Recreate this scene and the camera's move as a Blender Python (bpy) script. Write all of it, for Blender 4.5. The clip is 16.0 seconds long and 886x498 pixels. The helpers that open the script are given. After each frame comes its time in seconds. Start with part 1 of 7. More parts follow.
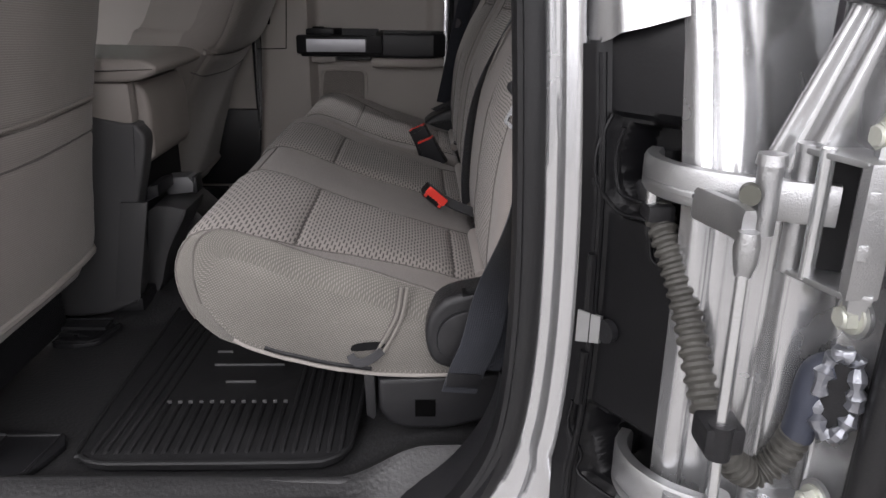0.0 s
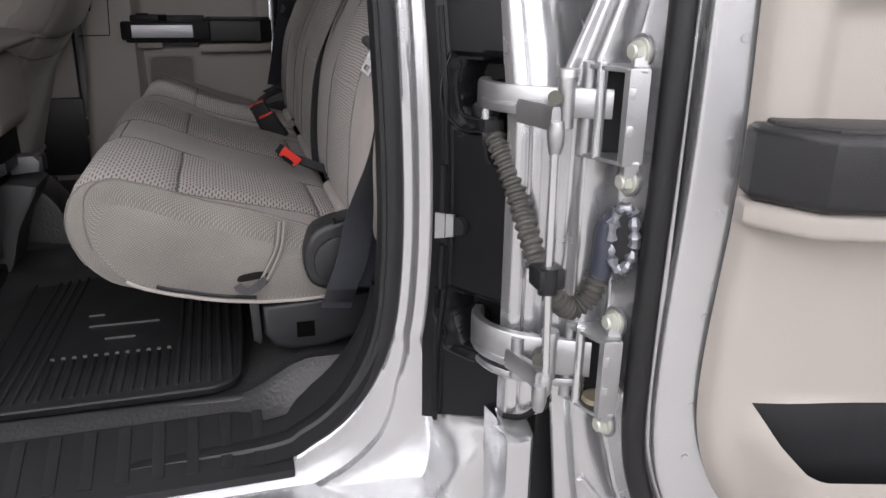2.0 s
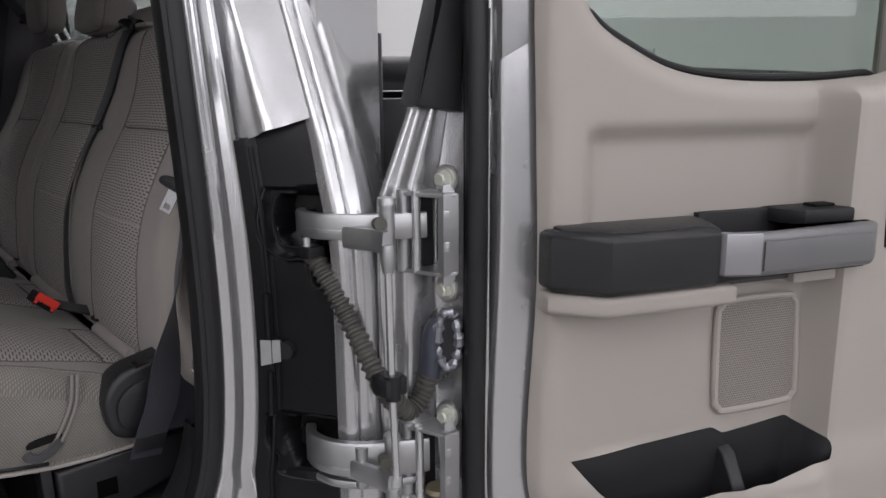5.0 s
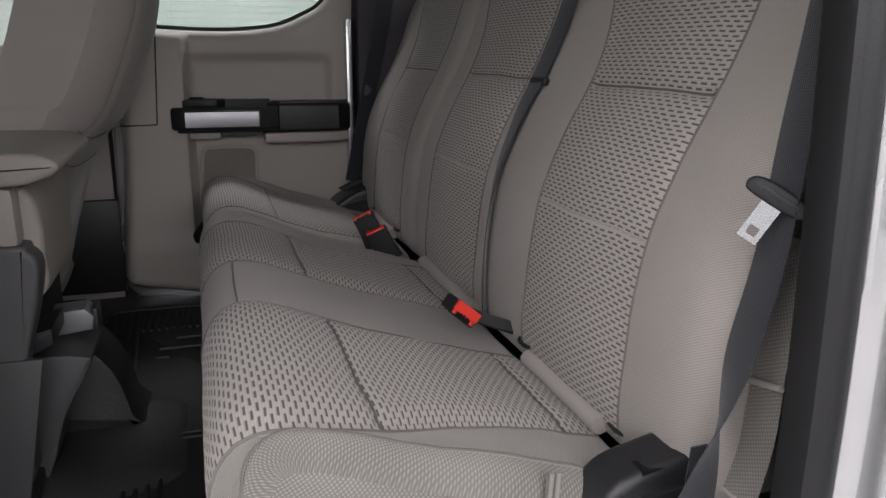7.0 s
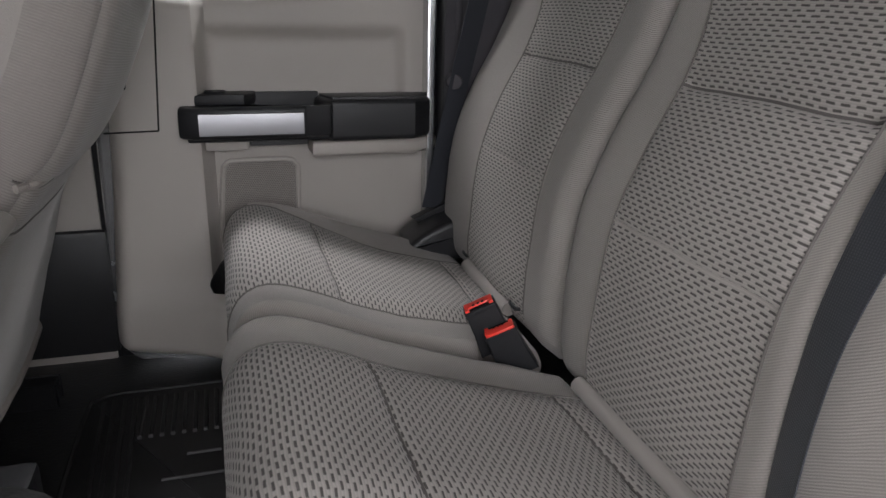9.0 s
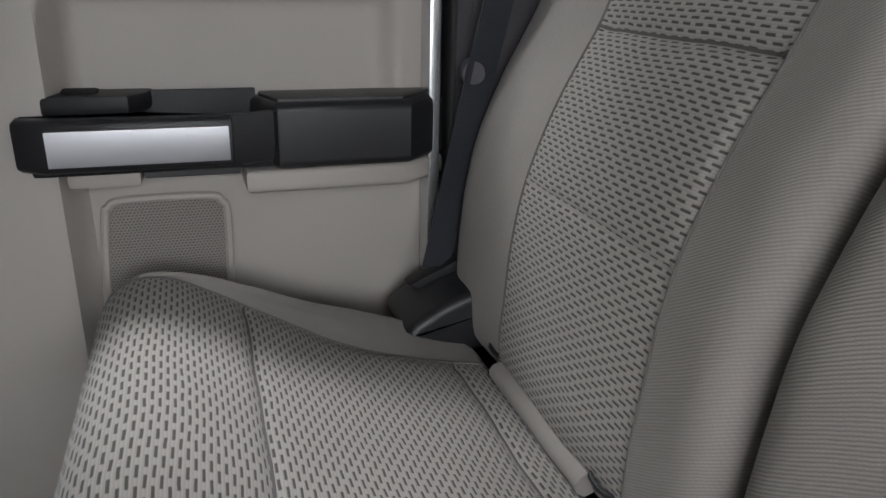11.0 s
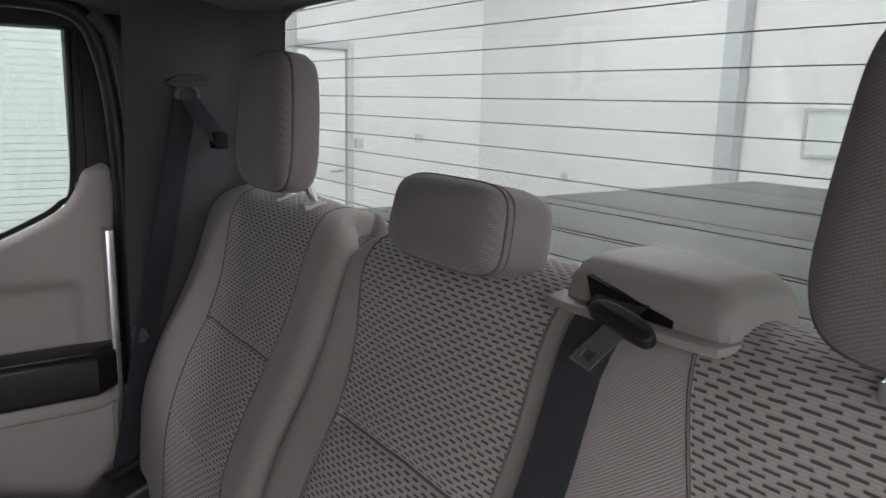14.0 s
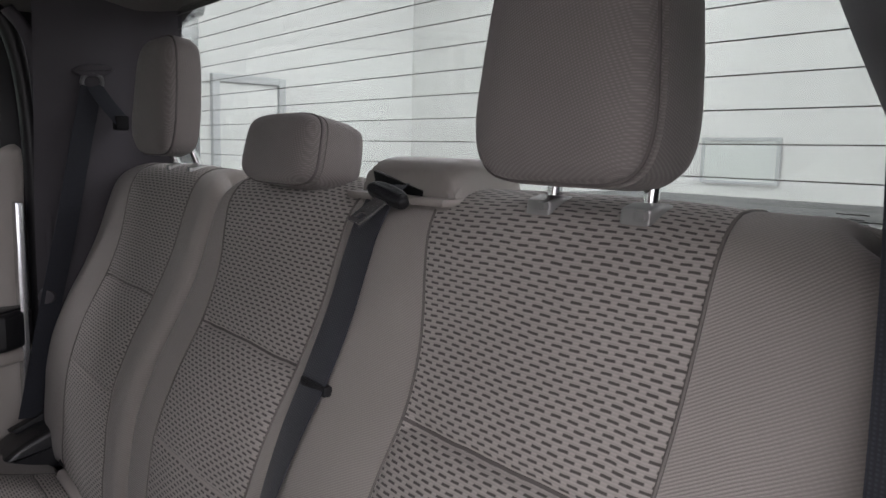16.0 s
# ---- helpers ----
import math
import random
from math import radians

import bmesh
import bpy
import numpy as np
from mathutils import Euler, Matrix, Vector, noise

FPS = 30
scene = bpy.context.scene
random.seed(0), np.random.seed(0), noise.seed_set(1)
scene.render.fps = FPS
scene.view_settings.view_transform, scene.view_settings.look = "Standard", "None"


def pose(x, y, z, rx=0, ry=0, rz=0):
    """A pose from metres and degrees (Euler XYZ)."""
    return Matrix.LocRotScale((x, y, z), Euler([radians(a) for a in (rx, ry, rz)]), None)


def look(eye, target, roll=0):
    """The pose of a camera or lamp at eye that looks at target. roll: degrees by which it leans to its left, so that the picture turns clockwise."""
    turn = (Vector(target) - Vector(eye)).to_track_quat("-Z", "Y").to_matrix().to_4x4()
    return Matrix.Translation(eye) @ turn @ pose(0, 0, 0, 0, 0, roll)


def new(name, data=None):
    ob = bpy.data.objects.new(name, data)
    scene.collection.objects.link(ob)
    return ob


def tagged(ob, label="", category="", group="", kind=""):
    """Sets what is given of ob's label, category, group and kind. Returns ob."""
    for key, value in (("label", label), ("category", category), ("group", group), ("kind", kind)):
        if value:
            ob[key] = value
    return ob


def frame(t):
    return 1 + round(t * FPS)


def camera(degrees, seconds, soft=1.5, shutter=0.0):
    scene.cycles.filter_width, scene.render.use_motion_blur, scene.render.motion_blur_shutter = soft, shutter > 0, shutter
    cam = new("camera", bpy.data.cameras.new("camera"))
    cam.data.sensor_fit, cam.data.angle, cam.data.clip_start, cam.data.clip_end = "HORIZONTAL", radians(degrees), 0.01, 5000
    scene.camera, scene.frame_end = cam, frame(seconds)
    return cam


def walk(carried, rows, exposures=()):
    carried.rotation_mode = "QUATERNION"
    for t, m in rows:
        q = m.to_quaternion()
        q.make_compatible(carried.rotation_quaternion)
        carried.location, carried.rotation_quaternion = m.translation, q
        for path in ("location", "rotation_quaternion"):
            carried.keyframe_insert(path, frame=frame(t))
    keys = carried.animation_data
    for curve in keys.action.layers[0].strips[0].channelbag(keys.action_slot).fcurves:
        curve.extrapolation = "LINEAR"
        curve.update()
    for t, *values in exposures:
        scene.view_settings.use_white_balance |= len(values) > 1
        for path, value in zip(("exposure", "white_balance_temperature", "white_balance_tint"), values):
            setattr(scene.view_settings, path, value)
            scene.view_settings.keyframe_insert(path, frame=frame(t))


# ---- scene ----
cam = camera(61.9, 16.0)
PATH = [
    (0, (-0.0058, -1.5490, 1.3024), (0.0573, 0.3327, 0.6278), 0.64),
    (0.5, (-0.0957, -1.4940, 1.2906), (-0.0394, 0.3897, 0.6209), 0.90),
    (1, (-0.1052, -1.4996, 1.2600), (-0.0314, 0.3856, 0.5962), 0.90),
    (1.5, (-0.1053, -1.6214, 1.2549), (0.1056, 0.2547, 0.5946), 0.87),
    (2, (-0.0947, -1.7431, 1.2667), (0.4441, 0.0631, 0.5980), 0.81),
    (2.5, (-0.0997, -1.7923, 1.2764), (0.8413, -0.1616, 0.6018), 1.18),
    (3, (-0.1215, -1.7907, 1.2786), (1.0526, -0.3175, 0.6066), 1.35),
    (3.5, (-0.1474, -1.7926, 1.2881), (1.0842, -0.3666, 0.6174), 1.25),
    (3.7, (-0.1584, -1.7927, 1.3067), (1.0776, -0.3702, 0.6367), 1.25),
    (5.8, (-0.3141, -1.5675, 1.2926), (0.8951, 0.0054, 1.0402), 0.66),
    (6, (-0.3231, -1.5049, 1.2848), (0.7785, 0.1297, 0.9465), 0.46),
    (6.5, (-0.3138, -1.3441, 1.3026), (0.4688, 0.4424, 0.8598), 0.36),
    (7, (-0.3015, -1.1900, 1.2944), (0.2967, 0.6468, 0.7765), 0.39),
    (7.5, (-0.3217, -1.0618, 1.3007), (0.2493, 0.7629, 0.7138), 0.52),
    (8, (-0.3474, -0.9371, 1.3156), (0.2241, 0.8726, 0.6845), 0.94),
    (8.5, (-0.3224, -0.7569, 1.3192), (0.2430, 1.0493, 0.6728), 1.21),
    (9, (-0.3021, -0.5827, 1.3394), (0.2503, 1.2279, 0.6938), 1.28),
    (9.2, (-0.2942, -0.5162, 1.3373), (0.2583, 1.2947, 0.6929), 1.45),
    (11.3, (-0.1839, -0.0792, 1.2986), (0.4362, 1.6851, 0.5896), 1.14),
    (11.5, (-0.1812, -0.0851, 1.3144), (0.4912, 1.6614, 0.6088), 1.30),
    (12, (-0.1794, -0.1410, 1.3850), (0.6408, 1.5541, 0.7111), 1.41),
    (12.5, (-0.1793, -0.2472, 1.4521), (0.7800, 1.3896, 0.8191), 1.69),
    (13, (-0.1722, -0.3611, 1.5050), (0.8674, 1.2476, 0.9294), 1.66),
    (13.5, (-0.1704, -0.4725, 1.5494), (0.9130, 1.1299, 1.0407), 1.37),
    (14, (-0.1816, -0.5796, 1.5974), (0.9593, 1.0164, 1.2086), 1.45),
    (14.5, (-0.1820, -0.6538, 1.6056), (1.0205, 0.9195, 1.3251), 1.53),
    (15, (-0.1701, -0.7388, 1.5974), (1.0791, 0.8009, 1.3348), 1.42),
    (15.5, (-0.1851, -0.8019, 1.5762), (1.0785, 0.7261, 1.3149), 1.38),
    (16, (-0.1968, -0.8315, 1.4872), (1.0690, 0.6948, 1.2258), 1.44),
]
EXPOSURE = [
    (0, -0.45, 6450, 10), (1.0, -0.05, 6450, 10), (1.5, 0.15, 6450, 10), (2.0, -0.35, 6450, 10), (2.5, -0.88, 6450, 10), (3.5, -1.2, 6450, 10),
    (6.0, -1.25, 6350, 10), (6.5, -0.85, 6350, 10), (7.0, -0.17, 6450, 10), (8.0, 0.42, 6400, 9), (9.0, 0.74, 6300, 7), (11.5, 1.25, 6200, 4), (12.0, 1.45, 6200, 4),
    (12.5, 1.18, 6200, 4), (13.0, 0.87, 6200, 8), (14.0, 0.2, 6350, 11), (15.5, 0.10, 6350, 12), (16.0, 0.08, 6350, 12),
]
walk(cam, [(t, look(eye, target, roll)) for t, eye, target, roll in PATH], EXPOSURE)


# ---- light ----
world = bpy.data.worlds.new("world")
scene.world = world
world.use_nodes = True
world.node_tree.nodes["Background"].inputs[0].default_value = (0.80, 0.86, 0.90, 1)
world.node_tree.nodes["Background"].inputs[1].default_value = 0.4


def lamp(name, x, y, z, sx, sy, watts, tint=(1.0, 0.965, 1.0)):
    """A long ceiling light that shines down."""
    data = bpy.data.lights.new(name, "AREA")
    data.shape, data.size, data.size_y, data.energy, data.color = "RECTANGLE", sx, sy, watts, tint
    ob = new(name, data)
    ob.matrix_world = pose(x, y, z)
    return ob


for lx in (-3.6, 0.2, 3.0):
    for ly in (-4.2, -2.2, 2.6):
        lamp("ceiling_lamp", lx, ly, 3.93, 2.8, 1.4 if lx < -3 else 0.5, (110 if lx < -3 else 40) if ly < 0 else 110)
# Added fill from behind the camera, set before a blank wall without glass.
near_fill = lamp("behind_camera_fill", -0.6, -5.93, 2.55, 9.0, 2.4, 400, (1.0, 0.970, 1.01))
near_fill.matrix_world = pose(-0.6, -5.93, 2.55, 84, 0, 0)


# ---- materials ----
def node(nt, kind, x=None, **values):
    n = nt.nodes.new(kind)
    for key, value in values.items():
        n.inputs[key.replace("_", " ")].default_value = value
    return n


def material(name, base, rough=0.5, metal=0.0, grain=0.0, grain_scale=900.0, stain=0.06, stain_scale=9.0,
             spec=0.5, coat=0.0, grain_detail=3.0, sheen=0.0):
    """A surface with fine bump at one scale and a slow change of tone at another."""
    m = bpy.data.materials.new(name)
    m.use_nodes = True
    nt = m.node_tree
    b = nt.nodes["Principled BSDF"]
    b.inputs["Roughness"].default_value, b.inputs["Metallic"].default_value = rough, metal
    b.inputs["Specular IOR Level"].default_value, b.inputs["Coat Weight"].default_value = spec, coat
    b.inputs["Coat Roughness"].default_value = 0.08
    if sheen:
        b.inputs["Sheen Weight"].default_value, b.inputs["Sheen Roughness"].default_value = sheen, 0.5
    co = nt.nodes.new("ShaderNodeTexCoord")
    slow = node(nt, "ShaderNodeTexNoise", Scale=stain_scale, Detail=5.0, Roughness=0.6)
    nt.links.new(co.outputs["Object"], slow.inputs["Vector"])
    mix = nt.nodes.new("ShaderNodeMix")
    mix.data_type = "RGBA"
    mix.inputs[6].default_value = (*[c * (1 - stain) for c in base], 1)
    mix.inputs[7].default_value = (*[min(1, c * (1 + stain)) for c in base], 1)
    nt.links.new(slow.outputs["Fac"], mix.inputs[0])
    nt.links.new(mix.outputs[2], b.inputs["Base Color"])
    if grain:
        fine = node(nt, "ShaderNodeTexNoise", Scale=grain_scale, Detail=grain_detail)
        nt.links.new(co.outputs["Object"], fine.inputs["Vector"])
        bump = node(nt, "ShaderNodeBump", Strength=grain, Distance=0.001)
        nt.links.new(fine.outputs["Fac"], bump.inputs["Height"])
        nt.links.new(bump.outputs[0], b.inputs["Normal"])
        rr = nt.nodes.new("ShaderNodeMapRange")
        rr.inputs[3].default_value, rr.inputs[4].default_value = max(0.02, rough - 0.08), min(1, rough + 0.08)
        nt.links.new(slow.outputs["Fac"], rr.inputs[0])
        nt.links.new(rr.outputs[0], b.inputs["Roughness"])
    return m


def math_node(nt, op, a, b=None):
    n = nt.nodes.new("ShaderNodeMath")
    n.operation = op
    for k, v in ((0, a), (1, b)):
        if v is None:
            continue
        if isinstance(v, (int, float)):
            n.inputs[k].default_value = v
        else:
            nt.links.new(v, n.inputs[k])
    return n.outputs[0]


def weave(name, base, dark, pitch=0.0062, period=0.0185, fill=0.62, thick=0.40):
    """Knitted cloth with staggered short dark dashes; the UVs are in metres."""
    m = bpy.data.materials.new(name)
    m.use_nodes = True
    nt = m.node_tree
    b = nt.nodes["Principled BSDF"]
    b.inputs["Roughness"].default_value, b.inputs["Specular IOR Level"].default_value = 0.9, 0.15
    b.inputs["Sheen Weight"].default_value = 0.12
    uv = nt.nodes.new("ShaderNodeUVMap")
    wob = node(nt, "ShaderNodeTexNoise", Scale=55.0, Detail=2.0)
    nt.links.new(uv.outputs[0], wob.inputs["Vector"])
    sep = nt.nodes.new("ShaderNodeSeparateXYZ")
    nt.links.new(uv.outputs[0], sep.inputs[0])
    wv = math_node(nt, "MULTIPLY", wob.outputs["Fac"], 0.0016)
    row = math_node(nt, "DIVIDE", math_node(nt, "ADD", sep.outputs[1], wv), pitch)
    col = math_node(nt, "DIVIDE", math_node(nt, "ADD", sep.outputs[0], wv), period)
    odd = math_node(nt, "MULTIPLY", math_node(nt, "FLOORED_MODULO", math_node(nt, "FLOOR", row), 2.0), 0.5)
    along = math_node(nt, "FRACT", math_node(nt, "ADD", col, odd))
    across = math_node(nt, "FRACT", row)
    da = math_node(nt, "ABSOLUTE", math_node(nt, "SUBTRACT", along, 0.5))
    dc = math_node(nt, "ABSOLUTE", math_node(nt, "SUBTRACT", across, 0.5))
    near_a = nt.nodes.new("ShaderNodeMapRange")
    near_a.interpolation_type = "SMOOTHSTEP"
    near_a.inputs[1].default_value, near_a.inputs[2].default_value = fill / 2 + 0.05, fill / 2 - 0.05
    nt.links.new(da, near_a.inputs[0])
    near_c = nt.nodes.new("ShaderNodeMapRange")
    near_c.interpolation_type = "SMOOTHSTEP"
    near_c.inputs[1].default_value, near_c.inputs[2].default_value = thick / 2 + 0.08, thick / 2 - 0.08
    nt.links.new(dc, near_c.inputs[0])
    dash = math_node(nt, "MULTIPLY", near_a.outputs[0], near_c.outputs[0])
    thread = node(nt, "ShaderNodeTexNoise", Scale=700.0, Detail=2.0)
    nt.links.new(uv.outputs[0], thread.inputs["Vector"])
    rib = math_node(nt, "ADD", math_node(nt, "MULTIPLY", math_node(nt, "SINE", math_node(nt, "MULTIPLY", row, 12.566)), 0.5), 0.5)
    slow = node(nt, "ShaderNodeTexNoise", Scale=7.0, Detail=4.0)
    nt.links.new(uv.outputs[0], slow.inputs["Vector"])
    tone = nt.nodes.new("ShaderNodeMapRange")
    tone.inputs[3].default_value, tone.inputs[4].default_value = 0.78, 1.22
    nt.links.new(math_node(nt, "ADD", math_node(nt, "MULTIPLY", thread.outputs["Fac"], 0.35), math_node(nt, "ADD", math_node(nt, "MULTIPLY", slow.outputs["Fac"], 0.3), math_node(nt, "MULTIPLY", rib, 0.35))), tone.inputs[0])
    mix = nt.nodes.new("ShaderNodeMix")
    mix.data_type = "RGBA"
    mix.inputs[6].default_value, mix.inputs[7].default_value = (*base, 1), (*dark, 1)
    nt.links.new(dash, mix.inputs[0])
    hs = nt.nodes.new("ShaderNodeHueSaturation")
    nt.links.new(tone.outputs[0], hs.inputs["Value"])
    nt.links.new(mix.outputs[2], hs.inputs["Color"])
    nt.links.new(hs.outputs[0], b.inputs["Base Color"])
    bump = node(nt, "ShaderNodeBump", Strength=0.5, Distance=0.0012)
    height = math_node(nt, "SUBTRACT", math_node(nt, "MULTIPLY", thread.outputs["Fac"], 0.35), dash)
    nt.links.new(height, bump.inputs["Height"])
    nt.links.new(bump.outputs[0], b.inputs["Normal"])
    return m


def ribbed(name, base, dark, pitch, angle=0.0, rough=0.85, depth=0.0006, mixed=0.5, second=0.0, sheen=0.15, cross=0.16):
    """Cloth or webbing of fine ribs along one direction of its UVs, which are in metres."""
    m = bpy.data.materials.new(name)
    m.use_nodes = True
    nt = m.node_tree
    b = nt.nodes["Principled BSDF"]
    b.inputs["Roughness"].default_value, b.inputs["Specular IOR Level"].default_value = rough, 0.2
    b.inputs["Sheen Weight"].default_value = sheen
    uv = nt.nodes.new("ShaderNodeUVMap")
    turn = nt.nodes.new("ShaderNodeMapping")
    turn.inputs["Rotation"].default_value = (0, 0, radians(angle))
    nt.links.new(uv.outputs[0], turn.inputs["Vector"])
    sep = nt.nodes.new("ShaderNodeSeparateXYZ")
    nt.links.new(turn.outputs[0], sep.inputs[0])
    wob = node(nt, "ShaderNodeTexNoise", Scale=220.0, Detail=2.0)
    nt.links.new(uv.outputs[0], wob.inputs["Vector"])
    ridge = math_node(nt, "ADD", math_node(nt, "DIVIDE", sep.outputs[1], pitch / 6.2832), math_node(nt, "MULTIPLY", wob.outputs["Fac"], 1.6))
    wave = math_node(nt, "ADD", math_node(nt, "MULTIPLY", math_node(nt, "SINE", ridge), 0.5), 0.5)
    if second:
        other = math_node(nt, "SINE", math_node(nt, "DIVIDE", sep.outputs[0], second / 6.2832))
        wave = math_node(nt, "MULTIPLY", wave, math_node(nt, "ADD", math_node(nt, "MULTIPLY", other, cross), 1 - cross))
    slow = node(nt, "ShaderNodeTexNoise", Scale=8.0, Detail=5.0)
    nt.links.new(uv.outputs[0], slow.inputs["Vector"])
    mix = nt.nodes.new("ShaderNodeMix")
    mix.data_type = "RGBA"
    mix.inputs[6].default_value, mix.inputs[7].default_value = (*dark, 1), (*base, 1)
    fac = math_node(nt, "ADD", math_node(nt, "MULTIPLY", wave, mixed), math_node(nt, "MULTIPLY", slow.outputs["Fac"], 1 - mixed))
    nt.links.new(fac, mix.inputs[0])
    nt.links.new(mix.outputs[2], b.inputs["Base Color"])
    bump = node(nt, "ShaderNodeBump", Strength=0.45, Distance=depth)
    nt.links.new(wave, bump.inputs["Height"])
    nt.links.new(bump.outputs[0], b.inputs["Normal"])
    return m


def pane_material(name, tint, through_share=1.0):
    m = bpy.data.materials.new(name)
    m.use_nodes = True
    nt = m.node_tree
    b = nt.nodes["Principled BSDF"]
    nt.nodes.remove(b)
    out = nt.nodes["Material Output"]
    clear = nt.nodes.new("ShaderNodeBsdfTransparent")
    clear.inputs[0].default_value = (*tint, 1)
    gloss = nt.nodes.new("ShaderNodeBsdfGlossy")
    gloss.inputs["Roughness"].default_value = 0.02
    facing = nt.nodes.new("ShaderNodeLayerWeight")
    facing.inputs["Blend"].default_value = 0.5
    fres = nt.nodes.new("ShaderNodeMapRange")
    fres.inputs[3].default_value, fres.inputs[4].default_value = 0.04, 0.6
    nt.links.new(math_node(nt, "POWER", facing.outputs["Facing"], 5.0), fres.inputs[0])
    mix = nt.nodes.new("ShaderNodeMixShader")
    nt.links.new(fres.outputs[0], mix.inputs[0])
    nt.links.new(clear.outputs[0], mix.inputs[1])
    nt.links.new(gloss.outputs[0], mix.inputs[2])
    nt.links.new(mix.outputs[0], out.inputs["Surface"])
    return m


insert_cloth = weave("seat_insert_cloth", (0.322, 0.296, 0.276), (0.080, 0.073, 0.068), pitch=0.0050, period=0.0150, fill=0.62, thick=0.42)
twill = ribbed("seat_twill", (0.338, 0.308, 0.286), (0.212, 0.193, 0.180), 0.0023, angle=32, second=0.0034, mixed=0.55, depth=0.0008)
side_cloth = ribbed("seat_side_cloth", (0.300, 0.285, 0.257), (0.085, 0.080, 0.072), 0.0030, angle=-28, second=0.0032, mixed=0.6, depth=0.0010, cross=0.45)
head_cloth = ribbed("head_restraint_cloth", (0.235, 0.213, 0.200), (0.128, 0.116, 0.109), 0.0022, angle=20, second=0.0026, mixed=0.60, depth=0.0008, cross=0.42)
vinyl = material("seat_back_vinyl", (0.228, 0.205, 0.188), 0.5, grain=0.7, grain_scale=520, spec=0.35)
seat_back_cloth = ribbed("seat_back_cloth", (0.248, 0.224, 0.207), (0.185, 0.167, 0.154), 0.0032, angle=4, second=0.0030, mixed=0.5, depth=0.0008)
seam_cloth = material("seam_cloth", (0.125, 0.114, 0.106), 0.9, grain=0.5, grain_scale=600)
felt = material("pale_felt", (0.30, 0.28, 0.26), 0.95, grain=0.8, grain_scale=500)
thread_dark = material("stitching", (0.10, 0.09, 0.085), 0.8)
trim = material("taupe_trim", (0.355, 0.327, 0.298), 0.46, grain=0.4, grain_scale=850, spec=0.4, stain=0.03)
black = material("black_plastic", (0.013, 0.013, 0.0145), 0.45, grain=0.45, grain_scale=900, stain=0.2, spec=0.32)
black_deep = material("pocket_black", (0.006, 0.006, 0.0065), 0.6, grain=0.3, stain=0.15, spec=0.18)
liner_black = material("liner_black", (0.0042, 0.0042, 0.0050), 0.42, grain=0.15, grain_scale=250, stain=0.35, stain_scale=18, spec=0.26)
charcoal = material("charcoal_plastic", (0.017, 0.017, 0.0185), 0.36, grain=0.4, grain_scale=900, stain=0.15, spec=0.4)
# Paler grey that paints the highlights on the floor mats' raised edges.
glint_rubber = material("mat_glint_grey", (0.080, 0.079, 0.081), 0.5, grain=0.35, grain_scale=700, stain=0.15)
grey_plastic = material("grey_console_plastic", (0.048, 0.0475, 0.049), 0.45, grain=0.35, grain_scale=700, stain=0.1)
dark_trim = material("dark_pillar_trim", (0.050, 0.046, 0.052), 0.7, grain=0.4, grain_scale=600, stain=0.1)
liner_cloth = material("headliner_cloth", (0.15, 0.138, 0.132), 0.95, grain=0.5, grain_scale=900)
rubber = material("weatherstrip_rubber", (0.010, 0.010, 0.011), 0.42, grain=0.3, grain_scale=400, stain=0.25, spec=0.42)
floor_vinyl = material("floor_vinyl", (0.026, 0.026, 0.027), 0.36, grain=1.0, grain_scale=170, grain_detail=5.0, stain=0.3, spec=0.5)
mat_rubber = material("mat_rubber", (0.017, 0.017, 0.0180), 0.46, grain=0.5, grain_scale=600, stain=0.3, spec=0.3)
silver = material("silver_paint", (0.57, 0.575, 0.585), 0.25, metal=0.80, grain=0.04, grain_scale=1400, stain=0.015, coat=0.5)
cast = material("painted_cast_metal", (0.44, 0.445, 0.45), 0.34, metal=0.9, grain=0.5, grain_scale=700, stain=0.12, stain_scale=40)
rod_metal = material("bright_rod", (0.68, 0.69, 0.70), 0.25, metal=0.9, grain=0.1, stain=0.05)
blade_steel = material("belt_blade_steel", (0.42, 0.43, 0.445), 0.25, metal=0.9, stain=0.05)
chrome = material("chrome", (0.80, 0.81, 0.82), 0.08, metal=1.0, stain=0.02)
zinc = material("zinc_bolt", (0.55, 0.56, 0.50), 0.42, metal=0.55, grain=0.4, grain_scale=500, stain=0.15)
rust = material("worn_brass_washer", (0.26, 0.23, 0.16), 0.55, metal=0.6, grain=0.5, stain=0.3, stain_scale=60)
pocket_grey = material("pocket_grey_plastic", (0.026, 0.026, 0.028), 0.42, grain=0.5, grain_scale=600, stain=0.12, spec=0.35)
housing_grey = material("taupe_housing", (0.235, 0.215, 0.20), 0.5, grain=0.35, grain_scale=800, spec=0.3, stain=0.05)
satin = material("satin_silver_trim", (0.35, 0.35, 0.365), 0.40, metal=0.75, grain=0.1, stain=0.04)
satin_dark = material("satin_grey_trim", (0.17, 0.17, 0.175), 0.38, metal=0.35, grain=0.25, stain=0.05)
webbing = ribbed("belt_webbing", (0.046, 0.050, 0.061), (0.014, 0.015, 0.019), 0.0029, angle=90, rough=0.7, depth=0.0006, mixed=0.6, second=0.0022, cross=0.4)
worn_webbing = ribbed("worn_grey_webbing", (0.075, 0.075, 0.078), (0.03, 0.03, 0.033), 0.0020, angle=90, rough=0.75, depth=0.0005)
red = material("red_button", (0.72, 0.045, 0.03), 0.35, stain=0.08)
hose = material("corrugated_hose", (0.060, 0.058, 0.052), 0.6, grain=0.6, grain_scale=300, stain=0.5, stain_scale=25)
foil = material("foil_wrap", (0.30, 0.31, 0.34), 0.3, metal=0.8, grain=1.0, grain_scale=220, stain=0.4, stain_scale=80)
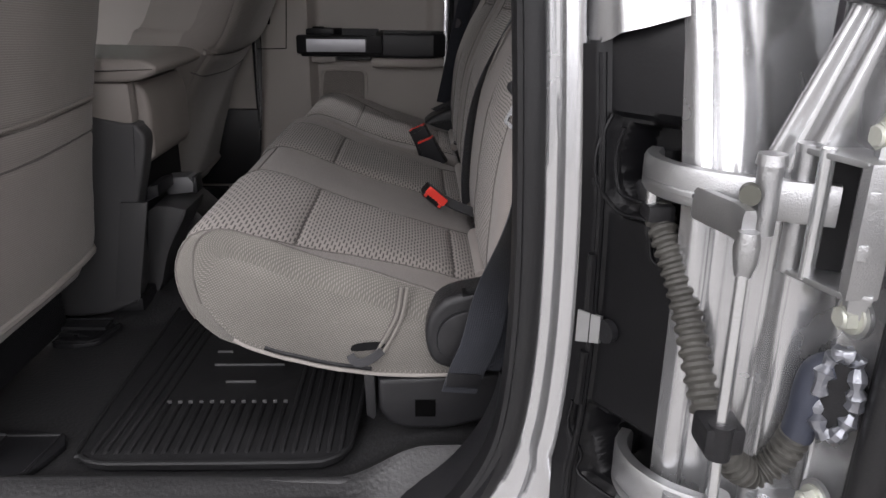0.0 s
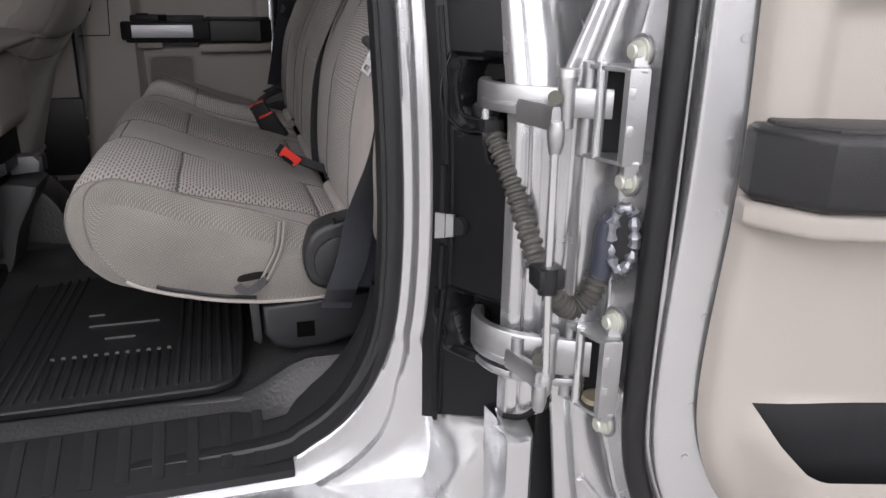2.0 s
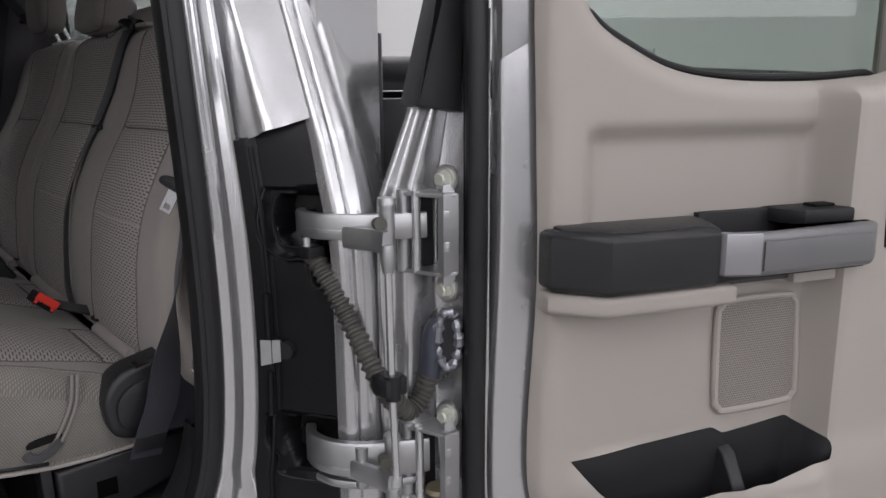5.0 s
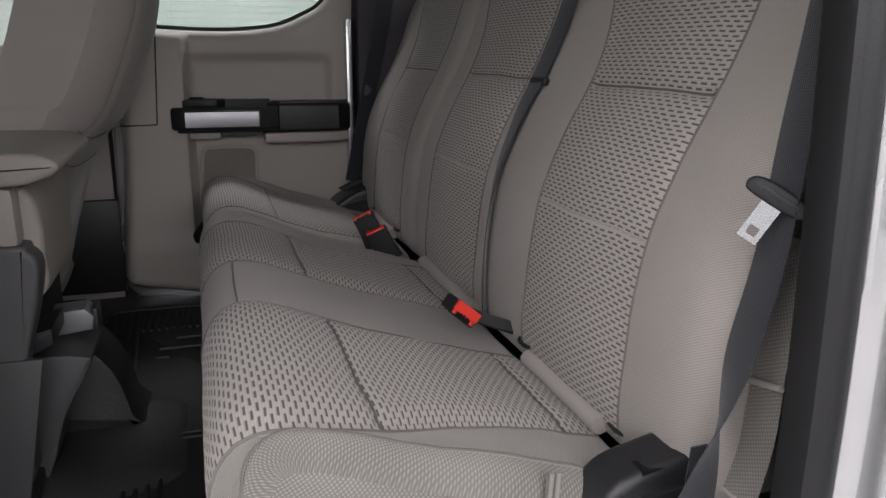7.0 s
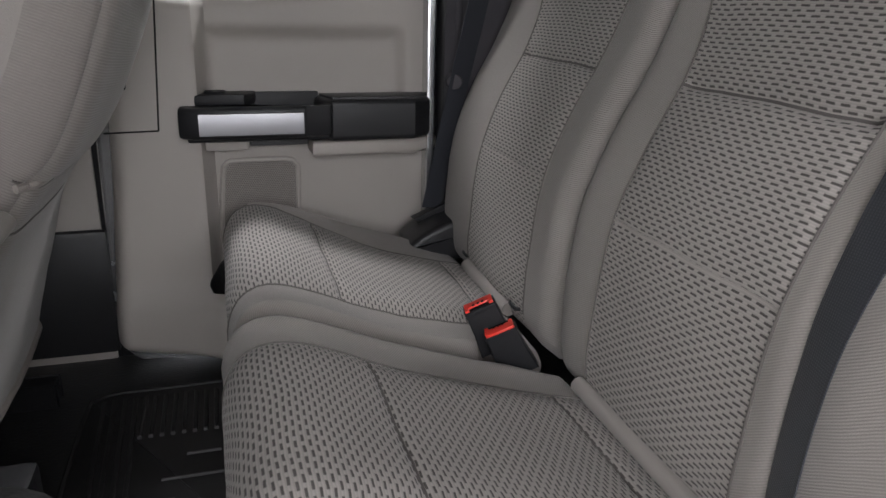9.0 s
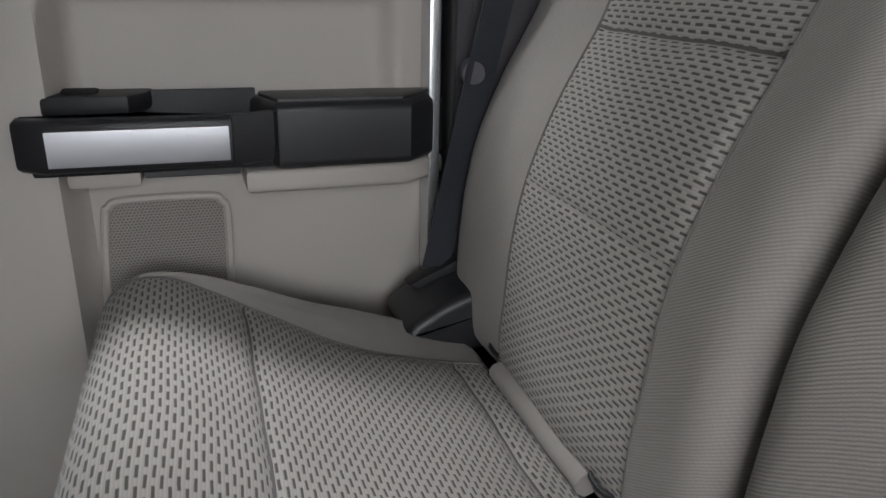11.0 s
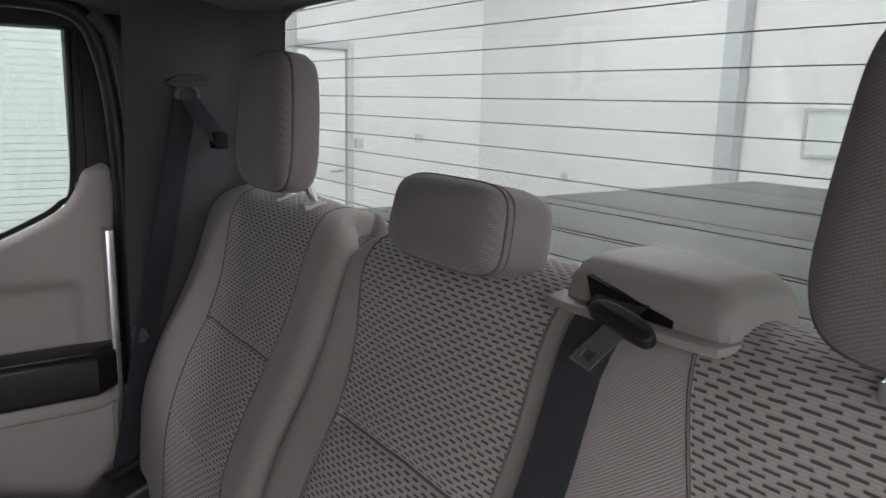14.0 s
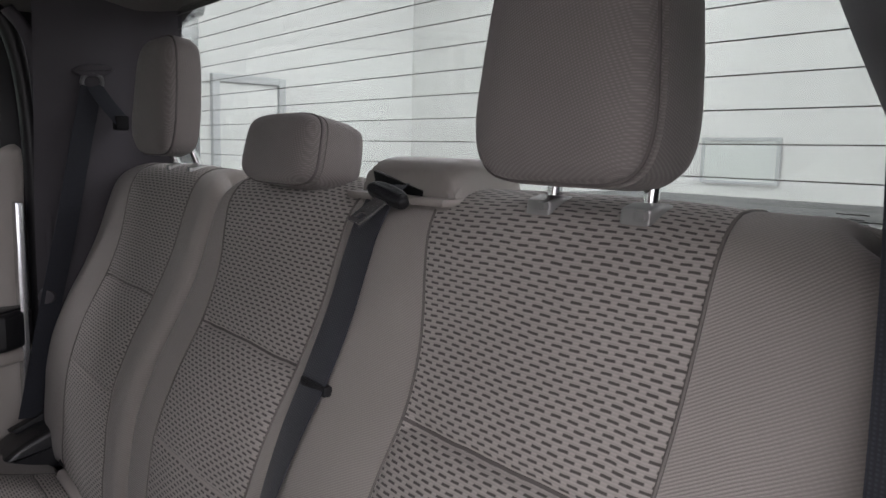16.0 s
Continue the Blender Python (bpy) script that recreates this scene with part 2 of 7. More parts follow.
navy = material("navy_rubber_boot", (0.035, 0.040, 0.058), 0.5, grain=0.2, stain=0.2)
white_paint = material("white_wall_paint", (0.80, 0.80, 0.79), 0.75, grain=0.3, grain_scale=120, stain=0.02, stain_scale=1.2)
dim_paint = material("bounce_dimming_grey", (0.45, 0.45, 0.452), 0.7, grain=0.3, grain_scale=120, stain=0.04, stain_scale=1.2)
grey_paint = material("grey_frame_paint", (0.55, 0.56, 0.57), 0.6, stain=0.04)
slat_paint = material("white_slat_paint", (0.75, 0.78, 0.76), 0.5, stain=0.03)
tile_mat = material("grey_floor_tile", (0.36, 0.35, 0.335), 0.38, grain=0.15, grain_scale=90, stain=0.07, stain_scale=3)
grout = material("tile_grout", (0.14, 0.135, 0.13), 0.9, stain=0.1)
tyre_mat = material("tyre_rubber", (0.045, 0.038, 0.034), 0.75, grain=0.5, grain_scale=200, stain=0.25)
lens_red = material("tail_light_red", (0.62, 0.01, 0.015), 0.12, coat=0.6, stain=0.1)
cover_vinyl = material("bed_cover_vinyl", (0.060, 0.062, 0.064), 0.42, grain=0.4, stain=0.1)
mesh_trim = weave("speaker_mesh", (0.27, 0.247, 0.226), (0.150, 0.137, 0.125), pitch=0.0034, period=0.0040, fill=0.66, thick=0.64)
pink = material("faded_tag", (0.72, 0.38, 0.33), 0.7)
pane_clear = pane_material("clear_glass", (0.640, 0.668, 0.650))
pane_tint = pane_material("tinted_glass", (0.64, 0.69, 0.66))
line_dark = material("heater_line", (0.05, 0.05, 0.045), 0.5)


# ---- building helpers ----
BASE = Vector((0, 0, 0))  # where the section that is being built stands


def root(name, label, category, at=(0, 0, 0), group="", kind="", turn=0.0):
    """An Empty at a thing's base; its parts hang from it."""
    ob = new(name)
    ob.matrix_world = Matrix.Translation(BASE) @ pose(*at, 0, 0, turn)
    ob.empty_display_size = 0.05
    return tagged(ob, label, category, group, kind)


def part(name, bm, mat, parent, label="", smooth=True, frame_of=None):
    """Links a bmesh, in the world's metres or in those of frame_of, as one mesh under parent."""
    bmesh.ops.remove_doubles(bm, verts=bm.verts, dist=1e-6)
    if frame_of is not None:
        bmesh.ops.transform(bm, matrix=frame_of, verts=bm.verts)
    if BASE.length:
        bmesh.ops.translate(bm, vec=BASE, verts=bm.verts)
    bmesh.ops.recalc_face_normals(bm, faces=bm.faces)
    top = parent
    while top is not None and top.parent is not None:
        top = top.parent
    if top is not None:
        bmesh.ops.transform(bm, matrix=top.matrix_basis.inverted(), verts=bm.verts)
    data = bpy.data.meshes.new(name)
    bm.to_mesh(data)
    bm.free()
    if smooth:
        data.shade_smooth()
        data.set_sharp_from_angle(angle=radians(38))
    data.materials.append(mat)
    ob = new(name, data)
    ob.parent = parent
    return tagged(ob, label)


def alone(name, bm, mat, label, category, kind="", group="", smooth=True):
    ob = part(name, bm, mat, None, label, smooth)
    return tagged(ob, "", category, group, kind)


def box(bm, x0, x1, y0, y1, z0, z1, bevel=0.0, seg=2):
    """A box, with rounded edges where bevel is given."""
    made = bmesh.ops.create_cube(bm, size=1.0)
    vs = made["verts"]
    for v in vs:
        v.co = Vector((x0 + (v.co.x + 0.5) * (x1 - x0), y0 + (v.co.y + 0.5) * (y1 - y0), z0 + (v.co.z + 0.5) * (z1 - z0)))
    if bevel:
        es = list({e for v in vs for e in v.link_edges})
        bmesh.ops.bevel(bm, geom=es, offset=bevel, segments=seg, affect="EDGES", profile=0.6)
    return bm


def boxed(*args, **kw):
    return box(bmesh.new(), *args, **kw)


def prism(bm, pts, axis, a, b, bevel=0.0, seg=2):
    """A flat outline of two coordinates, drawn out along axis (0, 1 or 2) from a to b."""
    def at(p, h):
        q = list(p)
        q.insert(axis, h)
        return bm.verts.new(q)
    low, high = [at(p, a) for p in pts], [at(p, b) for p in pts]
    n = len(pts)
    f0, f1 = bm.faces.new(low), bm.faces.new(high[::-1])
    sides = [bm.faces.new((low[k], high[k], high[(k + 1) % n], low[(k + 1) % n])) for k in range(n)]
    bmesh.ops.recalc_face_normals(bm, faces=[f0, f1, *sides])
    if bevel:
        es = list({e for f in (f0, f1) for e in f.edges})
        bmesh.ops.bevel(bm, geom=es, offset=bevel, segments=seg, affect="EDGES", profile=0.6)
    return bm


def smooth_line(pts, n=8, closed=False):
    """A soft curve through points of any dimension."""
    p = [np.array(q, float) for q in pts]
    out, m = [], len(p)
    for k in range(m if closed else m - 1):
        a, b, c, d = (p[(k - 1) % m], p[k], p[(k + 1) % m], p[(k + 2) % m]) if closed else (p[max(k - 1, 0)], p[k], p[k + 1], p[min(k + 2, m - 1)])
        for i in range(n):
            t = i / n
            out.append(0.5 * (2 * b + (c - a) * t + (2 * a - 5 * b + 4 * c - d) * t * t + (3 * b - a - 3 * c + d) * t**3))
    if not closed:
        out.append(p[-1])
    return out


def tube(bm, pts, r, sides=10, closed=False, ribs=None):
    """A round bar along points; ribs: how far every other ring swells."""
    pts = [Vector(p) for p in pts]
    n, rings, up = len(pts), [], Vector((0.31, 0.17, 0.93))
    for k, p in enumerate(pts):
        t = (pts[(k + 1) % n] - pts[k - 1]) if closed else (pts[min(k + 1, n - 1)] - pts[max(k - 1, 0)])
        t.normalize()
        side = t.cross(up)
        if side.length < 1e-4:
            side = t.cross(Vector((1, 0, 0)))
        side.normalize()
        up = side.cross(t).normalized()
        rr = (r[k] if isinstance(r, (list, tuple)) else r) * (1 + (ribs * (1 if k % 4 in (1, 2) else -1) if ribs else 0))
        rings.append([bm.verts.new(p + rr * (math.cos(a) * side + math.sin(a) * up)) for a in np.linspace(0, 2 * math.pi, sides, endpoint=False)])
    for k in range(n if closed else n - 1):
        q, s = rings[k], rings[(k + 1) % n]
        for j in range(sides):
            bm.faces.new((q[j], q[(j + 1) % sides], s[(j + 1) % sides], s[j]))
    if not closed:
        bm.faces.new(rings[0][::-1])
        bm.faces.new(rings[-1])
    return bm


def strap(pts, width, thick, across, uv_scale=1.0):
    """A flat band along points; across gives its sideways direction at each of them."""
    bm = bmesh.new()
    uv = bm.loops.layers.uv.new("UVMap")
    pts = [Vector(p) for p in pts]
    n, rows, run, lengths = len(pts), [], 0.0, []
    for k, p in enumerate(pts):
        if k:
            run += (p - pts[k - 1]).length
        lengths.append(run)
        t = (pts[min(k + 1, n - 1)] - pts[max(k - 1, 0)]).normalized()
        c = Vector(across[k] if isinstance(across, list) else across)
        c = (c - t * c.dot(t)).normalized()
        o = t.cross(c).normalized() * thick / 2
        h = c * width / 2
        rows.append([bm.verts.new(q) for q in (p - h - o * 0.5, p - h * 0.9 - o, p + h * 0.9 - o, p + h - o * 0.5, p + h + o * 0.5, p + h * 0.9 + o, p - h * 0.9 + o, p - h + o * 0.5)])
    us = [0, 0.05, 0.95, 1, 1, 0.95, 0.05, 0]
    for k in range(n - 1):
        for j in range(8):
            i = (j + 1) % 8
            f = bm.faces.new((rows[k][j], rows[k][i], rows[k + 1][i], rows[k + 1][j]))
            for loop, u, v in zip(f.loops, (us[j], us[i], us[i], us[j]), (k, k, k + 1, k + 1)):
                loop[uv].uv = (u * width, lengths[v])
    bm.faces.new(rows[0][::-1])
    bm.faces.new(rows[-1])
    return bm


def disc(bm, centre, normal, r, h, sides=16, bevel=0.0):
    """A short cylinder that stands on centre along normal."""
    n = Vector(normal).normalized()
    made = bmesh.ops.create_cone(bm, cap_ends=True, segments=sides, radius1=r, radius2=r * (1 - bevel), depth=h)
    turn = n.to_track_quat("Z", "Y").to_matrix().to_4x4()
    bmesh.ops.transform(bm, matrix=Matrix.Translation(Vector(centre) + n * h / 2) @ turn, verts=made["verts"])
    return bm


def sheet(place, us, vs, keep=None, metric=True):
    """A surface place(u, v) over two rows of values, with UVs in metres; keep(u, v) picks faces by their middle."""
    bm = bmesh.new()
    uv = bm.loops.layers.uv.new("UVMap")
    grid = [[place(u, v) for v in vs] for u in us]
    arr = np.array([[list(q) for q in row] for row in grid])
    du = np.r_[0, np.cumsum(np.linalg.norm(np.diff(arr, axis=0), axis=2).mean(1))]
    made = {}

    def vert(i, j):
        if (i, j) not in made:
            made[i, j] = bm.verts.new(arr[i, j])
        return made[i, j]
    for i in range(len(us) - 1):
        for j in range(len(vs) - 1):
            if keep and not keep((us[i] + us[i + 1]) / 2, (vs[j] + vs[j + 1]) / 2):
                continue
            f = bm.faces.new((vert(i, j), vert(i + 1, j), vert(i + 1, j + 1), vert(i, j + 1)))
            for loop, a, b in zip(f.loops, (i, i + 1, i + 1, i), (j, j, j + 1, j + 1)):
                loop[uv].uv = (vs[b], du[a]) if metric else (us[a], vs[b])
    return bm


def smoothstep(a, b, x):
    t = min(1.0, max(0.0, (x - a) / (b - a)))
    return t * t * (3 - 2 * t)


def inside(poly, u, v):
    hit = False
    for (x0, y0), (x1, y1) in zip(poly, poly[1:] + poly[:1]):
        if (y0 > v) != (y1 > v) and u < (x1 - x0) * (v - y0) / (y1 - y0) + x0:
            hit = not hit
    return hit


def values(lo, hi, step, lines=()):
    """Even values with closer ones round each line."""
    got = set(np.round(np.linspace(lo, hi, max(2, int(round((hi - lo) / step)) + 1)), 4).tolist())
    for at in lines:
        got = {g for g in got if abs(g - at) > 0.0075 or g in (lo, hi)}
        got |= {round(at + o, 4) for o in (-0.011, -0.006, -0.003, 0.0, 0.003, 0.006, 0.011)}
    return sorted(g for g in got if lo <= g <= hi)


def groove(d, depth=0.005, width=0.005):
    return -depth * math.exp(-((d / width) ** 2))

# ---- the showroom ----
RX0, RX1, RY0, RY1, RZ = -6.0, 4.2, -6.0, 5.0, 4.0
floor = alone("floor", boxed(RX0, RX1, RY0, RY1, -0.12, -0.006), grout, "dark grout bed under grey floor tiles", "floor", "structure")
alone("ceiling", boxed(RX0, RX1, RY0, RY1, RZ, RZ + 0.1), white_paint, "plain white showroom ceiling with lamps", "ceiling", "structure")
wall_rear = alone("wall_rear", boxed(RX1, RX1 + 0.15, RY0, RY1, -0.1, RZ), white_paint, "plain white painted showroom wall", "wall", "structure")
alone("wall_front", boxed(RX0 - 0.15, RX0, RY0, RY1, -0.1, RZ), white_paint, "plain white painted showroom wall", "wall", "structure")
# Unseen wall, greyed to cut side light and darken the silver's reflections.
alone("wall_near", boxed(RX0, RX1, RY0 - 0.15, RY0, -0.1, RZ), dim_paint, "unseen showroom wall, greyed to cut its bounce light", "wall", "structure")
alone("wall_far", boxed(RX0, RX1, RY1, RY1 + 0.15, -0.1, RZ), white_paint, "plain white painted showroom wall", "wall", "structure")
alone("baseboard", boxed(RX1 - 0.02, RX1 + 0.0, RY0, RY1, 0, 0.09, bevel=0.004), grey_paint, "grey painted baseboard along the wall", "baseboard", "structure")
alone("pilaster", boxed(RX1 - 0.10, RX1, 2.25, 2.38, 0, RZ, bevel=0.008), grey_paint, "pale grey wall pilaster", "pilaster", "structure")

shutter = root("roller_shutter", "white roller shutter of thin horizontal slats", "shutter", (-2.0, RY1 - 0.01, 0), kind="structure")
bm = bmesh.new()
for k in range(62):
    box(bm, -5.4, 1.75, RY1 - 0.03, RY1 - 0.012, 0.02 + k * 0.05, 0.067 + k * 0.05)
part("slats", bm, slat_paint, shutter, "joined white slats", smooth=False)["kind"] = "stuff"
part("guide_rail", boxed(1.76, 1.86, RY1 - 0.07, RY1 - 0.002, 0, 3.2, bevel=0.006), grey_paint, shutter)
part("guide_rail", boxed(-5.5, -5.41, RY1 - 0.07, RY1 - 0.002, 0, 3.2, bevel=0.006), grey_paint, shutter)
part("shutter_box", boxed(-5.5, 1.86, RY1 - 0.3, RY1 - 0.002, 3.2, 3.55, bevel=0.01), slat_paint, shutter)

door_frame = root("door_3", "closed white door in a grey frame", "door", (2.5, RY1 - 0.01, 0), kind="structure")
part("frame", boxed(2.18, 2.24, RY1 - 0.06, RY1 - 0.002, 0, 2.06, bevel=0.004), grey_paint, door_frame)
part("frame", boxed(2.76, 2.82, RY1 - 0.06, RY1 - 0.002, 0, 2.06, bevel=0.004), grey_paint, door_frame)
part("frame", boxed(2.24, 2.76, RY1 - 0.06, RY1 - 0.002, 2.0, 2.06, bevel=0.004), grey_paint, door_frame)
leaf = part("leaf", boxed(2.245, 2.755, RY1 - 0.035, RY1 - 0.004, 0.01, 1.995, bevel=0.003), white_paint, door_frame)
part("handle", tube(bmesh.new(), [(2.70, RY1 - 0.04, 1.02), (2.70, RY1 - 0.09, 1.02), (2.60, RY1 - 0.09, 1.02)], 0.009), satin, leaf)

for ox, oy, oz, on in ((3.51, RY1, 1.28, 1), (RX1, 3.83, 1.01, 0), (2.90, RY1, 1.24, 1)):
    b = boxed(ox - 0.04, ox + 0.04, oy - 0.014, oy - 0.001, oz - 0.04, oz + 0.04, bevel=0.004) if on else boxed(ox - 0.014, ox - 0.001, oy - 0.04, oy + 0.04, oz - 0.04, oz + 0.04, bevel=0.004)
    socket = alone("wall_socket", b, grey_paint, "small grey wall socket on the white wall", "socket")
board = root("wall_panel", "pale framed panel on the white wall", "panel", (RX1 - 0.01, 1.58, 1.34))
part("sheet", boxed(RX1 - 0.012, RX1 - 0.002, 1.34, 1.82, 1.35, 1.60), slat_paint, board)
for a in ((1.32, 1.34, 1.33, 1.62), (1.82, 1.84, 1.33, 1.62), (1.34, 1.82, 1.33, 1.35), (1.34, 1.82, 1.60, 1.62)):
    part("frame", boxed(RX1 - 0.022, RX1 - 0.002, a[0], a[1], a[2], a[3]), grey_paint, board)

# ---- the truck's body ----
truck = root("pickup_truck", "silver extended-cab pickup truck with open rear door", "pickup truck", (0.5, 0, 0))

BASE = Vector((-0.028, 0.0, -0.016))
# The rear door opening's edge on the driver's side: a section swept round its corner.
EDGE = smooth_line([(0.118, 1.80), (0.130, 1.5), (0.138, 1.35), (0.146, 1.2), (0.151, 1.05), (0.149, 0.93), (0.138, 0.83), (0.114, 0.762),
                    (0.074, 0.704), (0.020, 0.664), (-0.06, 0.640), (-0.4, 0.634), (-0.9, 0.634), (-1.45, 0.634)], 7)


def edge_at(k):
    p, q, r = EDGE[max(k - 1, 0)], EDGE[k], EDGE[min(k + 1, len(EDGE) - 1)]
    t = (r - p) / np.linalg.norm(r - p)
    return q, np.array([-t[1], t[0]])


def jamb(k, n, y):
    """A point of the jamb: n out from the opening's edge. Its outer lines turn the lower corner later than the seal does."""
    q, out = edge_at(k)
    if q[1] < 0.83:
        late = np.interp(q[1], [0.634, 0.640, 0.664, 0.704, 0.762, 0.83], [0.10, 0.11, 0.125, 0.11, 0.037, 0.0])
        n += late * smoothstep(0.0, 0.033, n)
    if n > 0.09:
        n = 0.09 + (n - 0.09) * (1 - 0.5 * smoothstep(1.18, 1.40, q[1]))
    lean = 0.32 * max(0.0, q[1] - 1.15) * min(1.0, max(0, n) / 0.09)
    return (q[0] + out[0] * n, y + lean, q[1] + out[1] * n)


def swept(section, k0=0, k1=None, close=False):
    bm = bmesh.new()
    ks = list(range(k0, k1 if k1 is not None else len(EDGE)))
    rows = [[bm.verts.new(jamb(k, n, y)) for n, y in section] for k in ks]
    m = len(section)
    for a, b in zip(rows, rows[1:]):
        for j in range(m if close else m - 1):
            bm.faces.new((a[j], a[(j + 1) % m], b[(j + 1) % m], b[j]))
    if close:
        bm.faces.new(rows[0])
        bm.faces.new(rows[-1][::-1])
    return bm


ring = [(-0.010 + 0.017 * math.cos(a), -0.810 + 0.015 * math.sin(a)) for a in np.linspace(0, 2 * math.pi, 12, endpoint=False)]
part("weatherstrip", swept(ring, close=True), rubber, truck, "black rubber door seal")
lip = [(-0.018, -0.798), (-0.018, -0.814), (-0.022, -0.822), (-0.027, -0.819), (-0.031, -0.807), (-0.029, -0.793)]
part("weatherstrip_lip", swept(lip, close=True), rubber, truck, "flat black seal lip")
metal = [(-0.016, -0.790), (0.000, -0.819), (0.004, -0.825), (0.010, -0.827), (0.013, -0.831), (0.0135, -0.841), (0.0165, -0.848),
         (0.021, -0.850), (0.027, -0.853), (0.0305, -0.858), (0.0325, -0.866)]
low_end = next(k for k in range(len(EDGE)) if EDGE[k][1] < 0.68)

part("door_jamb", swept(metal), silver, truck, "glossy silver painted jamb")


def lean_at(z):
    """How far the cab's side leans in above its belt line."""
    return float(np.interp(z, [1.08, 1.14, 1.19, 1.27, 1.39, 1.80], [0.0, 0.003, 0.018, 0.046, 0.100, 0.290]))


def corner_at(z):
    """The corner where the jamb turns into the cab's side."""
    low = smoothstep(0.90, 0.71, z)
    return Vector((0.249 - 0.008 * low, -0.966 + 0.022 * low + lean_at(z), z))


def upper_face(z, v):
    z += 0.034 * v * smoothstep(1.40, 1.262, z)
    k = min(range(low_end), key=lambda q: abs(EDGE[q][1] - z))
    a, b = Vector(jamb(k, 0.0325, -0.866)), corner_at(z)
    a.y += 0.3 * lean_at(z)
    p = a.lerp(b, v)
    return (p.x - 0.010 * math.sin(math.pi * v) + 0.006 * groove(v - 0.55, 1.0, 0.10), p.y - 0.006 * math.sin(math.pi * v), z)


part("upper_jamb_face", sheet(upper_face, np.linspace(1.79, 1.262, 40), np.linspace(0, 1, 22)), silver, truck, "silver jamb face above the liner")
# The cab's side behind the door: a folded corner flange, a shallow step and a rounded rear corner.
side = [(-0.004, 0.012), (0.000, 0.000), (0.0025, -0.0055), (0.008, -0.0095), (0.0135, -0.0100), (0.0160, -0.0070), (0.0185, -0.0068),
        (0.021, -0.0105), (0.032, -0.0150), (0.046, -0.0145), (0.058, -0.0085), (0.072, 0.0040), (0.088, 0.0200), (0.110, 0.0420), (0.150, 0.0900), (0.183, 0.1400)]


def quarter(z, k):
    c = corner_at(max(z, 0.90))
    return (c.x + side[int(k)][0], c.y + side[int(k)][1] * (1 - 0.2 * smoothstep(1.3, 1.7, z)), z)


part("quarter_panel", sheet(quarter, np.linspace(1.79, 0.762, 62), list(range(len(side)))), silver, truck, "silver painted cab corner")
part("quarter_hem", tube(bmesh.new(), smooth_line([(0.246, -0.975, 0.764), (0.268, -0.988, 0.766), (0.300, -0.985, 0.785), (0.330, -0.96, 0.81)], 4), 0.004, sides=8), black_deep, truck, "dark joint below the cab corner")
lower = [(0.234, -0.938), (0.240, -0.972), (0.246, -0.996), (0.256, -1.002), (0.276, -1.000), (0.284, -0.990), (0.284, -0.950)]
part("lower_quarter_panel", sheet(lambda z, k: (lower[int(k)][0], lower[int(k)][1] + 0.05 * smoothstep(0.735, 0.758, z) * (int(k) in (2, 3, 4, 5)), z), np.r_[np.linspace(0.758, 0.72, 8), 0.6, 0.4], list(range(len(lower)))), silver, truck, "silver panel below the gap")
part("splash_guard", boxed(0.300, 0.47, -0.955, -0.80, 0.40, 0.765, bevel=0.01), black, truck, "black splash guard behind the cab")


def lower_face(k, v):
    """Below the liner the jamb flows into the rocker in one rounded sheet."""
    a = Vector(jamb(int(k), 0.0325, -0.866))
    turn = min(1.0, max(0.0, (0.172 - a.x) / 0.27))
    b = Vector((0.240 if turn < 1 else a.x + 0.338, -0.942 - 0.012 * turn, float(np.interp(EDGE[int(k)][1], [0.634, 0.70, 0.80], [0.46, 0.71, 0.81]))))
    p = a.lerp(b, v)
    bulge = math.sin(math.pi * v) * smoothstep(0.72, 0.66, p.z)
    tucked = 0.020 * smoothstep(0.700, 0.728, p.z - 0.02 * v)
    return (p.x - 0.006 * bulge + 0.88 * tucked, p.y - 0.020 * bulge + 0.47 * tucked, p.z)


first = next(k for k in range(len(EDGE)) if EDGE[k][1] < 0.80)
part("lower_jamb_panel", sheet(lower_face, list(range(first, len(EDGE))), np.linspace(0, 1, 16)), silver, truck, "rounded silver panel below the liner")
part("rocker_panel", boxed(-1.5, 0.25, -0.965, -0.80, 0.40, 0.60, bevel=0.03, seg=4), silver, truck)
part("cab_side_return", prism(bmesh.new(), [(0.285, -0.872), (0.432, -0.800), (0.432, -0.788), (0.285, -0.860)], 2, 0.45, 1.74, bevel=0.003), silver, truck, "silver return at the cab's rear corner")
BASE = Vector((0, 0, 0))
part("cab_back_panel", boxed(0.400, 0.425, -0.78, 0.90, 0.45, 1.400), silver, truck)
part("roof", boxed(-1.75, 0.44, -0.80, 0.80, 1.815, 1.86, bevel=0.02), silver, truck)
part("roof_rail", boxed(-1.75, 0.44, -0.83, -0.735, 1.755, 1.83, bevel=0.02), silver, truck)
part("roof_rail", boxed(-1.75, 0.44, 0.735, 0.83, 1.755, 1.83, bevel=0.02), silver, truck)
part("far_side_panel", boxed(0.12, 0.45, 0.86, 0.97, 0.45, 1.40, bevel=0.02), silver, truck)
part("far_rear_pillar", boxed(0.12, 0.45, 0.80, 0.88, 1.38, 1.80, bevel=0.02), silver, truck)
part("far_rocker_panel", boxed(-1.75, 0.25, 0.80, 0.97, 0.40, 0.62, bevel=0.03), silver, truck)
front_door = part("far_front_door", boxed(-1.62, -0.50, 0.86, 0.97, 0.5, 1.30, bevel=0.02), silver, truck)
part("front_door_trim", boxed(-1.60, -0.525, 0.835, 0.857, 0.64, 1.30, bevel=0.008), trim, front_door)
# Added dark block, only to darken the lower door trim.
part("dark_foot_block", boxed(-1.35, -0.515, 0.815, 0.8345, 0.68, 0.925, bevel=0.012), charcoal, front_door, "added dark block along the door's foot")
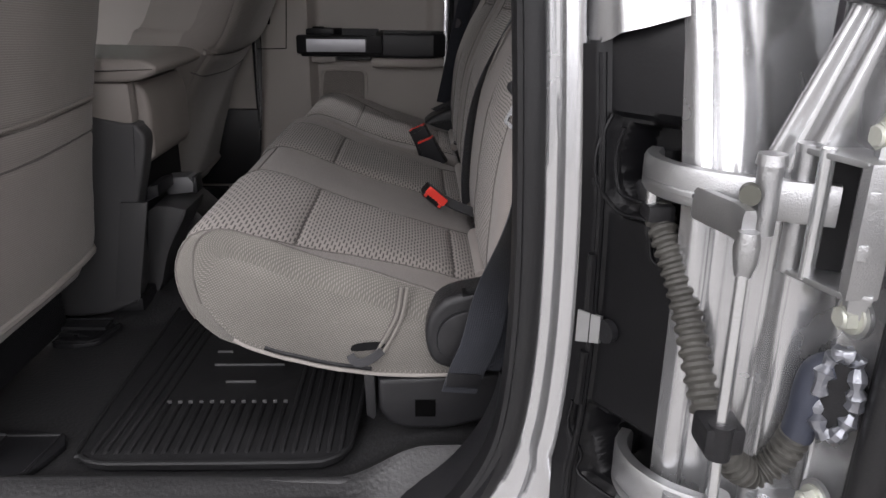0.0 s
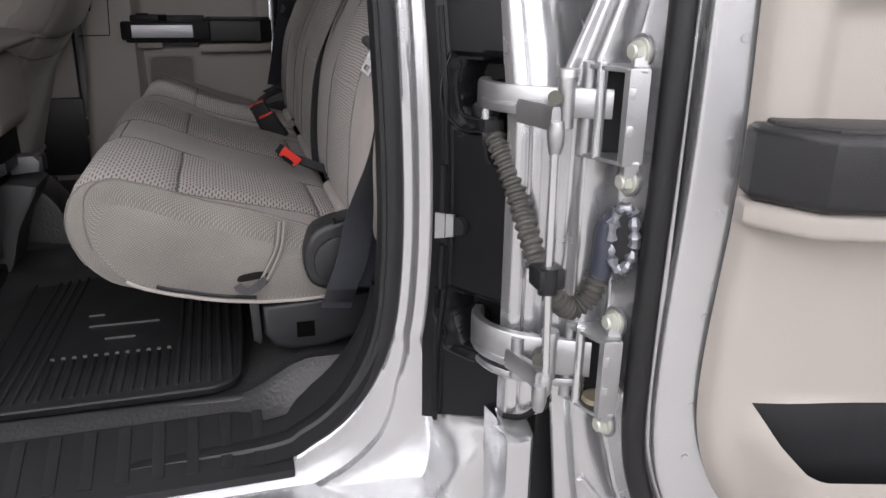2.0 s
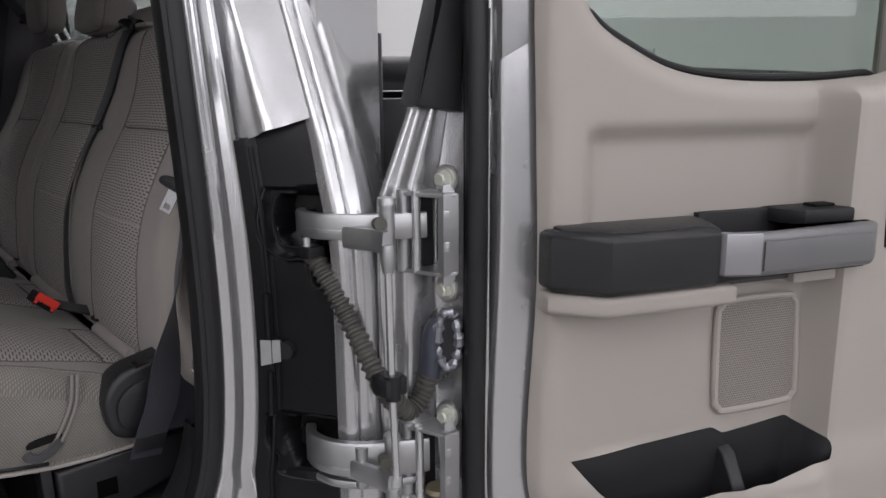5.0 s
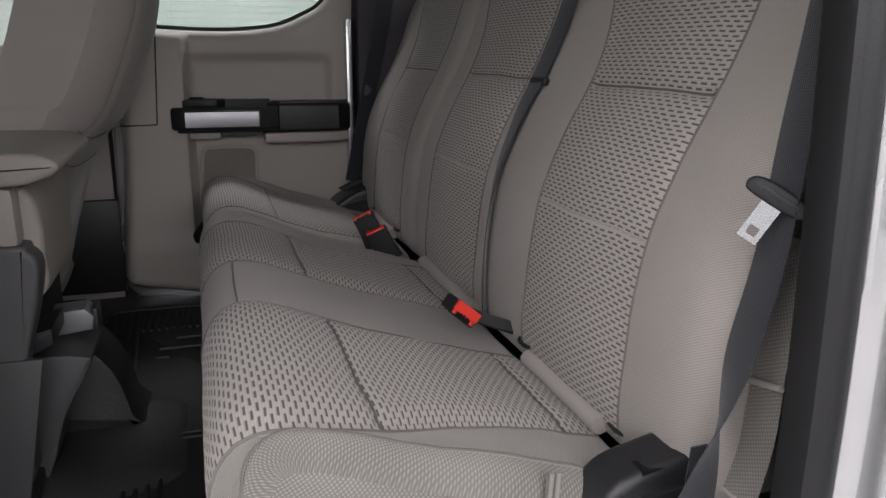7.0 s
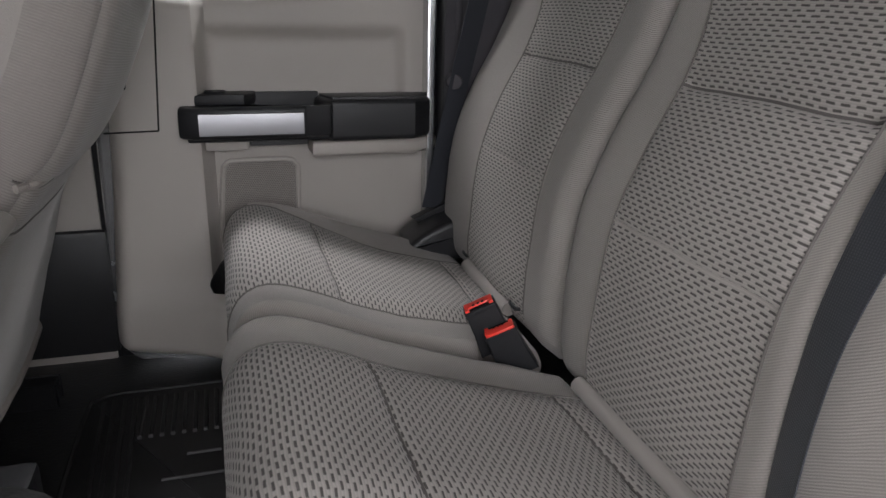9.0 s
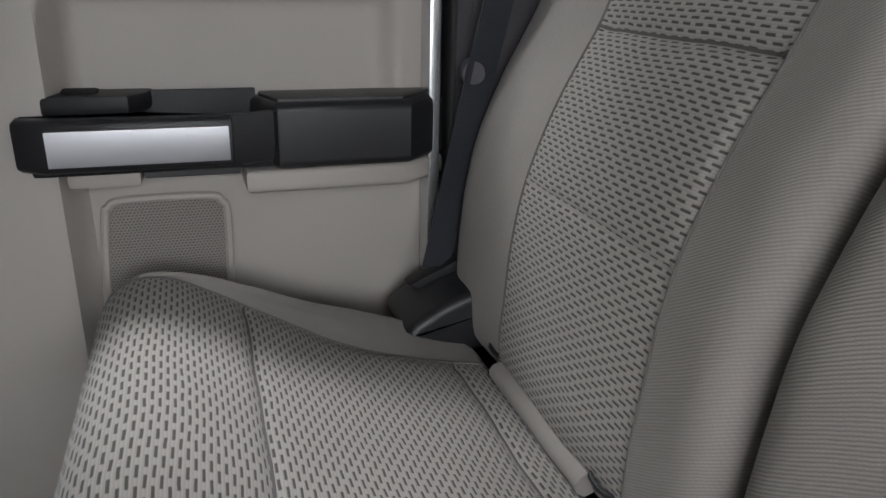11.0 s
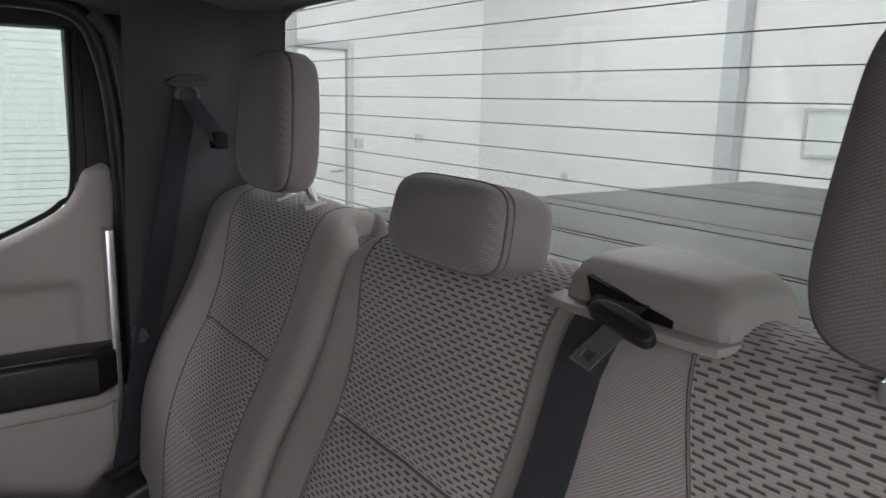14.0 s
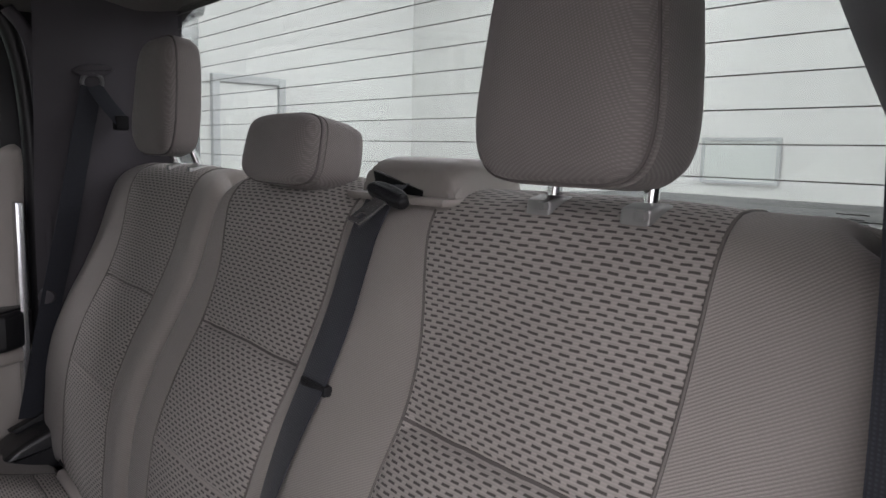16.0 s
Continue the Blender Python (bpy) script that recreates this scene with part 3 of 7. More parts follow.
part("far_front_pane", boxed(-1.50, -0.64, 0.855, 0.86, 1.30, 1.76), pane_clear, front_door).visible_shadow = False
part("door_gap_seal", boxed(-0.535, -0.485, 0.84, 0.90, 0.62, 1.76, bevel=0.008), rubber, front_door)
part("middle_pillar", boxed(-0.64, -0.585, 0.80, 0.88, 1.28, 1.77, bevel=0.01), dark_trim, front_door)
part("dashboard", boxed(-1.80, -1.45, -0.80, 0.80, 0.66, 1.25, bevel=0.08, seg=4), charcoal, truck)
part("windscreen_pane", prism(bmesh.new(), [(-1.80, 1.20), (-1.45, 1.78), (-1.445, 1.775), (-1.795, 1.195)], 1, -0.75, 0.75), pane_clear, truck).visible_shadow = False
part("front_pillar", prism(bmesh.new(), [(-1.82, 1.20), (-1.47, 1.80), (-1.40, 1.80), (-1.76, 1.20)], 1, 0.75, 0.84), dark_trim, truck)
part("front_pillar", prism(bmesh.new(), [(-1.82, 1.20), (-1.47, 1.80), (-1.40, 1.80), (-1.76, 1.20)], 1, -0.84, -0.75), dark_trim, truck)

# The pickup bed, its cover, wheel and tail light.
part("bed_side", prism(bmesh.new(), [(0.50, 0.55), (0.50, 1.30), (2.14, 1.30), (2.14, 0.78), (1.72, 0.70), (1.60, 0.90), (1.38, 1.0), (1.0, 1.0), (0.78, 0.90), (0.68, 0.62)], 1, -0.995, -0.90, bevel=0.014), silver, truck, "silver bed side with wheel arch")
part("bed_side", boxed(0.50, 2.14, 0.90, 0.995, 0.55, 1.30, bevel=0.014), silver, truck)
part("bed_front", boxed(0.50, 0.54, -0.90, 0.90, 0.60, 1.30), silver, truck)
part("tailgate", boxed(2.08, 2.16, -0.80, 0.80, 0.75, 1.32, bevel=0.01), silver, truck)
part("bed_rail_cap", boxed(0.495, 2.15, -1.0, -0.87, 1.302, 1.332, bevel=0.01), black, truck, "black plastic rail cap")
part("bed_rail_cap", boxed(0.495, 2.15, 0.87, 1.0, 1.302, 1.332, bevel=0.01), black, truck)
part("bed_support", tube(bmesh.new(), [(0.52, -0.955, 1.30), (0.52, -0.955, 1.27), (0.56, -0.93, 1.27)], 0.012), satin, truck)
part("bed_post", tube(bmesh.new(), [(0.487, -0.90, 0.6), (0.487, -0.90, 1.28)], 0.035, sides=14), rubber, truck, "black hose behind the cab")
bedcover = root("bed_cover", "dark grey folding cover over the pickup bed", "bed cover", (0.55, 0, 1.333))
for k in range(5):
    part("panel", boxed(0.52 + k * 0.325, 0.838 + k * 0.325, -0.86, 0.86, 1.335, 1.362, bevel=0.008), cover_vinyl, bedcover)
part("front_edge", tube(bmesh.new(), smooth_line([(0.51, y, 1.350 + 0.006 * math.sin(y * 9)) for y in np.linspace(-0.88, 0.88, 12)], 3), 0.022), cover_vinyl, bedcover, "rolled front edge")
part("tail_light", prism(bmesh.new(), [(2.12, 0.84), (2.045, 1.27), (2.20, 1.28), (2.20, 0.84)], 1, -1.004, -0.88, bevel=0.012), lens_red, truck, "red tail light lens")
part("light_housing", prism(bmesh.new(), [(2.03, 0.80), (1.96, 1.28), (2.04, 1.285), (2.115, 0.80)], 1, -0.999, -0.88, bevel=0.008), silver, truck)
part("bumper", boxed(2.10, 2.28, -0.96, 0.96, 0.64, 0.80, bevel=0.04, seg=4), chrome, truck, "chrome rear bumper")
part("bumper_pad", boxed(2.09, 2.29, -0.97, 0.97, 0.765, 0.83, bevel=0.012), black, truck)


def wheel(cx, cy):
    hub = part("wheel", tube(bmesh.new(), [(cx, cy - 0.02, 0.4), (cx, cy + 0.16, 0.4)], 0.09, sides=20), satin, truck)
    bm = bmesh.new()
    sec = smooth_line([(0.262, -0.02), (0.29, -0.045), (0.345, -0.05), (0.385, -0.035), (0.40, 0.0), (0.40, 0.19), (0.37, 0.235), (0.262, 0.23)], 4)
    rows = []
    for a in np.linspace(0, 2 * math.pi, 64, endpoint=False):
        rows.append([bm.verts.new((cx + r * math.cos(a), cy + d, 0.4 + r * math.sin(a))) for r, d in sec])
    for a, b in zip(rows, rows[1:] + rows[:1]):
        for j in range(len(sec) - 1):
            bm.faces.new((a[j], a[j + 1], b[j + 1], b[j]))
    part("tyre", bm, tyre_mat, hub, "brownish black tyre wall")
    bm = bmesh.new()
    sec = [(0.265, -0.028), (0.252, -0.03), (0.24, -0.01), (0.235, 0.06), (0.22, 0.2)]
    rows = []
    for a in np.linspace(0, 2 * math.pi, 48, endpoint=False):
        rows.append([bm.verts.new((cx + r * math.cos(a), cy + d, 0.4 + r * math.sin(a))) for r, d in sec])
    for a, b in zip(rows, rows[1:] + rows[:1]):
        for j in range(len(sec) - 1):
            bm.faces.new((a[j], a[j + 1], b[j + 1], b[j]))
    part("rim", bm, chrome, hub, "chrome rim")
    for k in range(6):
        a = 2 * math.pi * k / 6 + 0.35
        bm = prism(bmesh.new(), [(0.05, -0.024), (0.15, -0.018), (0.25, -0.040), (0.25, 0.040), (0.15, 0.018), (0.05, 0.024)], 1, -0.028, 0.03, bevel=0.006)
        bmesh.ops.transform(bm, matrix=Matrix.Translation((cx, cy, 0.4)) @ Matrix.Rotation(-a, 4, "Y"), verts=bm.verts)
        part("spoke", bm, chrome, hub)
    part("brake_disc", tube(bmesh.new(), [(cx, cy + 0.10, 0.4), (cx, cy + 0.13, 0.4)], 0.19, sides=32), rod_metal, hub)
    return hub


wheel(1.22, -0.95)
part("wheel_housing", boxed(0.72, 1.66, -0.70, -0.60, 0.45, 1.05, bevel=0.05), black, truck)

# ---- cab interior shell ----
BASE = Vector((-0.015, -0.008, -0.030))
cab_floor = root("cab_floor", "black grained vinyl floor of the truck cab", "floor", (-0.5, 0, 0.69), kind="structure")


def floor_at(x, y):
    """Height of the vinyl floor: a rim by the sill, a hump by the rear seat and a low centre tunnel."""
    z = 0.690
    z += 0.022 * math.exp(-(((y + 0.715) / 0.022) ** 2))
    z += 0.05 * smoothstep(-0.10, 0.02, x) * smoothstep(-0.45, -0.62, y) * smoothstep(-0.80, -0.70, y)
    z += 0.035 * smoothstep(0.22, 0.10, abs(y)) * smoothstep(-0.25, -0.45, x)
    return z


part("vinyl", sheet(lambda u, v: (u, v, floor_at(u, v)), np.linspace(-1.5, 0.42, 90), np.linspace(-0.765, 0.86, 90)), floor_vinyl, cab_floor, "grained black vinyl")
part("kick_ridge", tube(bmesh.new(), smooth_line([(-1.45, -0.705, 0.700), (-0.5, -0.705, 0.702), (-0.12, -0.712, 0.702), (0.0, -0.722, 0.712), (0.06, -0.73, 0.73)], 6), 0.010), floor_vinyl, cab_floor)
threshold = root("door_sill_plate", "black ribbed plastic sill plate in the door opening", "sill plate", (-0.6, -0.80, 0.67))
part("plate", prism(bmesh.new(), [(-0.750, 0.696), (-0.735, 0.700), (-0.728, 0.690), (-0.728, 0.650), (-0.85, 0.650), (-0.85, 0.662), (-0.80, 0.680)], 0, -1.45, -0.025, bevel=0.003), black, threshold)
for k in range(25):
    x = -0.07 - k * 0.045
    bm = prism(bmesh.new(), [(-0.832, 0.667), (-0.744, 0.6985), (-0.744, 0.7015), (-0.832, 0.6705)], 0, x - 0.008, x + 0.008, bevel=0.001)
    part("tread", bm, black, threshold)
BASE = Vector((-0.028, 0.0, -0.016))
sill_rows = [k for k in range(len(EDGE)) if EDGE[k][1] < 0.88 and EDGE[k][0] > -0.14]
sill_line = [(-0.014, -0.845), (-0.020, -0.826), (-0.030, -0.800), (-0.038, -0.766), (-0.042, -0.748), (-0.036, -0.738), (-0.006, -0.736)]
bm = bmesh.new()
rows = []
for k in sill_rows:
    low = smoothstep(0.88, 0.66, EDGE[k][1])
    rows.append([bm.verts.new(jamb(k, -0.014 + (n + 0.014) * (0.35 + 0.65 * low), y + 0.030 * (1 - low) * (y < -0.80))) for n, y in sill_line])
for a, b in zip(rows, rows[1:]):
    for j in range(len(sill_line) - 1):
        bm.faces.new((a[j], a[j + 1], b[j + 1], b[j]))
part("curved_end", bm, black, threshold, "smooth black end piece round the corner")

BASE = Vector((0, 0, 0))
lining = root("headliner", "grey cloth headliner of the cab roof", "headliner", (0, 0, 1.78), kind="structure")
part("cloth", sheet(lambda u, v: (u, v, 1.775 - 0.05 * smoothstep(0.60, 0.76, abs(v)) - 0.03 * smoothstep(0.2, 0.36, u)), np.linspace(-1.5, 0.36, 40), np.linspace(-0.76, 0.76, 60)), liner_cloth, lining)

rear_wall = root("rear_cab_wall", "dark trim behind the rear bench and under the window", "wall", (0.4, 0, 0.7), kind="structure")
part("lower_trim", boxed(0.342, 0.39, -0.80, 0.85, 0.68, 1.398, bevel=0.01), dark_trim, rear_wall)
part("side_trim", boxed(0.17, 0.42, -0.79, -0.765, 0.70, 1.40, bevel=0.008), dark_trim, rear_wall)
# Dark box stands in for the shaded void beneath the rear seats.
part("under_seat_dark_box", boxed(0.05, 0.40, -0.60, 0.82, 0.68, 0.82, bevel=0.02), floor_vinyl, rear_wall)

# Trim on the far rear pillar and on the near one.
pillar = root("pillar_trim", "dark grey rear pillar trim with a belt loop", "pillar trim", (0.2, 0.70, 0.9), kind="structure")


def pillar_at(u, v, side):
    y = 0.735 - 0.06 * smoothstep(1.25, 1.75, v) - 0.05 * smoothstep(0.26, 0.36, u)
    return (u, side * y, v)


part("panel", sheet(lambda u, v: pillar_at(u, v, 1), np.linspace(0.095, 0.345, 18), np.linspace(0.86, 1.765, 40)), dark_trim, pillar)
part("edge_seal", tube(bmesh.new(), smooth_line([(0.103, 0.775, 0.86), (0.105, 0.772, 1.2), (0.098, 0.755, 1.5), (0.076, 0.735, 1.66), (0.03, 0.725, 1.725), (-0.1, 0.72, 1.735), (-0.5, 0.72, 1.735)], 8), 0.016), rubber, pillar, "black rubber seal")
part("inner_edge", tube(bmesh.new(), smooth_line([(0.119, 0.752, 0.86), (0.121, 0.748, 1.2), (0.114, 0.727, 1.5), (0.098, 0.707, 1.66), (0.06, 0.70, 1.72)], 8), 0.012), dark_trim, pillar)
part("door_rear_gap", boxed(0.055, 0.098, 0.80, 0.86, 0.80, 1.75), rubber, pillar)
near_pillar = root("pillar_trim", "dark grey rear pillar trim beside the door opening", "pillar trim", (0.2, -0.75, 0.9), kind="structure")
part("panel", sheet(lambda u, v: (u, -0.803 + 0.142 * smoothstep(1.3, 1.75, v) + 0.09 * smoothstep(0.1, 0.33, u), v), np.linspace(0.092, 0.345, 16), np.linspace(1.30, 1.765, 26)), dark_trim, near_pillar)
part("lower_panel", sheet(lambda u, v: (u, -0.803 + 0.03 * smoothstep(0.09, 0.2, u), v), np.linspace(0.096, 0.30, 14), np.linspace(0.72, 1.30, 26)), black, near_pillar, "smooth black lower panel")

# The rear window with its heater lines.
def glass_x(z):
    return 0.350 - 0.04 * (z - 1.44)


rear_window = root("window_1", "fixed rear window with thin heater lines", "window", (0.42, 0, 1.38), kind="structure")
bm = bmesh.new()
prism(bm, [(glass_x(1.405), 1.405), (glass_x(1.79), 1.79), (glass_x(1.79) + 0.005, 1.79), (glass_x(1.405) + 0.005, 1.405)], 1, -0.69, 0.69)
part("pane", bm, pane_clear, rear_window, "clear slightly green pane").visible_shadow = False
rim = smooth_line([(0.690, 1.42), (0.690, 1.60), (0.687, 1.72), (0.672, 1.750), (0.60, 1.762), (0.4, 1.768), (0.0, 1.772), (-0.4, 1.768), (-0.60, 1.762), (-0.672, 1.750), (-0.687, 1.72), (-0.690, 1.60), (-0.690, 1.42)], 6)
part("frame", tube(bmesh.new(), [(glass_x(z) - 0.004, y, z) for y, z in rim], 0.013, sides=8), rubber, rear_window, "black rubber window frame")
part("frame", boxed(0.340, 0.358, -0.69, 0.69, 1.400, 1.436, bevel=0.003), rubber, rear_window)
for k in range(13):
    z = 1.446 + k * 0.0262
    part("heater_line", boxed(glass_x(z) - 0.0018, glass_x(z) - 0.0006, -0.64, 0.64, z - 0.00045, z + 0.00045), line_dark, rear_window)
label_ob = root("window_label", "small printed label on the rear window", "label", (0.35, -0.62, 1.44))
bm = bmesh.new()
for k in range(4):
    box(bm, glass_x(1.45) - 0.003, glass_x(1.44) - 0.0022, -0.630 + 0.003 * (k % 2), -0.608 - 0.004 * (k == 3), 1.4505 - k * 0.0034, 1.4513 - k * 0.0034)
part("print", bm, line_dark, label_ob, smooth=False)

# ---- rear seats ----
CUSHION = smooth_line([(0.095, 0.872), (0.084, 0.892), (0.05, 0.902), (-0.05, 0.932), (-0.15, 0.967), (-0.215, 0.995), (-0.265, 1.008), (-0.298, 0.998), (-0.316, 0.968),
                       (-0.319, 0.930), (-0.303, 0.888), (-0.262, 0.852), (-0.16, 0.820), (-0.05, 0.808), (0.06, 0.812)], 6)
BACK = smooth_line([(0.118, 0.875), (0.094, 0.90), (0.087, 0.94), (0.088, 1.0), (0.095, 1.07), (0.108, 1.13), (0.137, 1.20), (0.168, 1.258), (0.197, 1.32), (0.216, 1.372), (0.232, 1.412),
                    (0.252, 1.437), (0.278, 1.449), (0.302, 1.451), (0.322, 1.444), (0.332, 1.42), (0.334, 1.37), (0.330, 1.25), (0.318, 1.0), (0.30, 0.88)], 6)


def run_of(line):
    d = np.r_[0, np.cumsum([np.linalg.norm(b - a) for a, b in zip(line, line[1:])])]
    return d, np.array(line)


def on_line(run, s):
    d, p = run
    q = np.array([np.interp(s, d, p[:, 0]), np.interp(s, d, p[:, 1])])
    a = np.array([np.interp(s - 0.012, d, p[:, 0]), np.interp(s - 0.012, d, p[:, 1])])
    b = np.array([np.interp(s + 0.012, d, p[:, 0]), np.interp(s + 0.012, d, p[:, 1])])
    t = (b - a) / (np.linalg.norm(b - a) + 1e-9)
    return q, t


C_RUN, B_RUN = run_of(CUSHION), run_of(BACK)


def s_where(run, axis, value, first=True):
    d, p = run
    for k in range(len(p) - 1):
        a, b = p[k, axis], p[k + 1, axis]
        if (a - value) * (b - value) <= 0 and a != b:
            return float(d[k] + (value - a) / (b - a) * (d[k + 1] - d[k]))
    return float(d[-1])


C_REAR, C_MID, C_END = s_where(C_RUN, 0, 0.044), s_where(C_RUN, 0, -0.172), float(C_RUN[0][-1])
C_LOW = float(np.interp(9 * 6, range(len(C_RUN[0])), C_RUN[0]))
C_WRAP = C_LOW + 0.055
B_LOW, B_UP, B_TOP, B_END = s_where(B_RUN, 1, 1.113), s_where(B_RUN, 1, 1.259), s_where(B_RUN, 0, 0.285), float(B_RUN[0][-1])

B_EDGE = s_where(B_RUN, 0, 0.318)


def wrinkle(a, b, size, k=1.0):
    return size * (noise.noise(Vector((a * 14 * k, b * 14 * k, 3.1))) + 0.5 * noise.noise(Vector((a * 37 * k, b * 37 * k, 7.7))))


def cushion_place(y0, y1, inserts, round0, round1):
    def place(s, y):
        q, t = on_line(C_RUN, s)
        n = np.array([t[1], -t[0]])
        h = 0.0
        for a, b in inserts:
            inside_it = smoothstep(a - 0.004, a + 0.03, y) * smoothstep(b + 0.004, b - 0.03, y)
            top = smoothstep(0.0, 0.06, s) * smoothstep(C_LOW + 0.02, C_LOW - 0.10, s)
            h += top * (0.005 * inside_it)
            if a < y < b:
                fade = smoothstep(a, a + 0.014, y) * smoothstep(b, b - 0.014, y)
                h += fade * (groove(s - C_MID, 0.0045, 0.006) + groove(s - C_REAR, 0.0045, 0.006))
                h += 0.005 * math.sin(math.pi * min(1, max(0, (s - C_REAR) / (C_MID - C_REAR)))) * inside_it
        d0, d1 = (y - y0), (y1 - y)
        under = 1 - 0.85 * smoothstep(C_LOW - 0.09, C_LOW + 0.02, s)
        for d, r in ((d0, round0 * under), (d1, round1 * under)):
            if d < r:
                h -= r * 0.8 * (1 - math.sqrt(max(0.0, 1 - ((r - d) / r) ** 2)))
                h += 0.006 * math.sin(math.pi * d / r) * smoothstep(0.02, 0.12, s) * under
        crown = math.sin(math.pi * min(1.0, max(0.0, (s - C_REAR) / (C_MID + 0.09 - C_REAR))))
        h += crown * (0.007 * smoothstep(0.13, 0.035, d0) * (round0 > 0.04) + 0.013 * smoothstep(0.14, 0.04, d1) * (round1 > 0.04))
        front = smoothstep(C_MID, C_LOW, s)
        pull = front * (0.030 * smoothstep(0.12, 0.0, d0) * (round0 > 0.04) + 0.013 * smoothstep(0.12, 0.0, d1) * (round1 > 0.04))
        q = q - n * (-h) + wrinkle(s, y, 0.0016)
        # towards the front the outer bolster narrows to nothing
        yy = y
        if round0 > 0.04 and y < inserts[0][1]:
            a, b = inserts[0]
            want = a + (y0 + 0.012 - a) * smoothstep(C_REAR, C_MID + 0.10, s) ** 1.3
            yy = y0 + (y - y0) * (want - y0) / (a - y0) if y < a else want + (y - a) * (b - want) / (b - a)
        if round1 > 0.04 and y > inserts[-1][0]:
            a, b = inserts[-1]
            want = b + (y1 - 0.012 - b) * smoothstep(C_REAR, C_MID + 0.10, s) ** 1.3
            yy = y1 - (y1 - y) * (y1 - want) / (y1 - b) if y > b else want - (b - y) * (want - a) / (b - a)
        return (q[0] + pull, yy, q[1])
    return place


def back_place(y0, y1, inserts, r0, r1, seams=()):

    def place(s, y):
        q, t = on_line(B_RUN, s)
        n = np.array([t[1], -t[0]]) * -1
        h = 0.0
        for a, b in inserts:
            core = smoothstep(a - 0.06, a + 0.01, y) * smoothstep(b + 0.06, b - 0.01, y)
            h -= 0.004 * core * smoothstep(0.03, 0.15, s) * smoothstep(B_TOP - 0.03, B_UP + 0.06, s)
            h += 0.004 * math.sin(math.pi * min(1.0, max(0.0, (y - a) / (b - a))))
            if a < y < b:
                fade = smoothstep(a, a + 0.014, y) * smoothstep(b, b - 0.014, y)
                h += fade * (groove(s - B_UP, 0.007, 0.007) + groove(s - B_LOW, 0.0025, 0.004))
                h += fade * 0.004 * math.sin(math.pi * min(1.0, max(0.0, (s - B_LOW) / (B_UP - B_LOW))))
        for line in seams:
            h += groove(y - line, 0.020, 0.010) * smoothstep(B_TOP + 0.08, B_TOP, s)
        d0, d1 = y - y0, y1 - y
        for d, r in ((d0, r0), (d1, r1)):
            if d < r:
                h -= r * 0.85 * (1 - math.sqrt(max(0.0, 1 - ((r - d) / r) ** 2)))
        corner = 0.055
        high = max(0.0, q[1] - (1.447 - corner))
        ins = corner - math.sqrt(max(0.0, corner**2 - min(high, corner) ** 2))
        yy = y
        flare = smoothstep(B_UP - 0.01, B_TOP + 0.02, s)
        for a, b in inserts:
            room = (y1 if b == inserts[-1][1] else inserts[-1][0]) - b
            if a < y < b + room:
                yy += 0.062 * flare * (smoothstep(a + 0.3 * (b - a), b, y) if y < b else 1 - (y - b) / room)
        if r0 > 0.03 and d0 < 0.16:
            yy += ins * (1 - d0 / 0.16)
        if r1 > 0.03 and d1 < 0.16:
            yy -= ins * (1 - d1 / 0.16)
        q = q + n * h + wrinkle(s, y, 0.0014)
        return (q[0], yy, q[1])
    return place


SIDE_BULGE = 0.012


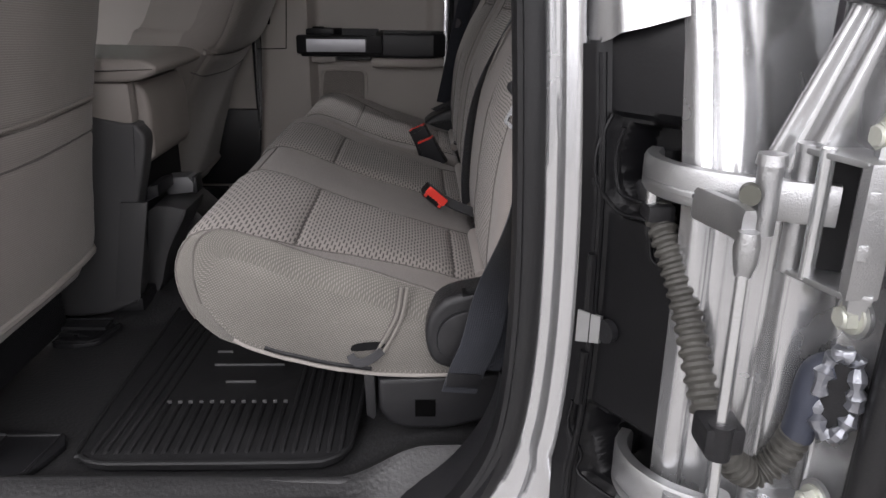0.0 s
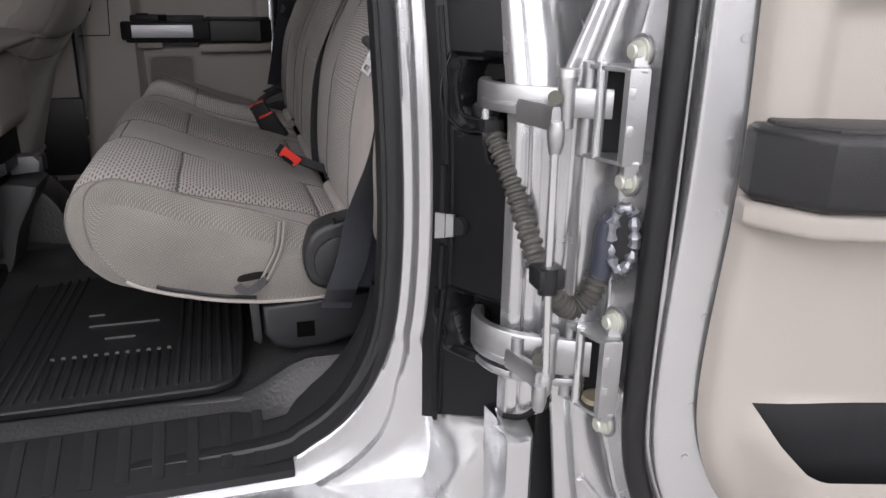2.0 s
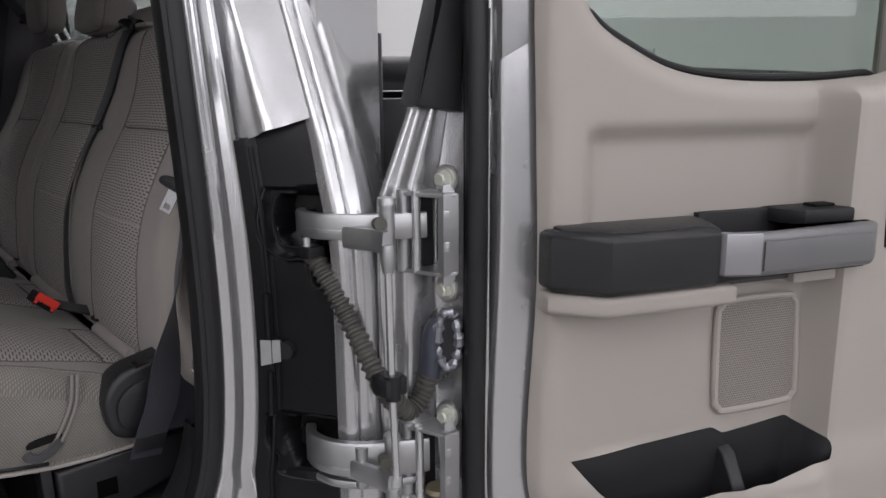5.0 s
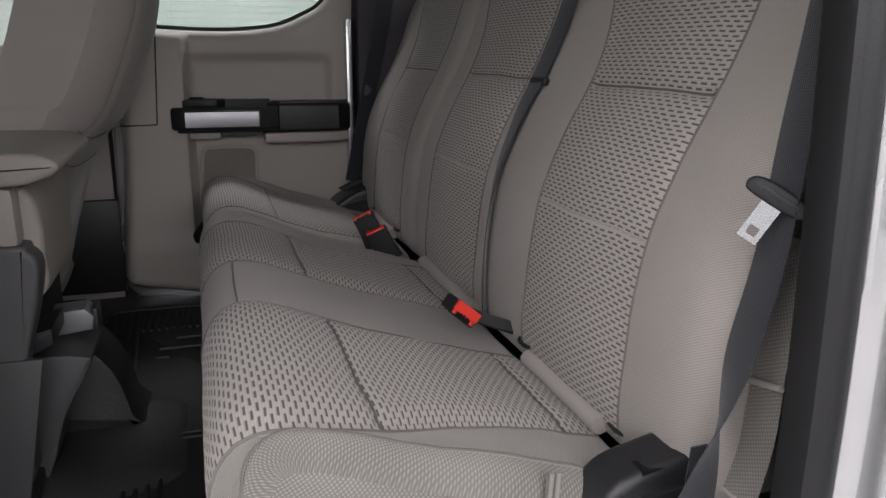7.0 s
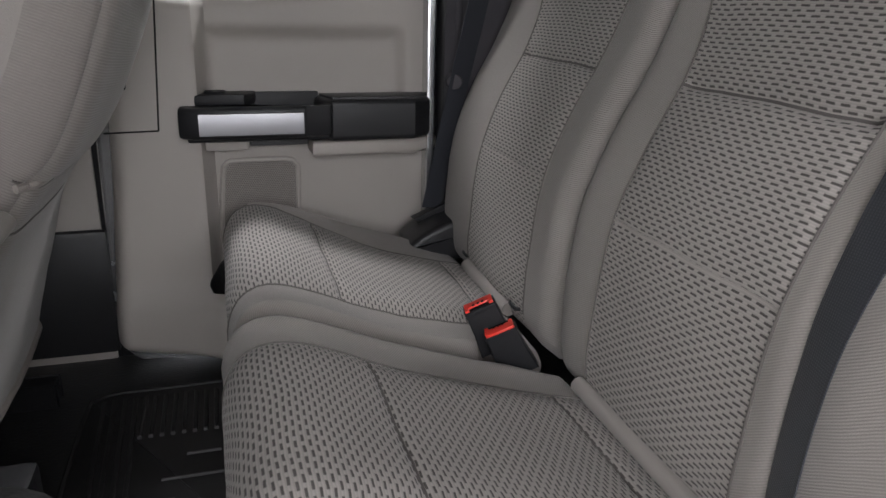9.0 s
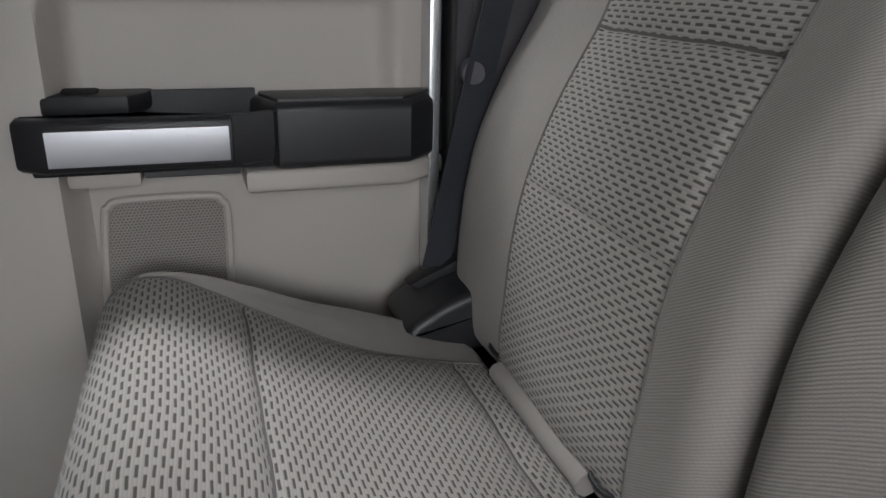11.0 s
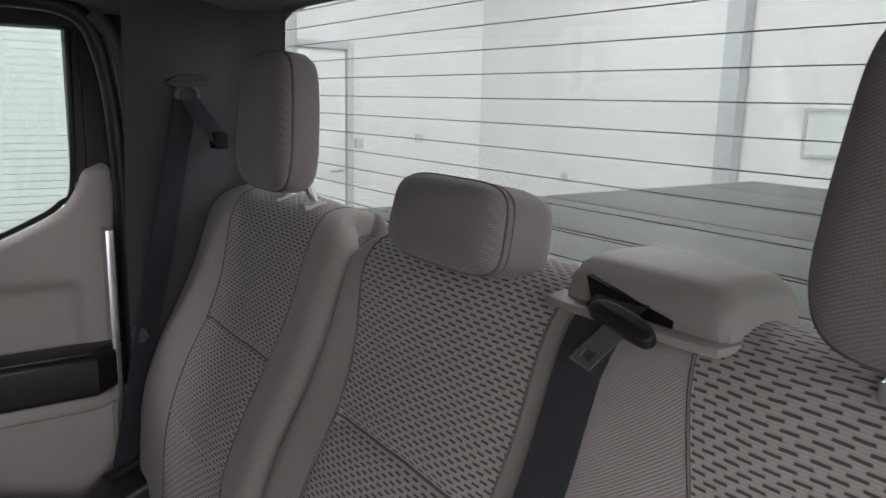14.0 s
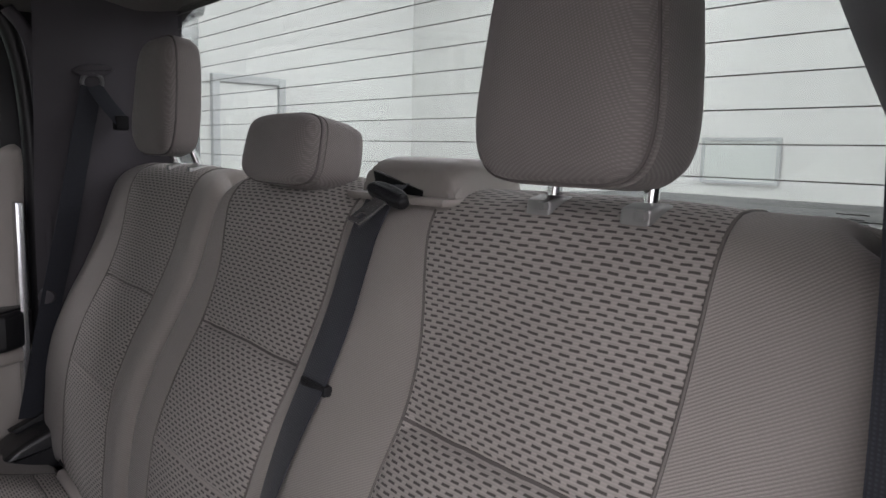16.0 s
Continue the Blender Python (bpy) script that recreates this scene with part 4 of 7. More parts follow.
def cushion_parts(owner, y0, y1, inserts, round0, round1, drop=0.0):
    full = cushion_place(y0, y1, inserts, round0, round1)

    def place(s, y):
        x, yy, z = full(s, y)
        return (x + 0.6 * drop * smoothstep(0.0, -0.25, x), yy, z - drop * smoothstep(0.06, -0.12, x))
    lines = [v for ab in inserts for v in ab]
    ss = values(0.0, C_END, 0.014, (C_REAR, C_MID))
    ys = values(y0, y1, 0.014, lines)
    edge = [y0 + o for o in (0.0006, 0.002, 0.005, 0.009)] + [y1 - o for o in (0.0006, 0.002, 0.005, 0.009)]
    ys = sorted(set(ys) | set(edge) | {y0 + 0.022, y1 - 0.022})

    def which(s, y):
        for a, b in inserts:
            if a < y < b and s < C_WRAP:
                return 1
        if s > C_LOW - 0.095 and ((round0 > 0.04 and y < inserts[0][0]) or (round1 > 0.04 and y > inserts[-1][1])):
            return 2
        if (round0 > 0.04 and y < y0 + 0.022) or (round1 > 0.04 and y > y1 - 0.022):
            return 2
        return 0
    body = part("cushion", sheet(place, ss, ys, lambda s, y: which(s, y) == 0), twill, owner, "plain twill cushion bolsters")
    for a, b in inserts:
        for lo, hi in ((0.0, C_REAR), (C_REAR, C_MID), (C_MID, C_WRAP)):
            part("insert", sheet(place, ss, ys, lambda s, y: a < y < b and lo < s < hi), insert_cloth, body, "dashed weave insert")
        for e in (a, b):
            part("seam", tube(bmesh.new(), [place(s, e) for s in ss if 0.02 < s < C_WRAP], 0.0017, sides=6), seam_cloth, body)
        for s in (C_REAR, C_MID):
            part("seam", tube(bmesh.new(), [Vector(place(s, y)) for y in ys if a <= y <= b], 0.0016, sides=5), thread_dark, body, "dark sewn seam")
    for y, sign, r in ((y0, 1, round0), (y1, -1, round1)):
        if r > 0.04:
            part("side_edge", sheet(place, ss, ys, lambda s, v: which(s, v) == 2 and abs(v - y) < 0.13), side_cloth, body, "plain woven side panel wrapped over the edge")
        bm = bmesh.new()
        uv = bm.loops.layers.uv.new("UVMap")
        loop = [Vector(place(s, y)) for s in ss]
        centre = sum(loop, Vector()) / len(loop)
        rows = [[bm.verts.new(centre + (p - centre) * k + Vector((0, -sign * SIDE_BULGE * (1 - k * k), 0))) for p in loop] for k in (1.0, 0.9, 0.8, 0.7, 0.6, 0.5, 0.4, 0.3, 0.2, 0.1, 0.02)]
        for a, b in zip(rows, rows[1:]):
            for j in range(len(loop)):
                i = (j + 1) % len(loop)
                f = bm.faces.new((a[j], a[i], b[i], b[j]))
                for lp in f.loops:
                    lp[uv].uv = (lp.vert.co.x, lp.vert.co.z)
        bm.faces.new(rows[-1])
        part("side_panel", bm, side_cloth, body, "plain woven side panel")
    return place


def back_parts(owner, y0, y1, inserts, r0, r1, seams=()):
    place = back_place(y0, y1, inserts, r0, r1, seams)
    lines = [v for ab in inserts for v in ab] + list(seams)
    ss = values(0.0, B_END, 0.013, (B_LOW, B_UP, B_EDGE))
    ys = sorted(set(values(y0, y1, 0.013, lines)) | {y0 + o for o in (0.0006, 0.002, 0.005, 0.009)} | {y1 - o for o in (0.0006, 0.002, 0.005, 0.009)})

    def which(s, y):
        return any(a < y < b and 0.03 < s < B_EDGE for a, b in inserts)
    body = part("backrest", sheet(place, ss, ys, lambda s, y: not which(s, y)), twill, owner, "plain twill backrest bolsters")
    for a, b in inserts:
        for lo, hi in ((0.03, B_LOW), (B_LOW, B_UP), (B_UP, B_EDGE)):
            part("insert", sheet(place, ss, ys, lambda s, y: a < y < b and lo < s < hi), insert_cloth, body, "dashed weave insert")
        for e in (a, b):
            part("seam", tube(bmesh.new(), [place(s, e) for s in ss if 0.04 < s < B_EDGE], 0.0017, sides=6), seam_cloth, body)
        part("seam", tube(bmesh.new(), [Vector(place(B_UP, y)) for y in ys if a <= y <= b], 0.0020, sides=5), thread_dark, body, "dark sewn fold")
        part("seam", tube(bmesh.new(), [Vector(place(B_LOW, y)) for y in ys if a <= y <= b], 0.0014, sides=5), twill, body)
    for y in (y0, y1):
        bm = bmesh.new()
        loop = [place(s, y) for s in ss]
        bm.faces.new([bm.verts.new(p) for p in loop])
        uv = bm.loops.layers.uv.new("UVMap")
        for f in bm.faces:
            for lp in f.loops:
                lp[uv].uv = (lp.vert.co.x, lp.vert.co.z)
        part("side_panel", bm, side_cloth, body)
    return place


def head_restraint(owner, centre, w, h, d, lean, posts, top=0.86, power=4.4, base_z=1.446, base_x=0.289):
    """A padded restraint: a rounded shield with a stitched front edge, on two bright posts."""
    c = Vector(centre)
    turn = Matrix.Translation(c) @ Matrix.Rotation(lean, 4, "Y")

    def outline(a, k):
        ca, sa = math.cos(a), math.sin(a)
        e = 2 / power
        y = math.copysign(abs(ca) ** e, ca) * w / 2
        z = math.copysign(abs(sa) ** e, sa) * h / 2
        y *= 1 - (1 - top) * smoothstep(-0.3 * h, 0.5 * h, z)
        return Vector((0, y * k, z * k))
    prof = [(-d / 2 - 0.006, 0.05), (-d / 2 - 0.006, 0.35), (-d / 2 - 0.004, 0.66), (-d / 2 + 0.001, 0.86), (-d / 2 + 0.007, 0.945), (-d / 2 + 0.013, 0.972), (-d / 2 + 0.017, 0.968), (-d / 2 + 0.022, 0.982),
            (-d / 4, 1.0), (d / 6, 0.99), (d / 3, 0.93), (d / 2 - 0.006, 0.80), (d / 2, 0.55), (d / 2 + 0.002, 0.05)]
    bm = bmesh.new()
    uv = bm.loops.layers.uv.new("UVMap")
    angles = np.linspace(0, 2 * math.pi, 72, endpoint=False)
    rows = []
    for x, k in prof:
        row = []
        for a in angles:
            p = outline(a, k)
            p.x = x + wrinkle(p.y * 0.6, p.z * 0.6 + x, 0.0016)
            row.append(bm.verts.new(p))
        rows.append(row)
    for p, q in zip(rows, rows[1:]):
        for j in range(72):
            i = (j + 1) % 72
            f = bm.faces.new((p[j], p[i], q[i], q[j]))
            for lp in f.loops:
                v = lp.vert.co
                lp[uv].uv = (v.y + v.x, v.z)
    for f in (bm.faces.new(rows[0]), bm.faces.new(rows[-1][::-1])):
        for lp in f.loops:
            lp[uv].uv = (lp.vert.co.y + lp.vert.co.x, lp.vert.co.z)
    pad = part("head_restraint", bm, head_cloth, owner, "padded twill head restraint", frame_of=turn)
    bm = bmesh.new()
    for kk, xx in ((0.978, -d / 2 + 0.0155),):
        tube(bm, [(xx, *outline(a, kk)[1:]) for a in angles], 0.0016, sides=5, closed=True)
    part("seam", bm, thread_dark, pad, "dark stitched seam", frame_of=turn)
    for y in posts:
        base = Vector((base_x - 0.006, y, base_z))
        post = part("post", tube(bmesh.new(), [base, (c.x + 0.012, y, c.z - h / 2 + 0.03)], 0.0062, sides=14), chrome, pad, "bright steel post")
        bm = bmesh.new()
        prism(bm, [(base_x - 0.026, base_z - 0.006), (base_x - 0.025, base_z + 0.006), (base_x - 0.010, base_z + 0.010), (base_x + 0.004, base_z + 0.009), (base_x + 0.010, base_z - 0.002)], 1, y - 0.0135, y + 0.0135, bevel=0.004, seg=3)
        part("guide_sleeve", bm, grey_sleeve, pad, "grey plastic guide sleeve")
        part("latch_button", boxed(base_x - 0.030, base_x - 0.023, y - 0.012, y - 0.002, base_z - 0.002, base_z + 0.005, bevel=0.002), grey_sleeve, pad)
    return pad


hole_shade = material("painted_hole_shade", (0.002, 0.002, 0.002), 0.9, spec=0.05)
grey_sleeve = material("grey_sleeve_plastic", (0.30, 0.296, 0.292), 0.38, metal=0.55, stain=0.05)

bench = root("rear_bench_seat", "taupe cloth rear bench with two seating places", "car seat", (-0.1, -0.25, 0.83), group="rear seats")
bench_cushion = cushion_parts(bench, -0.668, 0.183, [(-0.560, -0.338), (-0.155, 0.104)], 0.041, 0.03)
for s_at in (C_MID + 0.110,):
    part("seam", tube(bmesh.new(), [Vector(bench_cushion(s_at, y)) for y in np.linspace(-0.338, -0.155, 16)], 0.0013, sides=5), seam_cloth, bench, "sewn pleat across the middle bolster")
back_parts(bench, -0.715, 0.205, [(-0.584, -0.338), (-0.150, 0.110)], 0.05, 0.035, seams=(-0.190,))
head_restraint(bench, (0.257, -0.456, 1.5575), 0.175, 0.193, 0.093, 0.08, (-0.416, -0.511), power=5.2, base_z=1.444, base_x=0.272)
head_restraint(bench, (0.257, -0.010, 1.480), 0.183, 0.087, 0.089, 0.20, (), top=0.96)
single = root("rear_single_seat", "taupe cloth rear seat with one seating place", "car seat", (-0.1, 0.45, 0.83), group="rear seats")
cushion_parts(single, 0.218, 0.690, [(0.300, 0.577)], 0.036, 0.041, 0.013)
back_parts(single, 0.212, 0.728, [(0.303, 0.550)], 0.035, 0.05)
head_restraint(single, (0.244, 0.424, 1.564), 0.188, 0.194, 0.067, 0.08, (0.375, 0.473), base_x=0.284)

# Stitching, welt and pull strap on the near end of the bench.
END_LOOP = [Vector(bench_cushion(s, -0.668)) for s in np.linspace(0, C_END, 90)]
END_MID = sum(END_LOOP, Vector()) / len(END_LOOP)


def on_end(x, z, out=0.001):
    """A point on the bulging end panel of the bench cushion."""
    d = Vector((x - END_MID.x, 0, z - END_MID.z))
    reach = max(((p - END_MID).length for p in END_LOOP if (p - END_MID).xz.normalized().dot(d.xz.normalized()) > 0.985), default=0.1)
    k = min(1.0, d.length / reach)
    return Vector((x, -0.668 - SIDE_BULGE * (1 - k * k) - out, z))


S_ROWS = np.linspace(C_LOW - 0.02, C_END - 0.03, 30)
part("welt", tube(bmesh.new(), [Vector(bench_cushion(s, -0.6648)) + Vector((0, -0.001, 0.006)) for s in S_ROWS[10:21]], 0.0032, sides=6), black, bench, "black edge piping")
part("felt_edge", tube(bmesh.new(), [Vector(bench_cushion(s, -0.663)) + Vector((-0.001, 0.001, -0.002)) for s in S_ROWS[7:]], 0.0032, sides=8), felt, bench, "pale felt underside edge")
part("seam", tube(bmesh.new(), [Vector(bench_cushion(s, -0.643)) + Vector((0, -0.0004, 0.0002)) for s in np.linspace(0.05, C_LOW + 0.02, 60)], 0.0014, sides=5), seam_cloth, bench, "fine double stitched seam")
for run in ([(-0.029, 0.934), (-0.035, 0.899), (-0.048, 0.872), (-0.063, 0.846), (-0.070, 0.832)], [(-0.022, 0.934), (-0.028, 0.898), (-0.041, 0.869), (-0.056, 0.842), (-0.062, 0.830)]):
    part("piped_seam", tube(bmesh.new(), smooth_line([on_end(x, z) for x, z in run], 6), 0.0024, sides=8), side_cloth, bench, "upright piped seam")
    part("seam", tube(bmesh.new(), smooth_line([on_end(x - 0.0036, z, 0.0002) for x, z in run], 6), 0.0010, sides=5), thread_dark, bench)
slot_line = [(-0.092, 0.858), (-0.070, 0.862), (-0.053, 0.861), (-0.054, 0.853), (-0.075, 0.849), (-0.095, 0.848)]
bm = bmesh.new()
bm.faces.new([bm.verts.new(on_end(x, z, 0.0012)) for x, z in smooth_line(slot_line, 3, closed=True)])
part("strap_slot", bm, black_deep, bench, "dark slot above the pull strap")
part("pull_strap", strap(smooth_line([on_end(-0.055, 0.850, 0.003), on_end(-0.066, 0.841, 0.006), on_end(-0.080, 0.834, 0.009), on_end(-0.092, 0.836, 0.008), on_end(-0.097, 0.843, 0.003)], 5), 0.012, 0.002, (0.35, 0.1, 0.9)), worn_webbing, bench, "worn grey pull strap")
part("seat_underside", boxed(-0.16, 0.08, -0.60, 0.64, 0.836, 0.846), black, bench)

# Black hinge cover and floor bracket at the seat's end.
def side_bracket(sign, y):
    r = root("seat_hinge_cover", "black plastic hinge cover and floor bracket", "seat bracket", (0.05, y, 0.72), group="seat brackets")
    ya, yb = sorted((y, y + sign * 0.055))
    part("cover", prism(bmesh.new(), smooth_line([(0.032, 0.878), (0.030, 0.917), (0.050, 0.949), (0.090, 0.962), (0.150, 0.970), (0.172, 0.94), (0.172, 0.852), (0.10, 0.848), (0.05, 0.856)], 4, closed=True), 1, ya, yb, bevel=0.010, seg=3), charcoal, r, "rounded black cover")
    yc, yd = sorted((y + sign * 0.052, y + sign * 0.062))
    part("cover_face", prism(bmesh.new(), smooth_line([(0.045, 0.884), (0.045, 0.912), (0.062, 0.932), (0.092, 0.940), (0.130, 0.937), (0.130, 0.872), (0.09, 0.864), (0.06, 0.870)], 4, closed=True), 1, yc, yd, bevel=0.005), charcoal, r)
    part("slot", boxed(0.075, 0.115, *sorted((y + sign * 0.035, y + sign * 0.0535)), 0.9540, 0.9600), black_deep, r)
    ye, yf = sorted((y - sign * 0.03, y + sign * 0.025))
    body = [(-0.036, 0.822), (-0.036, 0.775), (-0.022, 0.752), (0.005, 0.742), (0.06, 0.742), (0.12, 0.756), (0.175, 0.785), (0.19, 0.83)]
    part("bracket", prism(bmesh.new(), body, 1, ye, yf, bevel=0.010, seg=3), charcoal, r, "black floor bracket with painted square hole")
    hole = sorted((y + sign * 0.0245, y + sign * 0.0262))
    # No opening is cut: a near-black box gives the hole's inner shade.
    part("square_hole_shade", boxed(0.015, 0.043, *hole, 0.764, 0.790), hole_shade, r)
    part("rim", prism(bmesh.new(), [(-0.055, 0.835), (-0.052, 0.765), (-0.042, 0.758), (-0.038, 0.765), (-0.040, 0.835)], 1, ye, yf, bevel=0.004), charcoal, r)
    return r


BASE = Vector((-0.027, 0.0, -0.024))
side_bracket(-1, -0.640)
BASE = Vector((0, 0, 0))
far_cover = root("seat_hinge_cover", "black plastic hinge cover by the far door", "seat bracket", (0.05, 0.70, 0.9), group="seat brackets")
part("cover", prism(bmesh.new(), smooth_line([(0.012, 0.905), (0.015, 0.922), (0.060, 0.948), (0.110, 0.962), (0.135, 0.95), (0.135, 0.89), (0.05, 0.885)], 4, closed=True), 1, 0.632, 0.735, bevel=0.012, seg=3), charcoal, far_cover)
part("arm", prism(bmesh.new(), [(0.03, 0.945), (0.12, 0.985), (0.13, 0.975), (0.05, 0.935)], 1, 0.70, 0.725, bevel=0.004), black, far_cover)
part("flap", sheet(lambda u, v: (0.115 + 0.25 * (v - 0.86) * 0.45 + 0.01 * math.sin(v * 40) * 0.3, u, v), np.linspace(-0.752, -0.680, 8), np.linspace(0.915, 1.15, 16)), side_cloth, bench, "cloth side flap")
part("flap_hem", tube(bmesh.new(), [(0.1315, -0.752, 1.030), (0.1315, -0.72, 1.024), (0.1315, -0.684, 1.020)], 0.003), twill, bench)
part("flap_hem", tube(bmesh.new(), [(0.121, -0.752, 0.917), (0.121, -0.72, 0.917), (0.121, -0.684, 0.917)], 0.003), twill, bench)

# Lower anchor loops in the fold between cushion and backrest.
for x, y, z in ((0.100, -0.348, 0.918), (0.106, -0.576, 0.910), (0.100, 0.332, 0.918), (0.104, 0.565, 0.918)):
    a = root("child_seat_anchor", "small black wire anchor in the seat fold", "anchor", (x, y, z), group="child seat anchors")
    part("loop", tube(bmesh.new(), smooth_line([(x + 0.012, y - 0.017, z - 0.004), (x - 0.006, y - 0.018, z + 0.001), (x - 0.015, y - 0.011, z + 0.000), (x - 0.015, y + 0.011, z + 0.000), (x - 0.006, y + 0.018, z + 0.001), (x + 0.012, y + 0.017, z - 0.004)], 5, closed=True), 0.0027, sides=8, closed=True), black, a)
    part("bezel", boxed(x - 0.006, x + 0.020, y - 0.014, y + 0.014, z - 0.014, z - 0.003, bevel=0.003), black_deep, a)
roll = root("seat_fold_roll", "pale cloth roll in the fold behind the cushion", "cloth roll", (0.08, 0, 0.92))
for y0, y1 in ((-0.555, -0.365), (0.35, 0.545), (-0.17, 0.12)):
    part("roll", tube(bmesh.new(), [(0.086, y, 0.904 + wrinkle(y, 1.0, 0.002)) for y in np.linspace(y0, y1, 14)], 0.011, sides=10), twill, roll)

# ---- rear doors ----
# A door's own frame: u runs from its hinges to its latch, w into the cab, z up.
OPEN = radians(-20)
NEAR = Matrix(((math.cos(OPEN), math.sin(OPEN), 0, 0.4117), (math.sin(OPEN), -math.cos(OPEN), 0, -1.1394), (0, 0, 1, 0), (0, 0, 0, 1)))
FAR = Matrix(((-1, 0, 0, 0.095), (0, -1, 0, 0.790), (0, 0, 1, 0), (0, 0, 0, 1)))
TRIM_EDGE = smooth_line([(0.004, 1.47), (0.006, 1.30), (0.011, 1.10), (0.001, 0.90), (0.008, 0.80), (0.040, 0.722), (0.095, 0.672), (0.165, 0.646), (0.24, 0.647), (0.32, 0.654), (0.42, 0.672), (0.50, 0.690), (0.575, 0.704), (0.604, 0.722),
                         (0.608, 0.76), (0.598, 0.88), (0.585, 1.05), (0.578, 1.22), (0.576, 1.345), (0.52, 1.345), (0.42, 1.338), (0.30, 1.338), (0.20, 1.350), (0.13, 1.378), (0.085, 1.405), (0.060, 1.44), (0.045, 1.47)], 4, closed=True)
TRIM_POLY = [(float(p[0]), float(p[1])) for p in TRIM_EDGE]
POCKET = [(0.052, 0.862), (0.078, 0.828), (0.098, 0.812), (0.116, 0.807), (0.214, 0.811), (0.242, 0.812), (0.28, 0.808), (0.33, 0.806), (0.420, 0.816), (0.432, 0.822), (0.437, 0.836), (0.434, 0.849), (0.400, 0.871), (0.330, 0.864), (0.305, 0.862), (0.290, 0.862), (0.272, 0.873), (0.150, 0.868)]


def edge_gap(u, z):
    """Distance from the trim's outline."""
    best = 9.0
    for (a, b), (c, d) in zip(TRIM_POLY, TRIM_POLY[1:] + TRIM_POLY[:1]):
        l2 = (c - a) ** 2 + (d - b) ** 2 + 1e-12
        t = min(1.0, max(0.0, ((u - a) * (c - a) + (z - b) * (d - b)) / l2))
        best = min(best, (u - a - t * (c - a)) ** 2 + (z - b - t * (d - b)) ** 2)
    return math.sqrt(best)


def trim_w(u, z):
    """How far the moulded panel stands into the cab."""
    upper = smoothstep(1.150, 1.160, z)
    w = 0.010
    w -= 0.016 * smoothstep(0.055, 0.085, u) * smoothstep(0.43, 0.40, u) * smoothstep(1.290, 1.262, z) * upper
    column = smoothstep(0.412, 0.434, u)
    w += 0.050 * column
    lower = smoothstep(0.876, 0.806, z + 0.012 * smoothstep(0.27, 0.31, u))
    w += 0.062 * lower * smoothstep(0.030, 0.110, u) * (1 - 0.85 * column)
    w += 0.012 * smoothstep(0.79, 0.74, z) * smoothstep(0.08, 0.14, u) * smoothstep(0.46, 0.40, u)
    w -= 0.020 * smoothstep(0.70, 0.63, z)
    return w


def door_trim_place(u, z):
    d = edge_gap(u, z)
    if not inside(TRIM_POLY, u, z):
        d = 0.0
    w = trim_w(u, z)
    roll = 0.028
    if d < roll:
        w = -0.012 + (w + 0.012) * math.sqrt(max(0.0, 1 - ((roll - d) / roll) ** 2))
    return (u, w, z)


